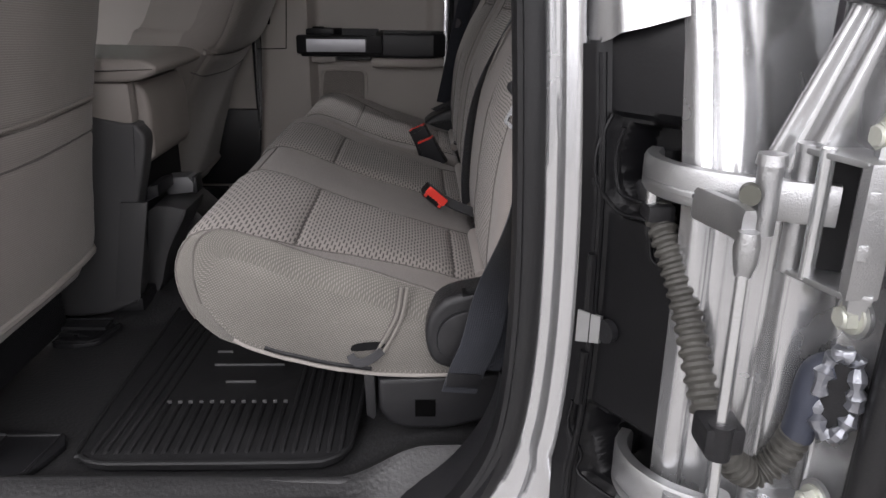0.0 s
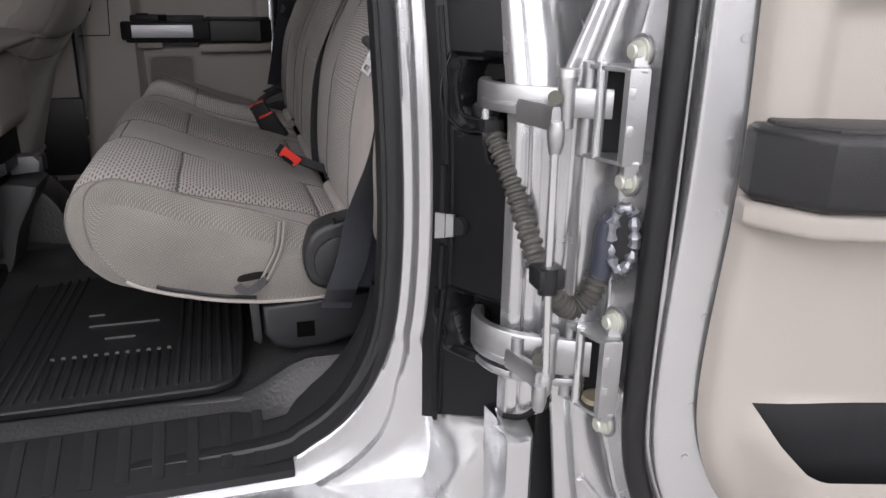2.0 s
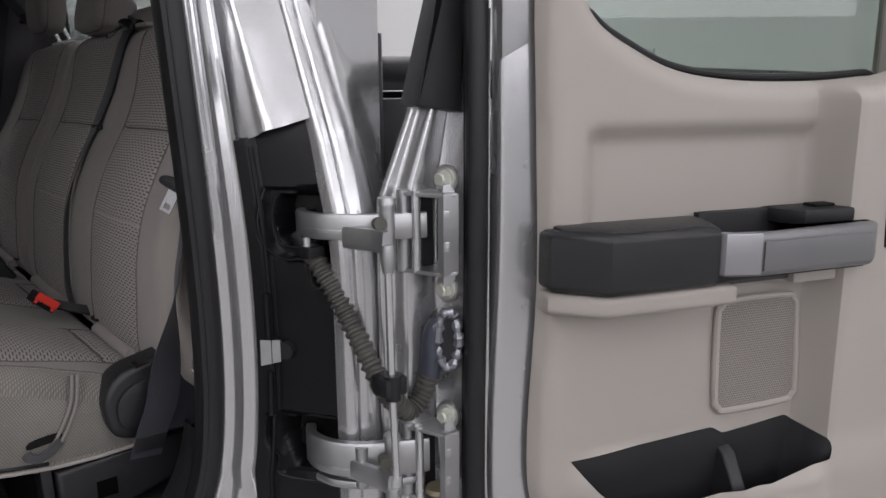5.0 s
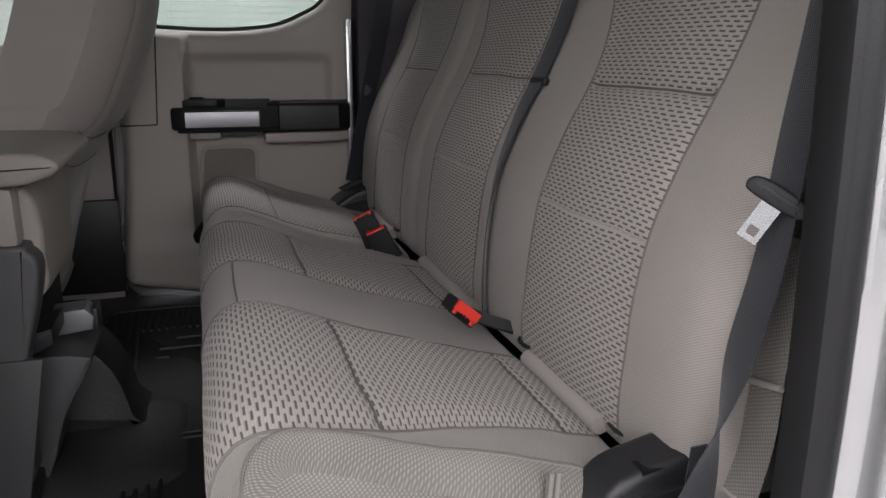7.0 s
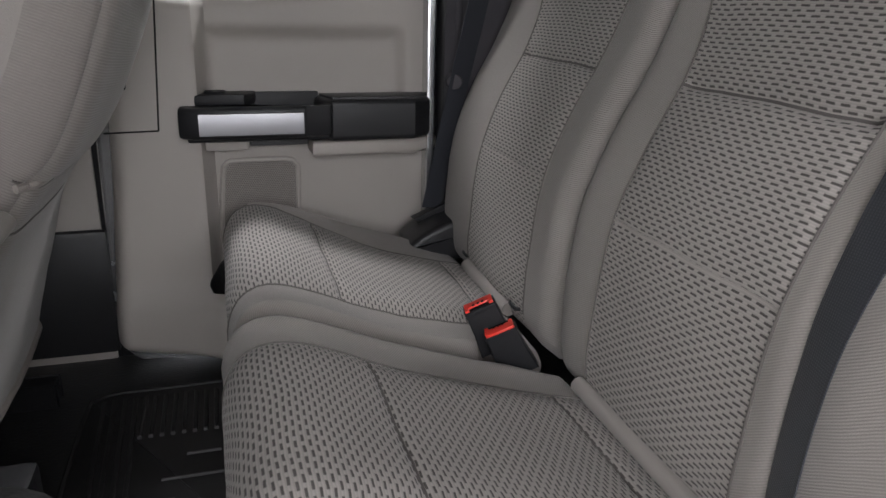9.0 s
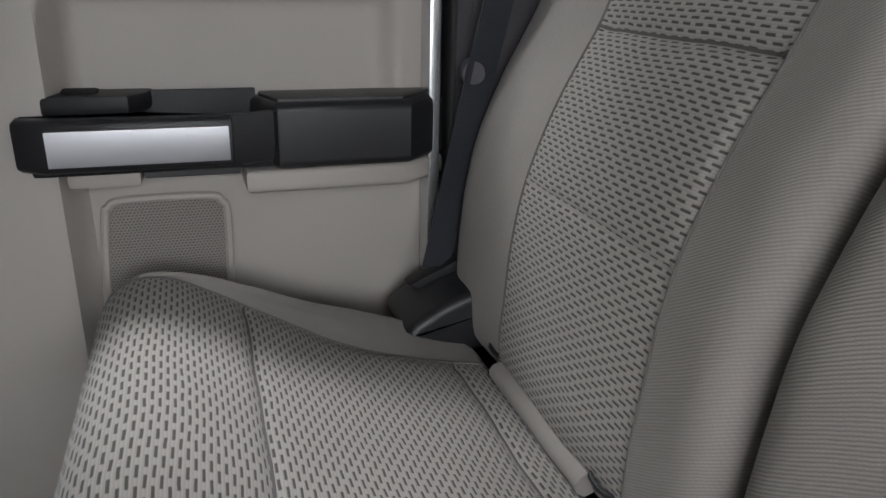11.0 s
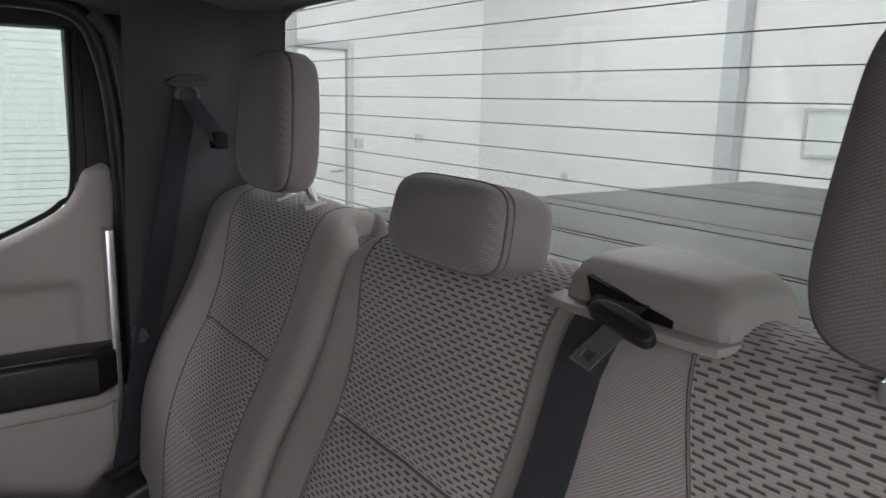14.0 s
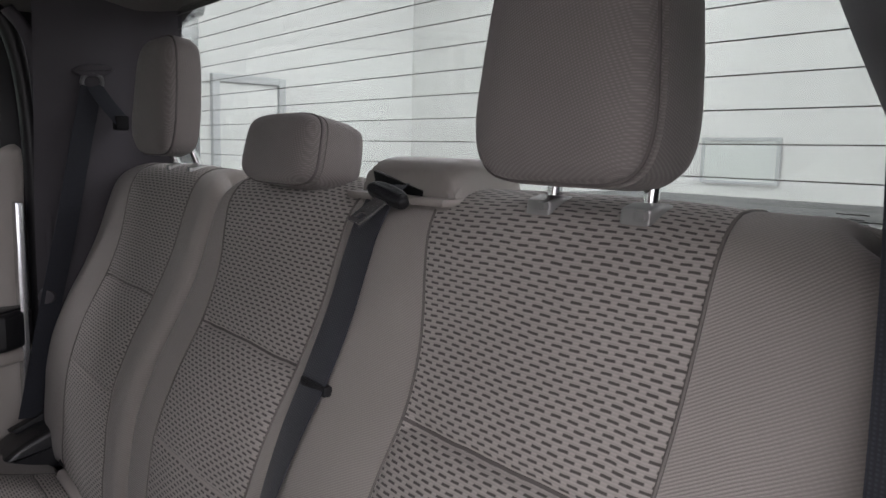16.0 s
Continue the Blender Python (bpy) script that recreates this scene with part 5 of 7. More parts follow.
def build_door(M, name, label, near):
    at = M.translation
    d = root(name, label, "car door", (at.x, at.y, 0.6), group="rear doors")
    put = lambda n, bm, mat, parent=None, text="", smooth=True: part(n, bm, mat, parent or d, text, smooth, M)
    # painted shell
    shell = smooth_line([(-0.040, 1.76), (-0.036, 1.45), (-0.034, 1.15), (-0.042, 0.90), (-0.036, 0.76), (-0.004, 0.669), (0.045, 0.600), (0.12, 0.556), (0.25, 0.545)], 5)
    outline = [(float(a), float(b)) for a, b in shell] + [(0.40, 0.572), (0.42, 0.625), (0.58, 0.66), (0.615, 0.70), (0.605, 1.34), (0.56, 1.34), (0.42, 1.333), (0.30, 1.333), (0.20, 1.345), (0.13, 1.372), (0.085, 1.40), (0.055, 1.45), (0.035, 1.62), (0.03, 1.76)]
    bm = bmesh.new()
    prism(bm, outline, 1, -0.055, -0.022, bevel=0.010, seg=3)
    body = put("inner_shell", bm, silver, None, "silver painted door shell")
    skin = [(-0.10, 0.50), (0.42, 0.50), (0.60, 0.66), (0.63, 0.70), (0.62, 1.30), (-0.092, 1.30)]
    put("outer_skin", prism(bmesh.new(), skin, 1, -0.150, -0.128, bevel=0.008), silver, None, "silver painted outer skin")
    section = smooth_line([(-0.040, -0.040), (-0.056, -0.046), (-0.064, -0.058), (-0.082, -0.082), (-0.093, -0.092), (-0.101, -0.088), (-0.124, -0.080), (-0.136, -0.081),
                           (-0.145, -0.094), (-0.152, -0.097), (-0.161, -0.096), (-0.165, -0.101), (-0.161, -0.108), (-0.120, -0.150)], 3)

    def end_place(z, k):
        p = section[int(k)]
        f = min(1.0, max(0.0, (p[0] + 0.040) / -0.120))
        inner = float(np.interp(z, [0.46, 0.50, 0.545, 0.60, 0.669, 0.76, 0.90], [0.30, 0.27, 0.22, 0.085, 0.036, 0.002, 0.0]))
        outer = 0.09 * max(0.0, 0.92 - z) + (0.37 * max(0.0, z - 1.19) if near else 0.0)
        return (p[0] + inner * (1 - f) + outer * f, p[1] - 0.012 * smoothstep(0.0, 0.2, inner) * (1 - f), z)
    put("end_face", sheet(end_place, np.linspace(1.42, 0.46, 57), list(range(len(section)))), silver, None, "silver painted hinge end")
    put("lower_shell", prism(bmesh.new(), [(0.02, 0.46), (0.50, 0.46), (0.50, 0.485), (0.428, 0.582), (0.40, 0.596), (0.16, 0.590), (0.10, 0.555)], 1, -0.135, -0.058, bevel=0.008), silver)
    for run in (((0.215, 0.535), (0.265, 0.580)), ((0.285, 0.520), (0.345, 0.590)), ((0.300, 0.500), (0.335, 0.553), (0.398, 0.553), (0.412, 0.585))):
        put("stiffening_rib", tube(bmesh.new(), smooth_line([(a, -0.059, b) for a, b in run], 4), 0.008, sides=8), silver, body)
    for run in (((20, 0.69), (14, 0.60), (10, 0.54)), ((22, 0.60), (16, 0.585), (9, 0.59))):
        put("stiffening_rib", tube(bmesh.new(), smooth_line([Vector(end_place(z, k)) + Vector((0, 0.002, 0)) for k, z in run], 4), 0.006, sides=8), silver, body)
    seal_line = smooth_line([(-0.062, 1.76), (-0.058, 1.45), (-0.057, 1.15), (-0.060, 0.90), (-0.055, 0.755), (-0.020, 0.650), (0.030, 0.570), (0.10, 0.510), (0.22, 0.475), (0.40, 0.470)], 7)
    put("weatherstrip", tube(bmesh.new(), [(a, -0.040, b) for a, b in seal_line], 0.014, sides=12), rubber, None, "black rubber seal round the door")
    put("weatherstrip_lip", tube(bmesh.new(), [(a - 0.004, -0.052, b) for a, b in seal_line], 0.008, sides=10), rubber)
    put("window_post", boxed(0.575, 0.62, -0.06, 0.01, 1.34, 1.76, bevel=0.012), trim)
    put("window_header", boxed(-0.04, 0.62, -0.06, -0.01, 1.70, 1.76, bevel=0.012), black)
    put("window_post", prism(bmesh.new(), [(-0.035, 1.36), (-0.037, 1.76), (0.060, 1.76), (0.062, 1.46), (0.04, 1.40)], 1, -0.055, -0.02, bevel=0.008), black if not near else silver)
    pane = put("pane", prism(bmesh.new(), [(0.03, 1.33), (0.03, 1.72), (0.60, 1.72), (0.60, 1.30)], 1, -0.048, -0.044), pane_tint, None, "green tinted window pane")
    pane.visible_shadow = False
    bead = smooth_line([(0.575, 1.70), (0.570, 1.352), (0.52, 1.350), (0.42, 1.344), (0.30, 1.344), (0.20, 1.356), (0.13, 1.384), (0.085, 1.412), (0.062, 1.455), (0.055, 1.70)], 6)
    put("window_bead", tube(bmesh.new(), [(a, -0.022, b) for a, b in bead], 0.005, sides=8), rubber, None, "black rubber window bead")
    # moulded trim
    us = sorted(set(np.round(np.arange(-0.004, 0.620, 0.0068), 4).tolist()))
    zs = np.arange(0.620, 1.480, 0.0068)

    def keep(u, z):
        return inside(TRIM_POLY, u, z) and not inside(POCKET, u, z)
    bm = bmesh.new()
    verts = {}
    cells = [(i, j) for i in range(len(us) - 1) for j in range(len(zs) - 1) if keep((us[i] + us[i + 1]) / 2, (zs[j] + zs[j + 1]) / 2)]
    edge_of = {}
    for i, j in cells:
        for q in ((i, j), (i + 1, j), (i + 1, j + 1), (i, j + 1)):
            verts.setdefault(q, bm.verts.new(door_trim_place(us[q[0]], zs[q[1]])) if q not in verts else verts[q])
    for i, j in cells:
        bm.faces.new([verts[q] for q in ((i, j), (i + 1, j), (i + 1, j + 1), (i, j + 1))])
    # draw the stepped border onto the smooth outlines
    for v in bm.verts:
        if v.is_boundary:
            u, z = v.co.x, v.co.z
            lines = (TRIM_POLY, POCKET)
            best, where, hole = 9.0, None, False
            for n, poly in enumerate(lines):
                for (a, b), (c, e) in zip(poly, poly[1:] + poly[:1]):
                    l2 = (c - a) ** 2 + (e - b) ** 2 + 1e-12
                    t = min(1.0, max(0.0, ((u - a) * (c - a) + (z - b) * (e - b)) / l2))
                    p = (a + t * (c - a), b + t * (e - b))
                    dd = (u - p[0]) ** 2 + (z - p[1]) ** 2
                    if dd < best:
                        best, where, hole = dd, p, n == 1
            w = trim_w(*where) if hole else -0.012
            v.co = Vector((where[0], w, where[1]))
    panel = put("trim_panel", bm, trim, None, "moulded taupe plastic trim panel")
    # storage pocket
    dense = [(a + (c - a) * t / 6, b + (e - b) * t / 6) for (a, b), (c, e) in zip(POCKET, POCKET[1:] + POCKET[:1]) for t in range(6)]
    rim = [(u, trim_w(u, z) - 0.001, z) for u, z in dense]
    bm = bmesh.new()
    top = [bm.verts.new(p) for p in rim]
    low = [bm.verts.new((0.11 + (p[0] - 0.068) * 0.86, -0.012 + max(0.0, p[1]) * 0.72, 0.675)) for p in rim]
    for k in range(len(rim)):
        m = (k + 1) % len(rim)
        bm.faces.new((top[k], top[m], low[m], low[k]))
    bm.faces.new(low)
    well = put("map_pocket", bm, pocket_grey, None, "deep black storage pocket")
    put("divider", prism(bmesh.new(), [(-0.004, 0.846), (0.020, 0.836), (0.046, 0.792), (0.062, 0.760), (0.062, 0.68), (-0.004, 0.68)], 0, 0.286, 0.308, bevel=0.005, seg=3), pocket_grey, well)
    put("pocket_back", boxed(0.075, 0.440, -0.016, -0.004, 0.70, 0.848, bevel=0.003), pocket_grey, well)
    # armrest, pull cup and switch pad
    arm = put("armrest", prism(bmesh.new(), [(0.007, 0.0), (0.007, 0.030), (0.060, 0.078), (0.208, 0.078), (0.216, 0.068), (0.232, 0.020), (0.232, 0.0)], 2, 1.094, 1.166, bevel=0.010, seg=3), charcoal, None, "black grained armrest")
    put("armrest_pad", prism(bmesh.new(), [(0.022, 0.002), (0.022, 0.028), (0.066, 0.066), (0.206, 0.066), (0.222, 0.020), (0.222, 0.002)], 2, 1.160, 1.1700, bevel=0.005, seg=2), charcoal, arm)
    cup = put("pull_cup", prism(bmesh.new(), [(0.214, 0.0), (0.214, 0.070), (0.452, 0.070), (0.452, 0.0)], 2, 1.096, 1.116, bevel=0.006), black, arm, "black pull handle tray")
    put("cup_back", boxed(0.225, 0.462, 0.004, 0.015, 1.096, 1.174, bevel=0.002), black, cup)
    bm = prism(bmesh.new(), [(0.208, 0.058), (0.214, 0.080), (0.258, 0.092), (0.438, 0.092), (0.464, 0.074), (0.464, 0.010), (0.450, 0.010), (0.448, 0.060), (0.27, 0.070), (0.22, 0.062)], 2, 1.104, 1.158, bevel=0.009, seg=3)
    grip = put("pull_handle", bm, satin_dark if near else charcoal, arm, "grey pull handle" if near else "black pull handle")
    put("handle_face", prism(bmesh.new(), [(0.262, 0.0915), (0.260, 0.0950), (0.432, 0.0950), (0.430, 0.0915)], 2, 1.112, 1.148, bevel=0.001), satin if not near else satin_dark, grip, "satin silver face")
    put("bright_cap", prism(bmesh.new(), [(0.2065, 0.068), (0.213, 0.0825), (0.256, 0.0944), (0.257, 0.0905), (0.218, 0.066)], 2, 1.108, 1.159, bevel=0.002), satin if near else charcoal, grip, "bright silver end cap" if near else "")
    switch = put("switch_pad", prism(bmesh.new(), [(0.333, 0.004), (0.338, 0.034), (0.356, 0.058), (0.436, 0.060), (0.460, 0.046), (0.460, 0.004)], 2, 1.156, 1.176, bevel=0.005), black, arm, "black switch pad")
    put("switch", boxed(0.385, 0.420, 0.022, 0.044, 1.1755, 1.180, bevel=0.003), black_deep, switch)
    put("grip_well", boxed(0.236, 0.330, 0.006, 0.055, 1.116, 1.122), black_deep, cup)
    put("ledge", prism(bmesh.new(), [(0.006, 0.0), (0.006, 0.028), (0.060, 0.070), (0.244, 0.070), (0.246, 0.0)], 2, 1.066, 1.092, bevel=0.008, seg=3), trim, None, "taupe ledge under the armrest")
    put("ledge_bracket", boxed(0.352, 0.425, 0.0, 0.052, 1.078, 1.100, bevel=0.005), trim)
    put("under_tray", boxed(0.248, 0.350, 0.0, 0.045, 1.084, 1.100, bevel=0.003), grey_plastic)
    # loudspeaker
    ring = smooth_line([(0.270, 0.920), (0.266, 1.028), (0.271, 1.045), (0.288, 1.053), (0.376, 1.053), (0.393, 1.046), (0.399, 1.030), (0.408, 0.922), (0.403, 0.904), (0.387, 0.897), (0.292, 0.896), (0.276, 0.903)], 5, closed=True)
    spk = put("speaker_frame", tube(bmesh.new(), [(a, 0.014, b) for a, b in ring], 0.005, sides=8, closed=True), trim, None, "rounded speaker surround")
    bm = bmesh.new()
    uvl = bm.loops.layers.uv.new("UVMap")
    f = bm.faces.new([bm.verts.new((a, 0.0155, b)) for a, b in ring])
    for lp in f.loops:
        lp[uvl].uv = (lp.vert.co.x, lp.vert.co.z)
    put("speaker_grille", bm, mesh_trim, spk, "perforated speaker grille")
    # latch-side cover plate, inner release and rivets
    for a, b in (((0.497, 1.118), (0.582, 1.116)), ((0.497, 1.118), (0.484, 1.335))):
        put("panel_gap", tube(bmesh.new(), [(a[0], trim_w(*a) + 0.0004, a[1]), (b[0], trim_w(*b) + 0.0004, b[1])], 0.0015, sides=6), black_deep, panel, "dark joint line")
    rel = put("release_recess", prism(bmesh.new(), smooth_line([(0.539, 1.196), (0.535, 1.30), (0.542, 1.318), (0.572, 1.318), (0.575, 1.194), (0.550, 1.188)], 4, closed=True), 1, 0.050, 0.0635, bevel=0.002), black_deep, None, "black release recess")
    put("release_lever", boxed(0.546, 0.567, 0.058, 0.068, 1.21, 1.29, bevel=0.004), black, rel)
    for z in (1.240, 1.140, 1.064, 0.946, 0.836, 0.766):
        bm = bmesh.new()
        disc(bm, (0.000, -0.024, z), (0, 1, 0), 0.0055, 0.0035, 12, 0.3)
        put("rivet", bm, silver, body)
    if near:
        loop = smooth_line([(0.628, 0.022, 1.70), (0.631, 0.022, 1.30), (0.633, 0.022, 1.12), (0.640, 0.021, 0.955), (0.642, 0.020, 0.905)], 6)
        belt = put("seat_belt", strap(loop, 0.045, 0.0022, (0.98, -0.05, 0)), webbing, None, "black front seat belt on the door's edge")
        put("belt_end", prism(bmesh.new(), smooth_line([(0.620, 0.928), (0.664, 0.928), (0.666, 0.892), (0.648, 0.866), (0.632, 0.872), (0.616, 0.896)], 3, closed=True), 1, 0.014, 0.030, bevel=0.005), charcoal, belt, "stitched belt end")
        put("lower_strap", prism(bmesh.new(), [(0.618, 0.890), (0.650, 0.876), (0.632, 0.770), (0.629, 0.748), (0.615, 0.722), (0.613, 0.800)], 1, 0.008, 0.020, bevel=0.003), charcoal, belt, "tapering plastic strap")
        put("belt_sleeve", prism(bmesh.new(), [(-0.124, 1.310), (-0.066, 1.302), (-0.062, 1.42), (-0.028, 1.76), (-0.008, 1.76)], 1, -0.135, -0.068, bevel=0.004), black, None, "black sleeve at the window post")
        for z in (1.262, 1.225):
            bm = bmesh.new()
            disc(bm, (-0.092, -0.098, z), (-1, 0, 0), 0.004, 0.004, 10, 0.3)
            put("rivet", bm, zinc)
    return d


BASE = Vector((-0.028, 0.0, -0.016))
near_door = build_door(NEAR, "rear_door", "silver rear-hinged door, open, with taupe inner trim", True)
BASE = Vector((0, 0, 0))
far_door = build_door(FAR, "rear_door", "closed far rear door with taupe inner trim", False)
part("edge_strip", boxed(0.066, 0.080, 0.745, 0.785, 0.83, 1.372, bevel=0.003), silver, far_door, "bare silver door edge")

# ---- hinges, rod and cable at the open door ----
BASE = Vector((-0.028, 0.0, -0.016))
liner = root("hinge_liner", "black plastic liner with hinge openings in the jamb", "liner panel", (0.2, -0.9, 0.73))


def liner_point(f, z, out=0.0):
    """A point on the liner: f from its inner to its outer edge."""
    x = np.interp(max(z, 0.83), [e[1] for e in EDGE[:70]][::-1], [e[0] for e in EDGE[:70]][::-1])
    c = corner_at(z)
    n = np.array([0.033, -0.863]) * (1 - f) + np.array([c.x - 0.002 - x, c.y]) * f
    lean = 0.3 * lean_at(z) * (1 - f)
    side = np.array([-0.88, -0.47])
    fold = 0.010 * smoothstep(0.16, 0.22, f)
    return Vector((x + n[0] + side[0] * (out + 0.004 - fold), n[1] + lean + side[1] * (out + 0.004 - fold), z))


UPPER = [(0.24, 1.208), (0.165, 1.176), (0.165, 1.146), (0.26, 1.124), (0.40, 1.119), (0.62, 1.119), (0.68, 1.088), (0.82, 1.084), (1.05, 1.084), (1.05, 1.212), (0.62, 1.209)]
UPPER_DEEP = [(0.36, 1.198), (0.28, 1.172), (0.30, 1.146), (0.38, 1.137), (0.64, 1.132), (0.72, 1.100), (1.05, 1.098), (1.05, 1.203)]
LOWER = [(0.10, 0.908), (0.10, 0.876), (0.23, 0.848), (0.26, 0.822), (0.87, 0.818), (1.05, 0.820), (1.05, 0.912)]
LOWER_DEEP = [(0.22, 0.898), (0.24, 0.874), (0.36, 0.848), (0.42, 0.834), (1.05, 0.832), (1.05, 0.902)]


def liner_depth(f, z):
    """Stepped hinge pockets pressed into the panel, with soft walls."""
    total = 0.0
    for a in (-0.02, 0.0, 0.02):
        for b in (-0.0022, 0.0, 0.0022):
            for poly, depth in ((UPPER, 0.010), (UPPER_DEEP, 0.032), (LOWER, 0.010), (LOWER_DEEP, 0.032)):
                if inside(poly, f + a, z + b):
                    total -= depth
    return total / 9


def liner_keep(f, z):
    if f > 0.90 and 0.93 < z < 1.07:
        return False
    return z < 1.268 + 0.036 * f


fs = np.linspace(0, 1.06, 44)
part("panel", sheet(lambda z, f: liner_point(f, z + 0.032 * f * smoothstep(0.79, 0.709, z), liner_depth(f, z)), np.arange(0.709, 1.318, 0.0032), fs, lambda z, f: liner_keep(f, z)), liner_black, liner, "smooth black panel with pressed hinge pockets")
for path in (UPPER[:9], UPPER_DEEP[:7], LOWER[:6]):
    part("moulded_rib", tube(bmesh.new(), smooth_line([liner_point(f, z, 0.001) for f, z in path], 4), 0.0022, sides=8), liner_black, liner)
for f, z in ((0.5, 1.165), (0.42, 0.868)):
    part("socket", tube(bmesh.new(), [liner_point(f, z - 0.012, -0.036), liner_point(f, z + 0.012, -0.036)], 0.012, sides=12), black_deep, liner)
for z in (1.035, 0.93):
    part("clip", tube(bmesh.new(), [liner_point(0.17, z + 0.04, 0.002), liner_point(0.17, z - 0.02, 0.002)], 0.005, sides=8), liner_black, liner)
part("edge_fold", tube(bmesh.new(), [liner_point(0.18, z, -0.001) for z in np.linspace(0.71, 1.262, 20)], 0.004, sides=8), liner_black, liner)
tp = liner_point(0.13, 0.994)
catch = root("door_striker", "silver striker plate on the black jamb liner", "striker", tuple(tp))
bm = bmesh.new()
q = [liner_point(0.06, 1.011, 0.003), liner_point(0.28, 1.012, 0.008), liner_point(0.28, 0.983, 0.008), liner_point(0.06, 0.976, 0.003)]
fa = bm.faces.new([bm.verts.new(v) for v in q])
ex = bmesh.ops.extrude_face_region(bm, geom=[fa])
bmesh.ops.translate(bm, verts=[v for v in ex["geom"] if isinstance(v, bmesh.types.BMVert)], vec=(0.003, 0.002, 0))
part("plate", bm, cast, catch, "dull silver plate")
part("pad", tube(bmesh.new(), [liner_point(0.33, 0.998, 0.0), liner_point(0.33, 0.998, 0.008)], 0.012, sides=14), black, catch)


def door_point(u, w, z):
    return NEAR @ Vector((u, w, z))


def bar(bm, pts, height, thick):
    """A flat upright bar along plan points (x, y), at a height range."""
    lo, hi = height
    pts = [np.array(p) for p in pts]
    rows = []
    for k, p in enumerate(pts):
        t = pts[min(k + 1, len(pts) - 1)] - pts[max(k - 1, 0)]
        t = t / np.linalg.norm(t)
        n = np.array([-t[1], t[0]]) * thick / 2
        c = 0.004
        rows.append([bm.verts.new((*(p + n * a), b)) for a, b in ((1, lo + c), (0.7, lo), (-0.7, lo), (-1, lo + c), (-1, hi - c), (-0.7, hi), (0.7, hi), (1, hi - c))])
    for a, b in zip(rows, rows[1:]):
        for j in range(8):
            bm.faces.new((a[j], a[(j + 1) % 8], b[(j + 1) % 8], b[j]))
    bm.faces.new(rows[0][::-1])
    bm.faces.new(rows[-1])
    return bm


olive = material("olive_rubber", (0.075, 0.075, 0.060), 0.6, stain=0.2)


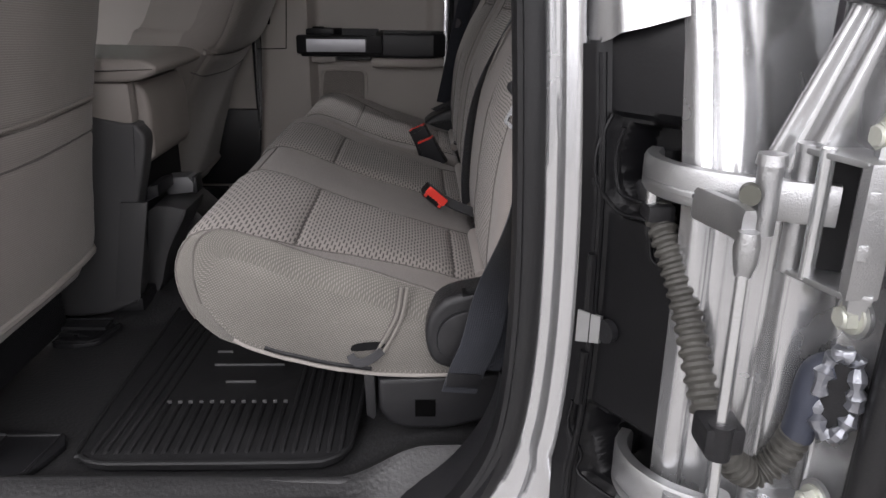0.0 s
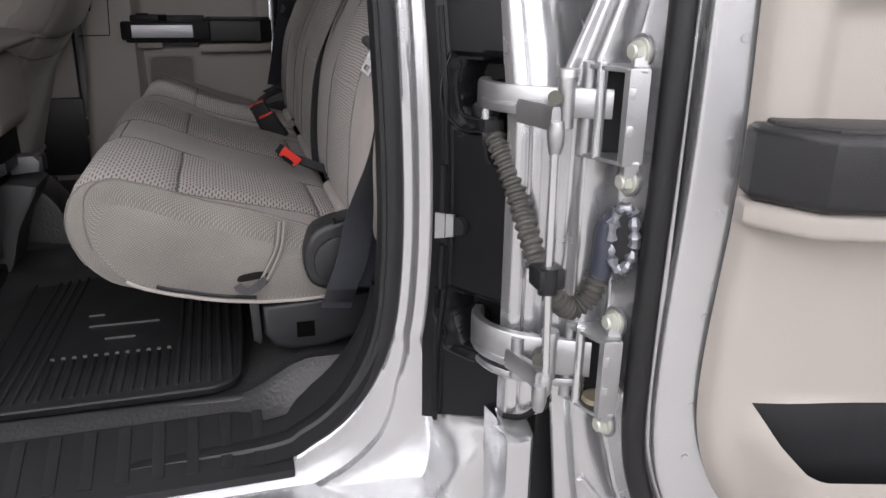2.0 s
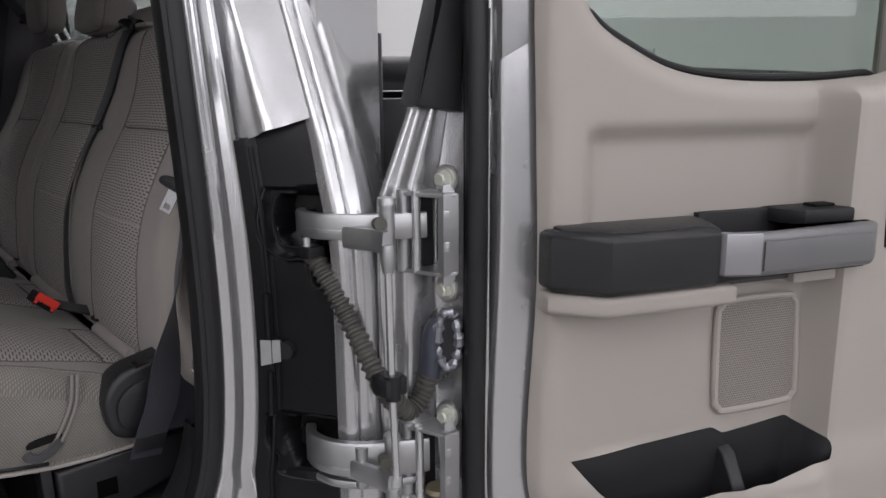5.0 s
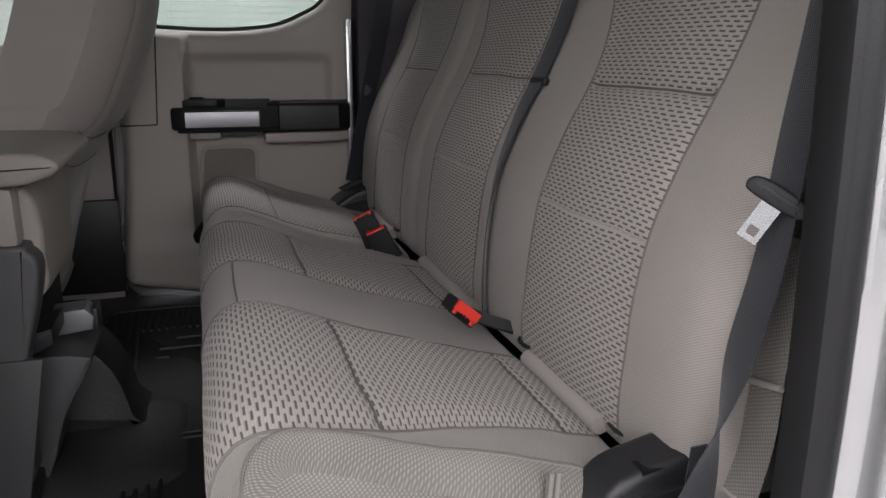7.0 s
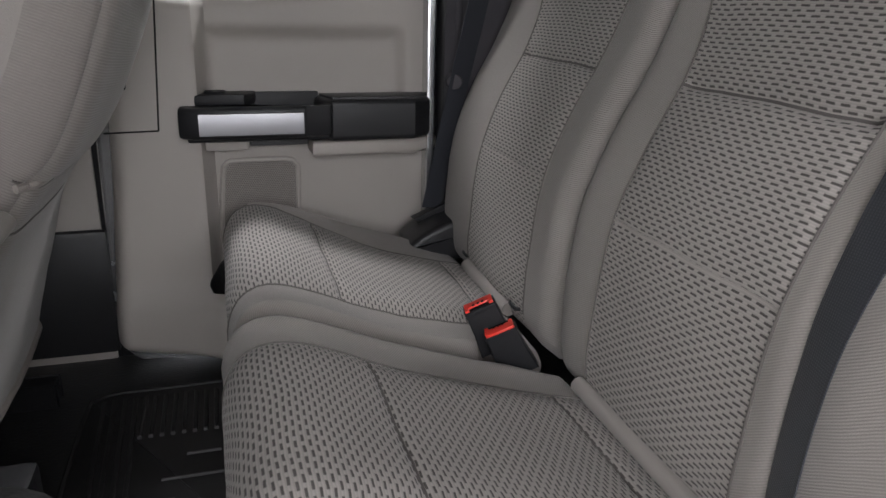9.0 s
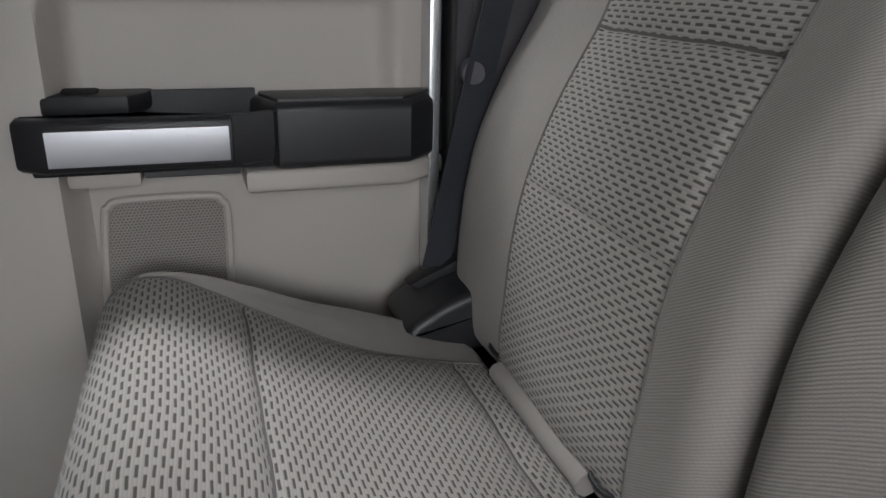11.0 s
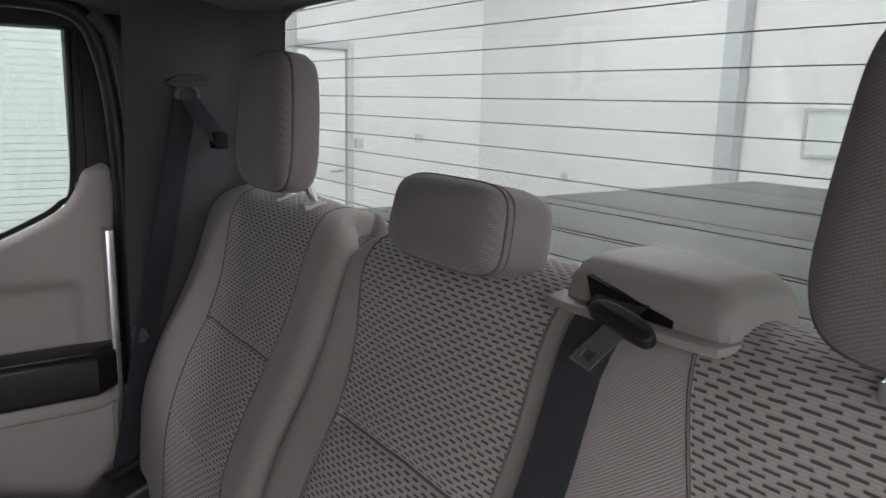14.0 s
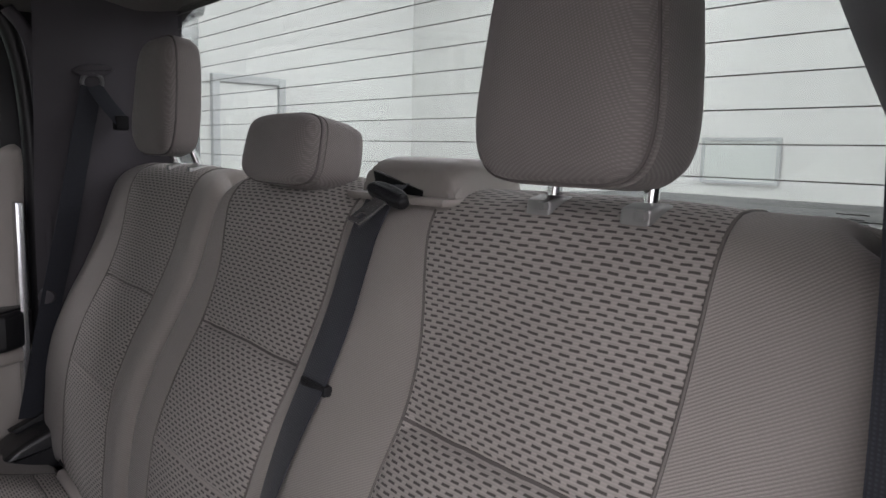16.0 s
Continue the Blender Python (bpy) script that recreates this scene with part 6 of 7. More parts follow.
def hinge(z, lower=False):
    """A cast arm out of the liner, with boss and branch, to a bent steel bracket bolted to the door's end."""
    tall = 0.023 if lower else 0.0155
    path = smooth_line([(0.236, -0.900), (0.226, -0.918), (0.224, -0.940), (0.231, -0.964), (0.248, -0.988), (0.272, -1.006), (0.300, -1.022), (0.330, -1.036)], 5)
    arm = h = br = part("door_hinge", bar(bmesh.new(), path, (z - tall, z + tall), 0.014), cast, near_door, "rough cast silver hinge arm with bracket")
    part("arm_rib", bar(bmesh.new(), [p + np.array([-0.003, -0.005]) for p in path[4:20]], (z - tall + 0.008, z - tall + 0.013), 0.010), cast, arm, "cast rib along the arm")
    part("boss", tube(bmesh.new(), [(0.282, -1.022, z - 0.026), (0.282, -1.022, z + 0.028)], 0.0095, sides=16), cast, arm)
    part("boss_cap", tube(bmesh.new(), [(0.282, -1.022, z + 0.028), (0.282, -1.022, z + 0.036)], [0.0118, 0.0105], sides=16), cast, arm)
    part("branch", bar(bmesh.new(), smooth_line([(0.244, -0.988), (0.250, -1.012), (0.256, -1.034), (0.256, -1.056)], 4), (z - 0.024, z + 0.002), 0.010), cast, arm)
    part("link_ball", tube(bmesh.new(), [(0.256, -1.058, z - 0.046), (0.256, -1.059, z - 0.036), (0.255, -1.060, z - 0.024), (0.255, -1.060, z - 0.012)], [0.0060, 0.0085, 0.0095, 0.0075], sides=12), cast, arm)
    part("bumper", tube(bmesh.new(), [(0.270, -1.020, z + 0.006), (0.262, -1.038, z + 0.008)], 0.0078, sides=14), olive, arm, "dull olive rubber stop")
    top, foot = z + 0.036, z - 0.054
    plate = [(-0.146, -0.080), (-0.140, -0.096), (-0.098, -0.088), (-0.080, -0.054), (-0.086, -0.032), (-0.106, -0.032)]
    part("bracket", prism(bmesh.new(), plate, 2, top, top + 0.005, bevel=0.0015), cast, h, "bent steel bracket", frame_of=NEAR)
    part("bracket_foot", prism(bmesh.new(), plate, 2, foot - 0.005, foot, bevel=0.0015), cast, br, frame_of=NEAR)
    part("bracket_web", prism(bmesh.new(), [(-0.108, -0.036), (-0.084, -0.042), (-0.082, -0.036), (-0.104, -0.028)], 2, foot - 0.005, top + 0.005, bevel=0.003), cast, br, "upright strap", frame_of=NEAR)
    for zz in (z + 0.016, z - 0.022):
        part("stamp", boxed(-0.104, -0.096, -0.0315, -0.0285, zz - 0.006, zz + 0.006, bevel=0.001), cast, br, frame_of=NEAR)
    for du, dw, r in ((-0.137, -0.080, 0.0085), (-0.126, -0.064, 0.0058)):
        part("pin", tube(bmesh.new(), [door_point(du, dw, foot - 0.003), door_point(du, dw, top + 0.007)], r, sides=14), cast if r > 0.008 else rod_metal, br)
    # Black plate stands in for the shade behind the pin.
    part("pin_shadow_plate", boxed(-0.120, -0.100, -0.086, -0.078, foot, top), black, br, "black plate for the shade between pin and strap", frame_of=NEAR)
    for zz in (z + 0.056, z - 0.080):
        bm = bmesh.new()
        disc(bm, (-0.087, -0.058, zz), (-0.87, 0.49, 0), 0.0175, 0.004, 24)
        box(bm, -0.098, -0.082, -0.064, -0.046, min(zz, z), max(zz, z), bevel=0.002)
        part("ear", bm, cast, br, frame_of=NEAR)
        bm = bmesh.new()
        disc(bm, (-0.090, -0.056, zz), (-0.87, 0.49, 0), 0.0135, 0.003, 20)
        disc(bm, (-0.0925, -0.0545, zz), (-0.87, 0.49, 0), 0.0105, 0.009, 6, 0.08)
        disc(bm, (-0.1005, -0.050, zz), (-0.87, 0.49, 0), 0.0080, 0.002, 14, 0.2)
        part("bolt", bm, zinc, br, "pale greenish zinc bolt", frame_of=NEAR)
    if lower:
        link = part("check_link", bar(bmesh.new(), smooth_line([(0.224, -0.936), (0.232, -0.966), (0.256, -0.996), (0.290, -1.016), (0.322, -1.028)], 5), (z - 0.040, z - 0.030), 0.010), cast, h, "thin check link")
        part("spring_end", tube(bmesh.new(), [(0.320, -1.030, z - 0.058 + 0.004 * k) for k in range(10)], [0.0075 if k % 2 else 0.0062 for k in range(10)], sides=12), cast, link)
        part("pivot", tube(bmesh.new(), [(0.252, -0.998, z - 0.034), (0.252, -0.998, z + 0.020)], 0.0085, sides=14), cast, link)
        bm = bmesh.new()
        disc(bm, door_point(-0.104, -0.056, z - 0.048), (0, 0, 1), 0.017, 0.006, 24, 0.1)
        part("washer", bm, rust, link, "worn brass washer")
    else:
        part("mount", boxed(0.222, 0.246, -0.938, -0.908, z - 0.045, z - 0.030, bevel=0.003), black, h)
        bm = bmesh.new()
        disc(bm, (0.228, -0.925, z - 0.030), (0, 0, 1), 0.006, 0.012, 12)
        part("stud", bm, rod_metal, h)
    return h


hinge(1.168)
hinge(0.866, True)
rod = root("door_check_rod", "thin bright steel rod between the two hinges", "rod", (0.262, -1.055, 0.84))
part("rod", tube(bmesh.new(), [(0.255, -1.060, 1.135), (0.257, -1.059, 1.0), (0.264, -1.056, 0.845)], 0.0046, sides=12), rod_metal, rod)
part("rod_head", tube(bmesh.new(), smooth_line([(0.264, -1.056, 0.866), (0.263, -1.054, 0.850), (0.261, -1.052, 0.836)], 4), [0.006, 0.007, 0.0085, 0.009, 0.010, 0.010, 0.010, 0.009, 0.008], sides=12), cast, rod)
cable = root("door_cable", "corrugated black wiring hose looping into the door", "cable", (0.25, -0.95, 0.95))
line = smooth_line([(0.236, -0.912, 1.135), (0.239, -0.938, 1.110), (0.247, -0.958, 1.080), (0.254, -0.978, 1.046), (0.257, -1.006, 1.012), (0.264, -1.030, 0.974), (0.284, -1.036, 0.944), (0.304, -1.034, 0.934), (0.322, -1.036, 0.950), (0.330, -1.040, 0.978)], 16)
part("hose", tube(bmesh.new(), line, 0.0122, sides=16, ribs=0.13), hose, cable, "dusty corrugated hose")
part("hose_neck", tube(bmesh.new(), [(0.232, -0.900, 1.152), (0.236, -0.913, 1.133)], 0.014, sides=14), black, cable)
part("boot", tube(bmesh.new(), smooth_line([(0.330, -1.040, 0.974), (0.332, -1.042, 0.998), (0.333, -1.042, 1.020), (0.337, -1.044, 1.036), (0.346, -1.050, 1.042)], 6), 0.0132, sides=16), navy, cable, "smooth navy rubber boot")
hub = Vector((0.346, -1.058, 1.024))
mouth_side, mouth_out = Vector((0.75, -0.66, 0)), Vector((-0.66, -0.75, 0))
pts = [hub + mouth_side * 0.013 * math.cos(a) + Vector((0, 0, 0.036 * math.sin(a))) + mouth_out * (0.004 + 0.003 * math.sin(a * 5)) for a in np.linspace(0, 2 * math.pi, 40, endpoint=False)]
part("grommet", tube(bmesh.new(), pts, [0.0062 + 0.0022 * math.sin(k * 2.3) for k in range(40)], sides=8, closed=True), foil, cable, "crinkled grommet in the door")
bm = bmesh.new()
disc(bm, (0, 0, 0), (0, 0, 1), 0.016, 0.006, 24)
bmesh.ops.scale(bm, vec=(1, 2.4, 1), verts=bm.verts)
part("grommet_plate", bm, black, cable, frame_of=Matrix.Translation(hub) @ Matrix(((mouth_side.x, 0, mouth_out.x, 0), (mouth_side.y, 0, mouth_out.y, 0), (0, 1, 0, 0), (0, 0, 0, 1))))
clip = part("cable_clip", boxed(0.244, 0.276, -1.066, -1.034, 0.972, 0.996, bevel=0.004), black, cable, "black clip round rod and hose")
part("band", tube(bmesh.new(), [(0.258, -1.059, 0.968), (0.258, -1.059, 0.998)], 0.0102, sides=14), black, clip)

# ---- belts and buckles ----
BASE = Vector((0, 0, 0))
middle_belt = root("middle_seat_belt", "dark webbing belt over the bench with metal tongue", "seat belt", (0.2, -0.22, 0.95), group="seat belts")
pts, side = [], []
for s in np.linspace(B_TOP - 0.012, 0.05, 40):
    k = (B_TOP - 0.012 - s) / (B_TOP - 0.06)
    y = -0.200 - 0.012 * k
    p, t = on_line(B_RUN, s)
    n = np.array([-t[1], t[0]])
    pts.append(Vector((p[0] + n[0] * 0.007, y, p[1] + n[1] * 0.007)))
    side.append((0.42 * smoothstep(0.30, 0.75, k), 1, 0))
part("webbing", strap(pts, 0.047, 0.002, side), webbing, middle_belt, "dark blue-black webbing")
part("webbing_lead", strap(smooth_line([(0.262, -0.222, 1.458), (0.246, -0.216, 1.452), (0.232, -0.208, 1.432), (0.218, -0.202, 1.400)], 5), 0.047, 0.002, (0, 1, 0)), webbing, middle_belt)


def tongue(owner, at, turn_m, scale=1.0):
    """A black moulded tongue head with a chromed blade that has a slot."""
    M = Matrix.Translation(at) @ turn_m @ Matrix.Scale(scale, 4)
    outline = smooth_line([(-0.036, -0.006), (-0.034, 0.005), (-0.018, 0.011), (0.018, 0.011), (0.034, 0.005), (0.036, -0.006), (0.024, -0.011), (-0.024, -0.011)], 4, closed=True)
    head = part("tongue_head", prism(bmesh.new(), [(a, b) for a, b in outline], 2, -0.007, 0.007, bevel=0.004, seg=3), black, owner, "black moulded belt tongue", frame_of=M)
    part("head_slot", boxed(-0.026, 0.026, -0.001, 0.004, 0.0066, 0.0082, bevel=0.0006), charcoal, head, frame_of=M)
    bm = bmesh.new()
    for a in ((-0.0118, -0.0060, -0.058, -0.008), (0.0060, 0.0118, -0.058, -0.008), (-0.0060, 0.0060, -0.040, -0.008), (-0.0060, 0.0060, -0.058, -0.051)):
        box(bm, a[0], a[1], a[2], a[3], -0.0014, 0.0014)
    part("blade", bm, blade_steel, head, "bright steel blade", smooth=False, frame_of=M)
    return head


def aim(forward, up):
    """Turns local -y to forward and local z to up."""
    f = -Vector(forward).normalized()
    u = Vector(up)
    u = (u - f * u.dot(f)).normalized()
    r = f.cross(u)
    return Matrix(((r.x, f.x, u.x, 0), (r.y, f.y, u.y, 0), (r.z, f.z, u.z, 0), (0, 0, 0, 1)))


tongue(middle_belt, (0.226, -0.236, 1.444), aim((-0.62, 0.07, -0.42), (-0.30, -0.22, 0.92)), 0.80)
part("stop_button", boxed(0.156, 0.166, -0.232, -0.184, 1.248, 1.259, bevel=0.003), black, middle_belt, "black plastic belt loop")
BASE = Vector((-0.013, -0.020, 0.016))
cover = root("belt_retractor_cover", "taupe plastic housing of the middle belt", "belt housing", (0.33, -0.17, 1.43))
shape = [(0.258, 1.405), (0.261, 1.444), (0.270, 1.458), (0.288, 1.465), (0.352, 1.464), (0.362, 1.405)]
bm = bmesh.new()
rows = []
for y, k in ((-0.134, 0.0), (-0.136, 0.82), (-0.143, 0.97), (-0.156, 1.0), (-0.255, 1.0), (-0.272, 0.94), (-0.285, 0.70), (-0.291, 0.0)):
    rows.append([bm.verts.new((x, y, 1.405 + (z - 1.405) * k)) for x, z in shape])
for a, b in zip(rows, rows[1:]):
    for j in range(len(shape) - 1):
        bm.faces.new((a[j], a[j + 1], b[j + 1], b[j]))
bmesh.ops.bevel(bm, geom=[e for e in bm.edges if not e.is_boundary], offset=0.004, segments=2, affect="EDGES")
part("housing", bm, housing_grey, cover)
part("slot", prism(bmesh.new(), [(-0.160, 1.450), (-0.166, 1.432), (-0.244, 1.426), (-0.244, 1.433)], 0, 0.2580, 0.268, bevel=0.001), black_deep, cover, "dark belt slot")
part("base_flange", prism(bmesh.new(), smooth_line([(0.246, -0.28), (0.243, -0.20), (0.246, -0.135), (0.262, -0.122), (0.355, -0.122), (0.355, -0.290), (0.262, -0.290)], 3, closed=True), 2, 1.420, 1.4275, bevel=0.003), housing_grey, cover, "flat base flange")
BASE = Vector((0, 0, 0))

near_belt = root("near_seat_belt", "dark webbing belt beside the door opening, unfastened", "seat belt", (0.1, -0.7, 0.8), group="seat belts")
path = smooth_line([(0.194, -0.704, 1.62), (0.164, -0.725, 1.45), (0.138, -0.737, 1.32), (0.123, -0.740, 1.23), (0.115, -0.739, 1.14), (0.101, -0.735, 1.06), (0.084, -0.732, 0.97), (0.070, -0.728, 0.89), (0.055, -0.722, 0.845), (0.045, -0.712, 0.805)], 7)
turns = [(math.cos(a), math.sin(a), 0.05) for a in (radians(6 + 69 * smoothstep(0.90, 1.07, p[2])) for p in path)]
part("webbing", strap(path, 0.047, 0.002, turns), webbing, near_belt, "dark blue-black webbing")
part("stitching", strap([Vector(path[-6]) + Vector((0, -0.003, 0.006)), Vector(path[-5]) + Vector((0, -0.003, 0)), Vector(path[-4]) + Vector((0, -0.003, -0.002))], 0.044, 0.002, (1, 0.1, 0.1)), charcoal, near_belt, "stitched belt end")
part("fold", strap([(0.108, -0.705, 0.96), (0.106, -0.702, 0.89), (0.100, -0.700, 0.830)], 0.045, 0.002, (1, 0.05, 0)), webbing, near_belt)
tongue(near_belt, (0.107, -0.748, 1.190), aim((-0.36, 0.30, -0.85), (-0.62, -0.60, 0.10)), 0.68)

far_belt = root("far_seat_belt", "dark webbing belt on the far pillar", "seat belt", (0.1, 0.7, 0.95), group="seat belts")
part("webbing", strap(smooth_line([(0.192, 0.684, 1.590), (0.170, 0.690, 1.48), (0.142, 0.696, 1.33), (0.116, 0.700, 1.21), (0.094, 0.704, 1.10), (0.066, 0.706, 0.965)], 6), 0.047, 0.002, (0.9, 0.4, 0.1)), webbing, far_belt, "dark blue-grey webbing")
part("return_webbing", strap(smooth_line([(0.196, 0.680, 1.592), (0.212, 0.664, 1.562), (0.234, 0.646, 1.528)], 5), 0.030, 0.002, (0.5, 0.4, 0.7)), webbing, far_belt)
part("ring", tube(bmesh.new(), [(0.193 + 0.018 * math.cos(a), 0.682 - 0.006 * math.sin(a), 1.600 + 0.016 * math.sin(a)) for a in np.linspace(0, 2 * math.pi, 16, endpoint=False)], 0.0042, sides=8, closed=True), satin_dark, far_belt, "steel guide ring")
part("ring_mount", prism(bmesh.new(), smooth_line([(0.157, 1.618), (0.177, 1.630), (0.212, 1.632), (0.232, 1.624), (0.207, 1.612), (0.177, 1.610)], 3, closed=True), 1, 0.672, 0.712, bevel=0.005), dark_trim, far_belt)
part("belt_slot", boxed(0.222, 0.246, 0.640, 0.670, 1.512, 1.540, bevel=0.005), black_deep, far_belt)
bm = bmesh.new()
disc(bm, (0.106, 0.708, 1.197), (-0.3, -1, 0), 0.016, 0.016, 16, 0.2)
part("stop_knob", bm, dark_trim, far_belt)


def buckle(at, forward, up, name_label, lying=False):
    """A belt buckle whose whole end is a red button with a dark mouth along one side; at is the middle of that end."""
    at, deep = Vector(at), 0.030 if lying else 0.066
    b = root("seat_belt_buckle", name_label, "belt buckle", at, group="belt buckles")
    M = Matrix.Translation(at) @ aim(forward, up)
    body = part("housing", prism(bmesh.new(), [(-0.0205, 0.003), (-0.0215, 0.5 * deep), (-0.0205 - 0.075 * deep, deep), (0.0205 + 0.075 * deep, deep), (0.0215, 0.5 * deep), (0.0205, 0.003)], 2, -0.0105, 0.0105, bevel=0.0035, seg=3), black, b, "black buckle housing", frame_of=M)
    part("rim", prism(bmesh.new(), [(-0.0205, -0.001), (-0.0208, 0.006), (0.0208, 0.006), (0.0205, -0.001)], 2, -0.0120, 0.0108, bevel=0.0015), black, body, frame_of=M)
    part("button", prism(bmesh.new(), [(-0.0185, -0.0045), (-0.0185, 0.006), (0.0185, 0.006), (0.0185, -0.0045)], 2, -0.0040, 0.0100, bevel=0.0022, seg=3), red, body, "bright red release button", frame_of=M)
    for x in (-0.0158, 0.0158):
        part("button_corner", boxed(x - 0.0027, x + 0.0027, -0.0042, 0.004, -0.0095, -0.0030, bevel=0.0012), red, body, frame_of=M)
    part("mouth", boxed(-0.0130, 0.0130, -0.0022, 0.004, -0.0100, -0.0042), black_deep, body, "dark belt mouth", frame_of=M)
    for x in (-0.006, 0.0, 0.006):
        part("mark", boxed(x - 0.0016, x + 0.0016, -0.0052, -0.0040, -0.0036, -0.0008), black_deep, body, frame_of=M)
    if lying:
        part("button_face", prism(bmesh.new(), [(-0.0205, -0.0055), (-0.0205, -0.0015), (0.0205, -0.0015), (0.0205, -0.0055)], 2, -0.0030, 0.0112, bevel=0.0016), red, body, "bright red release button", frame_of=M)
        part("stalk", strap(smooth_line([at + Vector((0.010, 0.016, -0.006)), at + Vector((0.040, 0.006, -0.018)), at + Vector((0.065, -0.002, -0.026)), at + Vector((0.085, -0.004, -0.036))], 5), 0.017, 0.008, (0.3, 0.5, 0.8)), black, body, "black stalk lying towards the fold")
    else:
        part("stalk", prism(bmesh.new(), [(-0.014, 0.060), (-0.011, 0.105), (0.011, 0.105), (0.014, 0.060)], 2, -0.006, 0.006, bevel=0.002), black, body, frame_of=M)
    return b


buckle((0.021, -0.298, 0.950), (0.06, -0.93, 0.02), (0.643, -0.10, 0.745), "black belt buckle with red button on the bench", True)
buckle((-0.011, 0.213, 0.978), (-0.43, 0.05, 0.88), (0.20, 0.96, 0.06), "black belt buckle with red button between the cushions")
buckle((0.009, 0.190, 0.953), (-0.43, 0.03, 0.88), (-0.25, -0.96, -0.05), "black belt buckle with red button between the cushions")

# ---- front seats and console ----
hem_cloth = material("hem_cloth", (0.22, 0.202, 0.188), 0.9, grain=0.8, grain_scale=300, stain=0.15, stain_scale=40)


def front_seat(name_label, y0, y1, prof, seam_z, hem):
    """The back of a front seat: a curved shell with a map pocket, and the cushion's rear end."""
    r = root("front_seat", name_label, "car seat", (prof[0][0] - 0.1, (y0 + y1) / 2, 0.72), group="front seats")
    line = smooth_line(prof, 8)
    run = run_of(line)
    end = float(run[0][-1])

    def place(s, y):
        q, t = on_line(run, s)
        n = np.array([t[1], -t[0]])
        edge = min(y - y0, y1 - y)
        rr = 0.07
        h = 0.0 if edge > rr else -rr * (1 - math.sqrt(max(0.0, 1 - ((rr - edge) / rr) ** 2)))
        taper = 0.03 * smoothstep(1.25, 1.5, q[1])
        h += 0.012 * math.sin(math.pi * min(1, max(0, (y - y0) / (y1 - y0)))) + groove(q[1] - seam_z - 0.02 * abs(y - (y0 + y1) / 2), 0.007, 0.006) + groove(q[1] - seam_z + 0.048, 0.003, 0.004)
        for e in (y0 + 0.035, y1 - 0.035):
            h += groove(y - e, 0.004, 0.004)
        c = (y0 + y1) / 2
        return (q[0] + n[0] * h + wrinkle(s, y, 0.002, 0.6), c + (y - c) * (1 - taper), q[1] + n[1] * h)
    ss = np.linspace(0, end, 90)
    ys = sorted(set(values(y0, y1, 0.02, (y0 + 0.035, y1 - 0.035))) | {y0 + o for o in (0.001, 0.004, 0.012)} | {y1 - o for o in (0.001, 0.004, 0.012)})
    back = part("backrest", sheet(place, ss, ys), seat_back_cloth, r, "fine ribbed taupe seat back")
    rim = [place(s, y) for s, y in [(0.4 * 0, y) for y in ys]]
    part("hem", tube(bmesh.new(), rim, 0.007, sides=8), hem_cloth if hem else vinyl, back, "pale hem along the seat's lower edge")
    part("pocket_edge", tube(bmesh.new(), [(place(s_where(run, 1, seam_z), y)[0] + 0.004, y, seam_z + 0.02 * abs(y - (y0 + y1) / 2) + 0.006) for y in ys[4:-4]], 0.005, sides=8), vinyl, back, "map pocket edge")
    for dz in (-0.002, -0.050):
        part("seam", tube(bmesh.new(), [Vector(place(s_where(run, 1, seam_z + dz + 0.02 * abs(y - (y0 + y1) / 2)), y)) + Vector((0.001, 0, 0)) for y in ys[4:-4]], 0.0016, sides=5), thread_dark, back, "dark sewn seam")
    front = [(place(s, y0), place(s, y1)) for s in ss]
    bm = bmesh.new()
    rows = []
    for a, b in front[4:]:
        rows.append([bm.verts.new(v) for v in (a, (a[0] - 0.06, y0 + 0.012, a[2]), (a[0] - 0.13, y0 + 0.05, a[2]), (b[0] - 0.13, y1 - 0.05, b[2]), (b[0] - 0.06, y1 - 0.012, b[2]), b)])
    for p, q in zip(rows, rows[1:]):
        for j in range(5):
            bm.faces.new((p[j], p[j + 1], q[j + 1], q[j]))
    bm.faces.new(rows[-1])
    bm.faces.new(rows[0])
    part("backrest_front", bm, vinyl, back)
    x0, z0 = prof[0]
    part("cushion", boxed(x0 - 0.55, x0 - 0.02, y0 + 0.03, y1 - 0.03, z0 - 0.06, z0 + 0.06, bevel=0.04, seg=4), twill, r)
    part("seat_base", boxed(x0 - 0.50, x0 - 0.06, y0 + 0.06, y1 - 0.06, z0 - 0.15, z0 - 0.05, bevel=0.01), black, r)
    for y in (y0 + 0.07, y1 - 0.09):
        part("seat_rail", boxed(x0 - 0.5, x0 + 0.02, y, y + 0.04, 0.70, z0 - 0.14, bevel=0.004), black, r)
    return r


driver = front_seat("taupe driver's seat seen from behind, with map pocket", -0.755, -0.215, [(-0.602, 0.842), (-0.592, 0.88), (-0.578, 1.0), (-0.562, 1.11), (-0.532, 1.25), (-0.505, 1.38), (-0.495, 1.48), (-0.515, 1.56), (-0.56, 1.585)], 1.108, True)
part("care_tag", boxed(-0.592, -0.589, -0.486, -0.455, 0.832, 0.858), pink, driver, "small faded red tag")
passenger = front_seat("taupe passenger seat seen from behind, with map pocket", 0.215, 0.755, [(-0.625, 0.80), (-0.605, 0.87), (-0.575, 0.97), (-0.548, 1.05), (-0.505, 1.12), (-0.450, 1.19), (-0.390, 1.34), (-0.372, 1.46), (-0.39, 1.55), (-0.45, 1.585)], 1.135, False)
part("floor_track_cover", boxed(-0.66, -0.55, 0.26, 0.32, 0.69, 0.78, bevel=0.012), black, passenger)

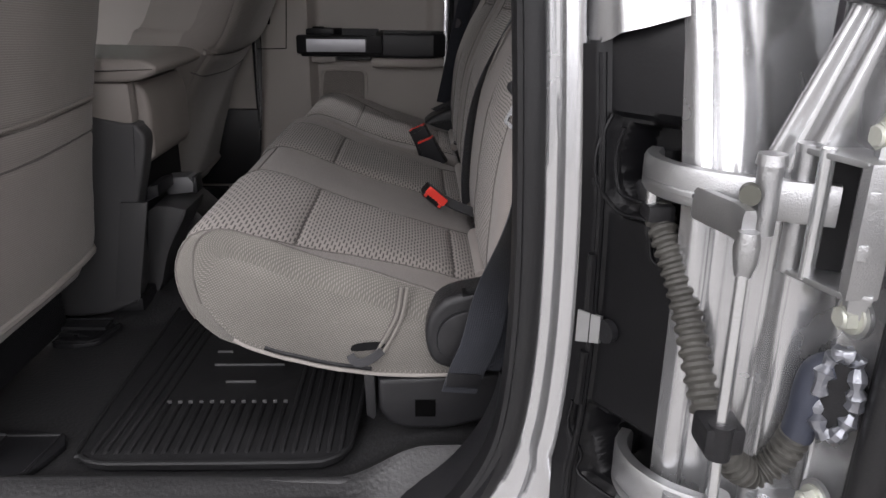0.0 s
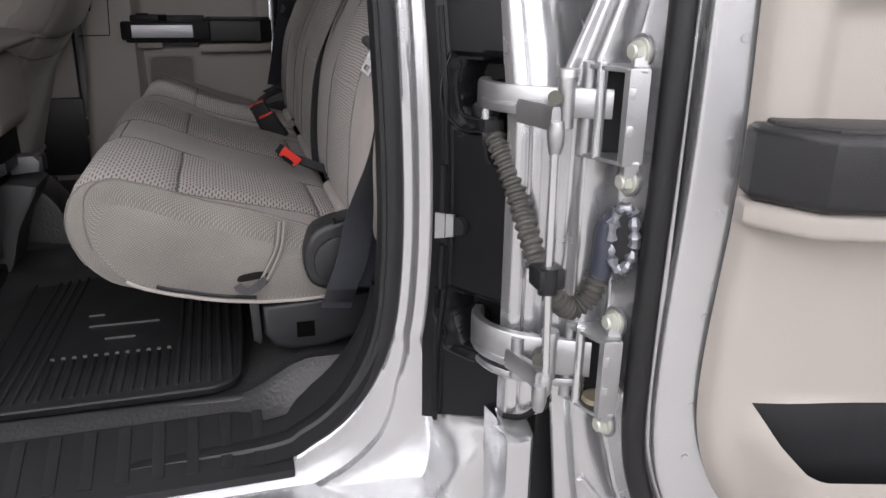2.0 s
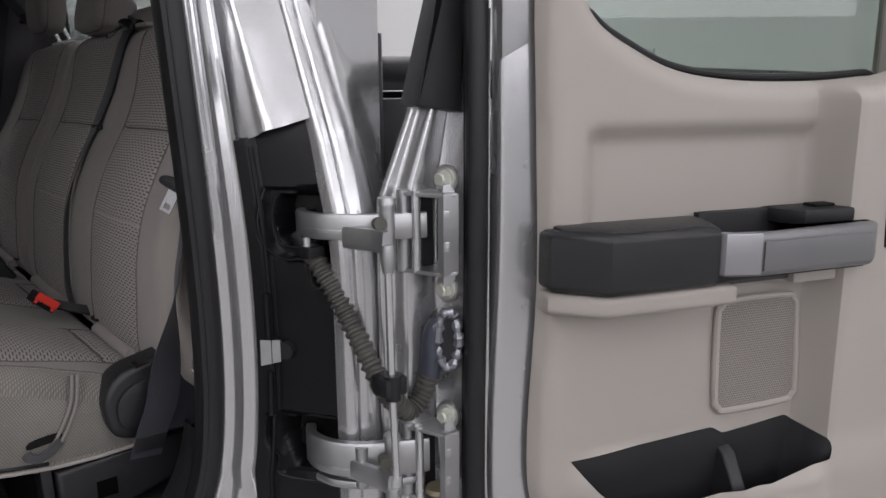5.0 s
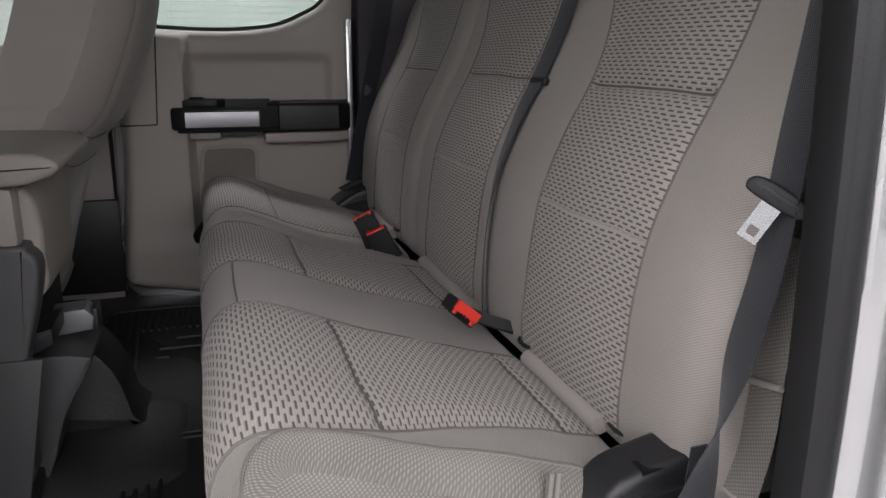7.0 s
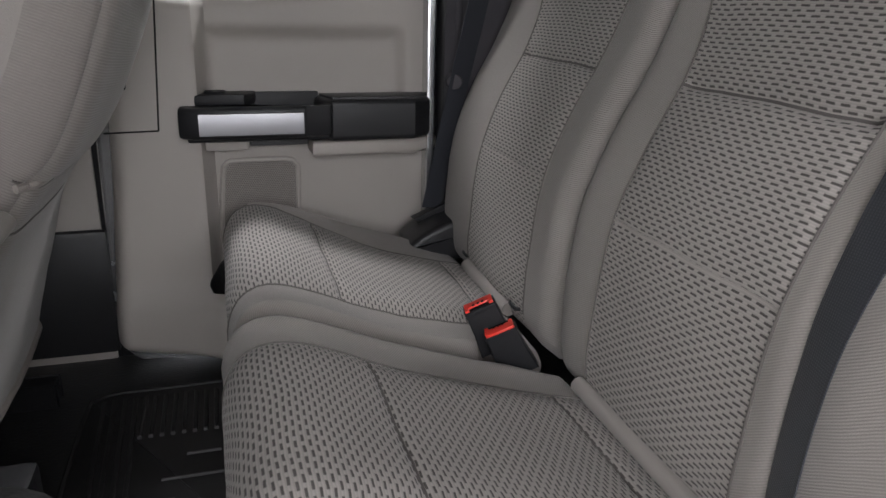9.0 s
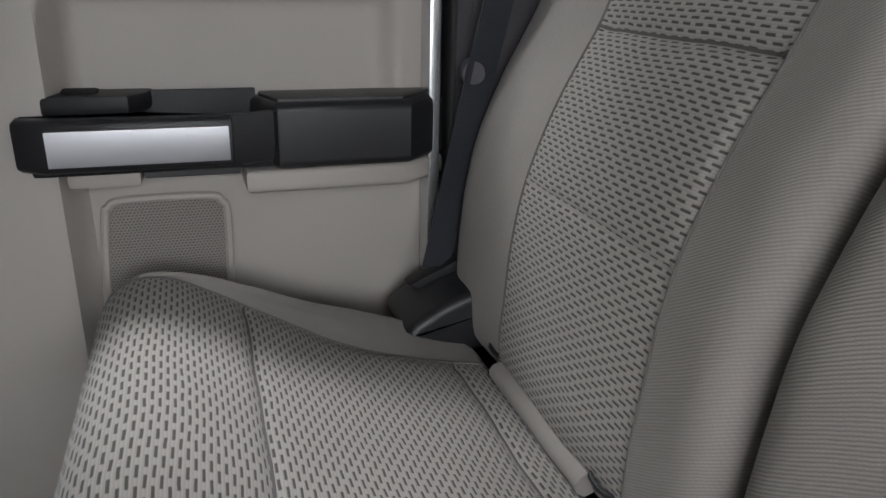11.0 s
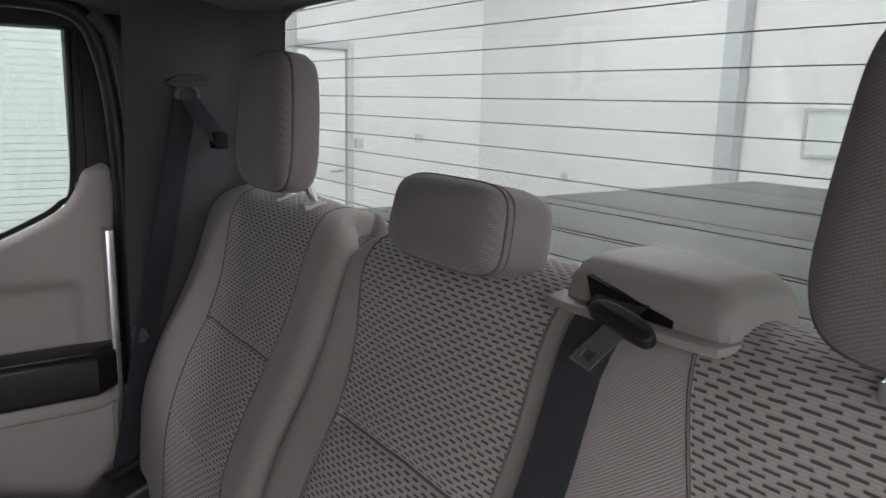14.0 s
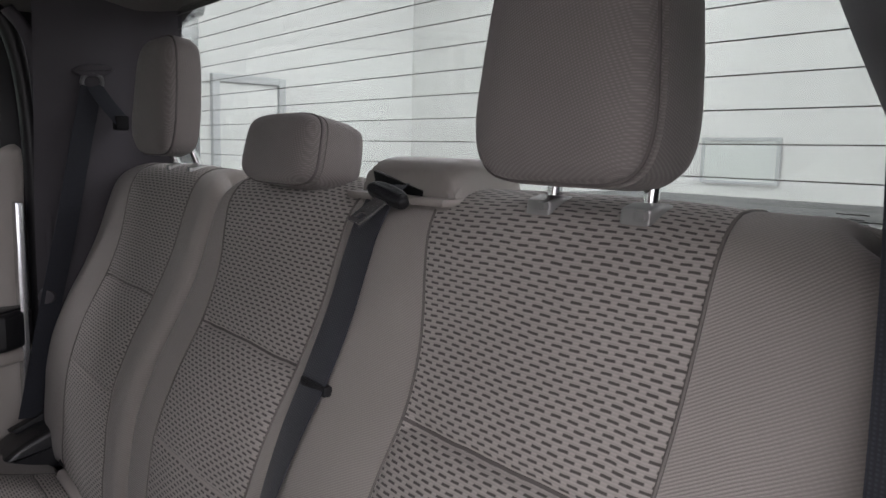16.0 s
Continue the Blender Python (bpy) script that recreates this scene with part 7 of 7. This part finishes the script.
BASE = Vector((-0.012, -0.055, -0.006))
console = root("centre_console", "folded taupe centre armrest on a grey plastic console", "console", (-0.6, 0.0, 0.71))
part("lid", prism(bmesh.new(), smooth_line([(-0.80, 1.140), (-0.812, 1.158), (-0.80, 1.176), (-0.74, 1.182), (-0.52, 1.180), (-0.472, 1.174), (-0.458, 1.160), (-0.480, 1.146), (-0.54, 1.138)], 4, closed=True), 1, -0.150, 0.140, bevel=0.009, seg=3), vinyl, console, "padded taupe armrest lid")
part("armrest_body", prism(bmesh.new(), smooth_line([(-0.80, 1.05), (-0.80, 1.138), (-0.54, 1.136), (-0.505, 1.125), (-0.494, 1.095), (-0.494, 1.045), (-0.505, 0.985), (-0.62, 0.975)], 4, closed=True), 1, -0.105, 0.130, bevel=0.010, seg=3), vinyl, console, "padded taupe body")
part("upper_side", boxed(-0.78, -0.512, -0.142, -0.102, 1.062, 1.138, bevel=0.012), vinyl, console)
part("side_cover", prism(bmesh.new(), smooth_line([(-0.74, 1.066), (-0.530, 1.066), (-0.505, 1.058), (-0.494, 1.035), (-0.504, 0.98), (-0.522, 0.915), (-0.532, 0.86), (-0.551, 0.712), (-0.74, 0.712)], 3, closed=True), 1, -0.145, -0.098, bevel=0.007, seg=3), grey_plastic, console, "grey plastic side cover")
part("side_insert", prism(bmesh.new(), [(-0.590, 0.720), (-0.553, 0.918), (-0.503, 0.918), (-0.541, 0.720)], 1, -0.1490, -0.14, bevel=0.003), grey_plastic, console, "grained insert panel")
part("rear_box", prism(bmesh.new(), [(-0.62, 0.70), (-0.62, 0.91), (-0.535, 0.912), (-0.535, 0.89), (-0.560, 0.70)], 1, -0.097, 0.145, bevel=0.008), black, console, "black rear box")
# Solid black box paints the shade below the armrest; nothing is hollowed.
part("rear_recess_shade", boxed(-0.60, -0.520, -0.092, 0.120, 0.905, 0.985, bevel=0.004), black_deep, console, "solid dark box for the shade under the armrest")
part("rear_shelf", prism(bmesh.new(), [(-0.555, 0.888), (-0.555, 0.925), (-0.500, 0.938), (-0.500, 0.915)], 1, -0.092, 0.002, bevel=0.005), black, console, "black wedge shelf")
part("latch", prism(bmesh.new(), [(-0.520, 0.888), (-0.520, 0.925), (-0.474, 0.928), (-0.462, 0.915), (-0.466, 0.894)], 1, 0.010, 0.062, bevel=0.005), satin_dark, console, "grey latch lever")
part("latch_edge", boxed(-0.466, -0.458, 0.014, 0.058, 0.892, 0.926, bevel=0.002), charcoal, console)
part("rear_panel", prism(bmesh.new(), smooth_line([(-0.570, 0.700), (-0.545, 0.870), (-0.470, 0.880), (-0.466, 0.862), (-0.505, 0.790), (-0.535, 0.700)], 3, closed=True), 1, -0.060, 0.070, bevel=0.006), grey_plastic, console, "dark grey lower rear panel")
part("carpet_skirt", prism(bmesh.new(), smooth_line([(-0.62, 0.695), (-0.62, 0.84), (-0.52, 0.86), (-0.455, 0.80), (-0.430, 0.715), (-0.425, 0.692)], 3, closed=True), 1, 0.075, 0.215, bevel=0.012), floor_vinyl, console, "black carpeted tunnel skirt")
part("foot", boxed(-0.74, -0.54, -0.138, 0.13, 0.69, 0.72, bevel=0.006), black, console)

# ---- floor mats ----
BASE = Vector((-0.015, -0.010, -0.030))
def floor_mat(flip, shift):
    """One moulded mat of the pair: a rimmed sheet with ribs along the cab's width and three raised bars."""
    mat = root("floor_mat", "black ribbed rubber floor mat", "floor mat", (-0.28, -0.4 * flip, 0.695), group="floor mats")

    def turned(pts):
        return [(float(a) + shift, float(b) * flip) for a, b in pts]
    outline = turned(smooth_line([(-0.474, -0.620), (-0.462, -0.652), (-0.432, -0.667), (-0.38, -0.669), (-0.16, -0.669), (-0.118, -0.662), (-0.095, -0.640), (-0.088, -0.60), (-0.080, -0.40), (-0.09, -0.04), (-0.20, -0.012), (-0.40, -0.012), (-0.47, -0.05), (-0.478, -0.35)], 6, closed=True))
    part("sheet", prism(bmesh.new(), outline, 2, 0.694, 0.7065, bevel=0.004), mat_rubber, mat)
    part("rim", tube(bmesh.new(), [(a, b, 0.7065) for a, b in outline], 0.0042, sides=8, closed=True), mat_rubber, mat, "raised rounded rim")
    for k in range(22):
        x = -0.450 + k * 0.0165
        top = -0.515 if -0.385 < x < -0.19 else -0.10
        lean = 0.02 if x < -0.385 else 0.0
        prof = [(-0.0042, 0.7060), (-0.0026, 0.7098), (0.0, 0.7108), (0.0026, 0.7098), (0.0042, 0.7060)]
        bm = bmesh.new()
        rows = [[bm.verts.new((x + shift + dx + lean * s, y * flip, z if 0 < s < 1 else 0.7060)) for dx, z in prof] for s, y in ((0.0, -0.648), (0.02, -0.640), (0.98, top - 0.006), (1.0, top))]
        for p, q in zip(rows, rows[1:]):
            for j in range(4):
                bm.faces.new((p[j], p[j + 1], q[j + 1], q[j]))
        part("rib", bm, mat_rubber, mat)
        # Rib ends and bars carry their glints as a paler colour.
        if top < -0.4:
            ya, yb = sorted((top * flip, (top + 0.004) * flip))
            part("rib_end_glint", boxed(x + shift - 0.0034, x + shift + 0.0034, ya, yb, 0.7066, 0.7120, bevel=0.001), glint_rubber, mat)
    for x0, x1, y in ((-0.352, -0.325, -0.345), (-0.345, -0.225, -0.394), (-0.312, -0.262, -0.452)):
        ya, yb = sorted((y * flip, (y + 0.003) * flip))
        part("raised_glint_bar", boxed(x0 + shift, x1 + shift, ya, yb, 0.7066, 0.711, bevel=0.0008), glint_rubber, mat)
    return mat


floor_mat(1, 0.0)
floor_mat(-1, -0.06)
for x0, y0, x1, y1 in ((-0.70, -0.70, -0.525, -0.585), (-0.67, -0.29, -0.585, -0.205)):
    rc = root("seat_rail_cover", "black plastic cover over the seat rail's foot", "rail cover", (x0, y0, 0.69), group="rail covers")
    part("cap", prism(bmesh.new(), smooth_line([(x0, y0), (x1 - 0.02, y0), (x1, y0 + 0.02), (x1 + 0.01, y1), (x0, y1)], 3, closed=True), 2, 0.69, 0.700, bevel=0.003, seg=2), black, rc)
    part("rim", tube(bmesh.new(), [(a, b, 0.700) for a, b in ((x0, y0 + 0.004), (x1 - 0.02, y0 + 0.004), (x1 - 0.004, y0 + 0.02), (x1 + 0.006, y1 - 0.004), (x0, y1 - 0.004))], 0.003, sides=8, closed=True), charcoal, rc)
    part("hump", prism(bmesh.new(), [(x0, 0.697), (x0, 0.712), (x0 + 0.04, 0.710), (x0 + 0.065, 0.700)], 1, y0 + 0.02, y1 - 0.01, bevel=0.008), black, rc)

# ---- the showroom floor's tiles ----
BASE = Vector((0, 0, 0))
tile_mesh = bpy.data.meshes.new("tile")
bm = boxed(-0.298, 0.298, -0.298, 0.298, -0.02, 0.0, bevel=0.002, seg=1)
bm.to_mesh(tile_mesh)
bm.free()
tile_mesh.materials.append(tile_mat)
rest = bmesh.new()
for row in range(-10, 11):
    yc = -0.865 + 0.3 + row * 0.6
    for col in range(-15, 5):
        xc = 2.03 + 0.3 + col * 0.6 + (0.2 if row % 2 else 0.0)
        x_lo, x_hi, y_lo, y_hi = max(RX0, xc - 0.298), min(RX1, xc + 0.298), max(RY0, yc - 0.298), min(RY1, yc + 0.298)
        if x_hi - x_lo < 0.02 or y_hi - y_lo < 0.02:
            continue
        if 0.2 < xc < 3.6 and -3.2 < yc < 1.2:
            t = new("tile", tile_mesh)
            t.parent = floor
            t.matrix_basis = pose(xc, yc, 0)
        else:
            box(rest, x_lo, x_hi, y_lo, y_hi, -0.02, 0.0)
outer = part("tile_field", rest, tile_mat, floor, "grey floor tiles", smooth=False)
outer["kind"] = "stuff"
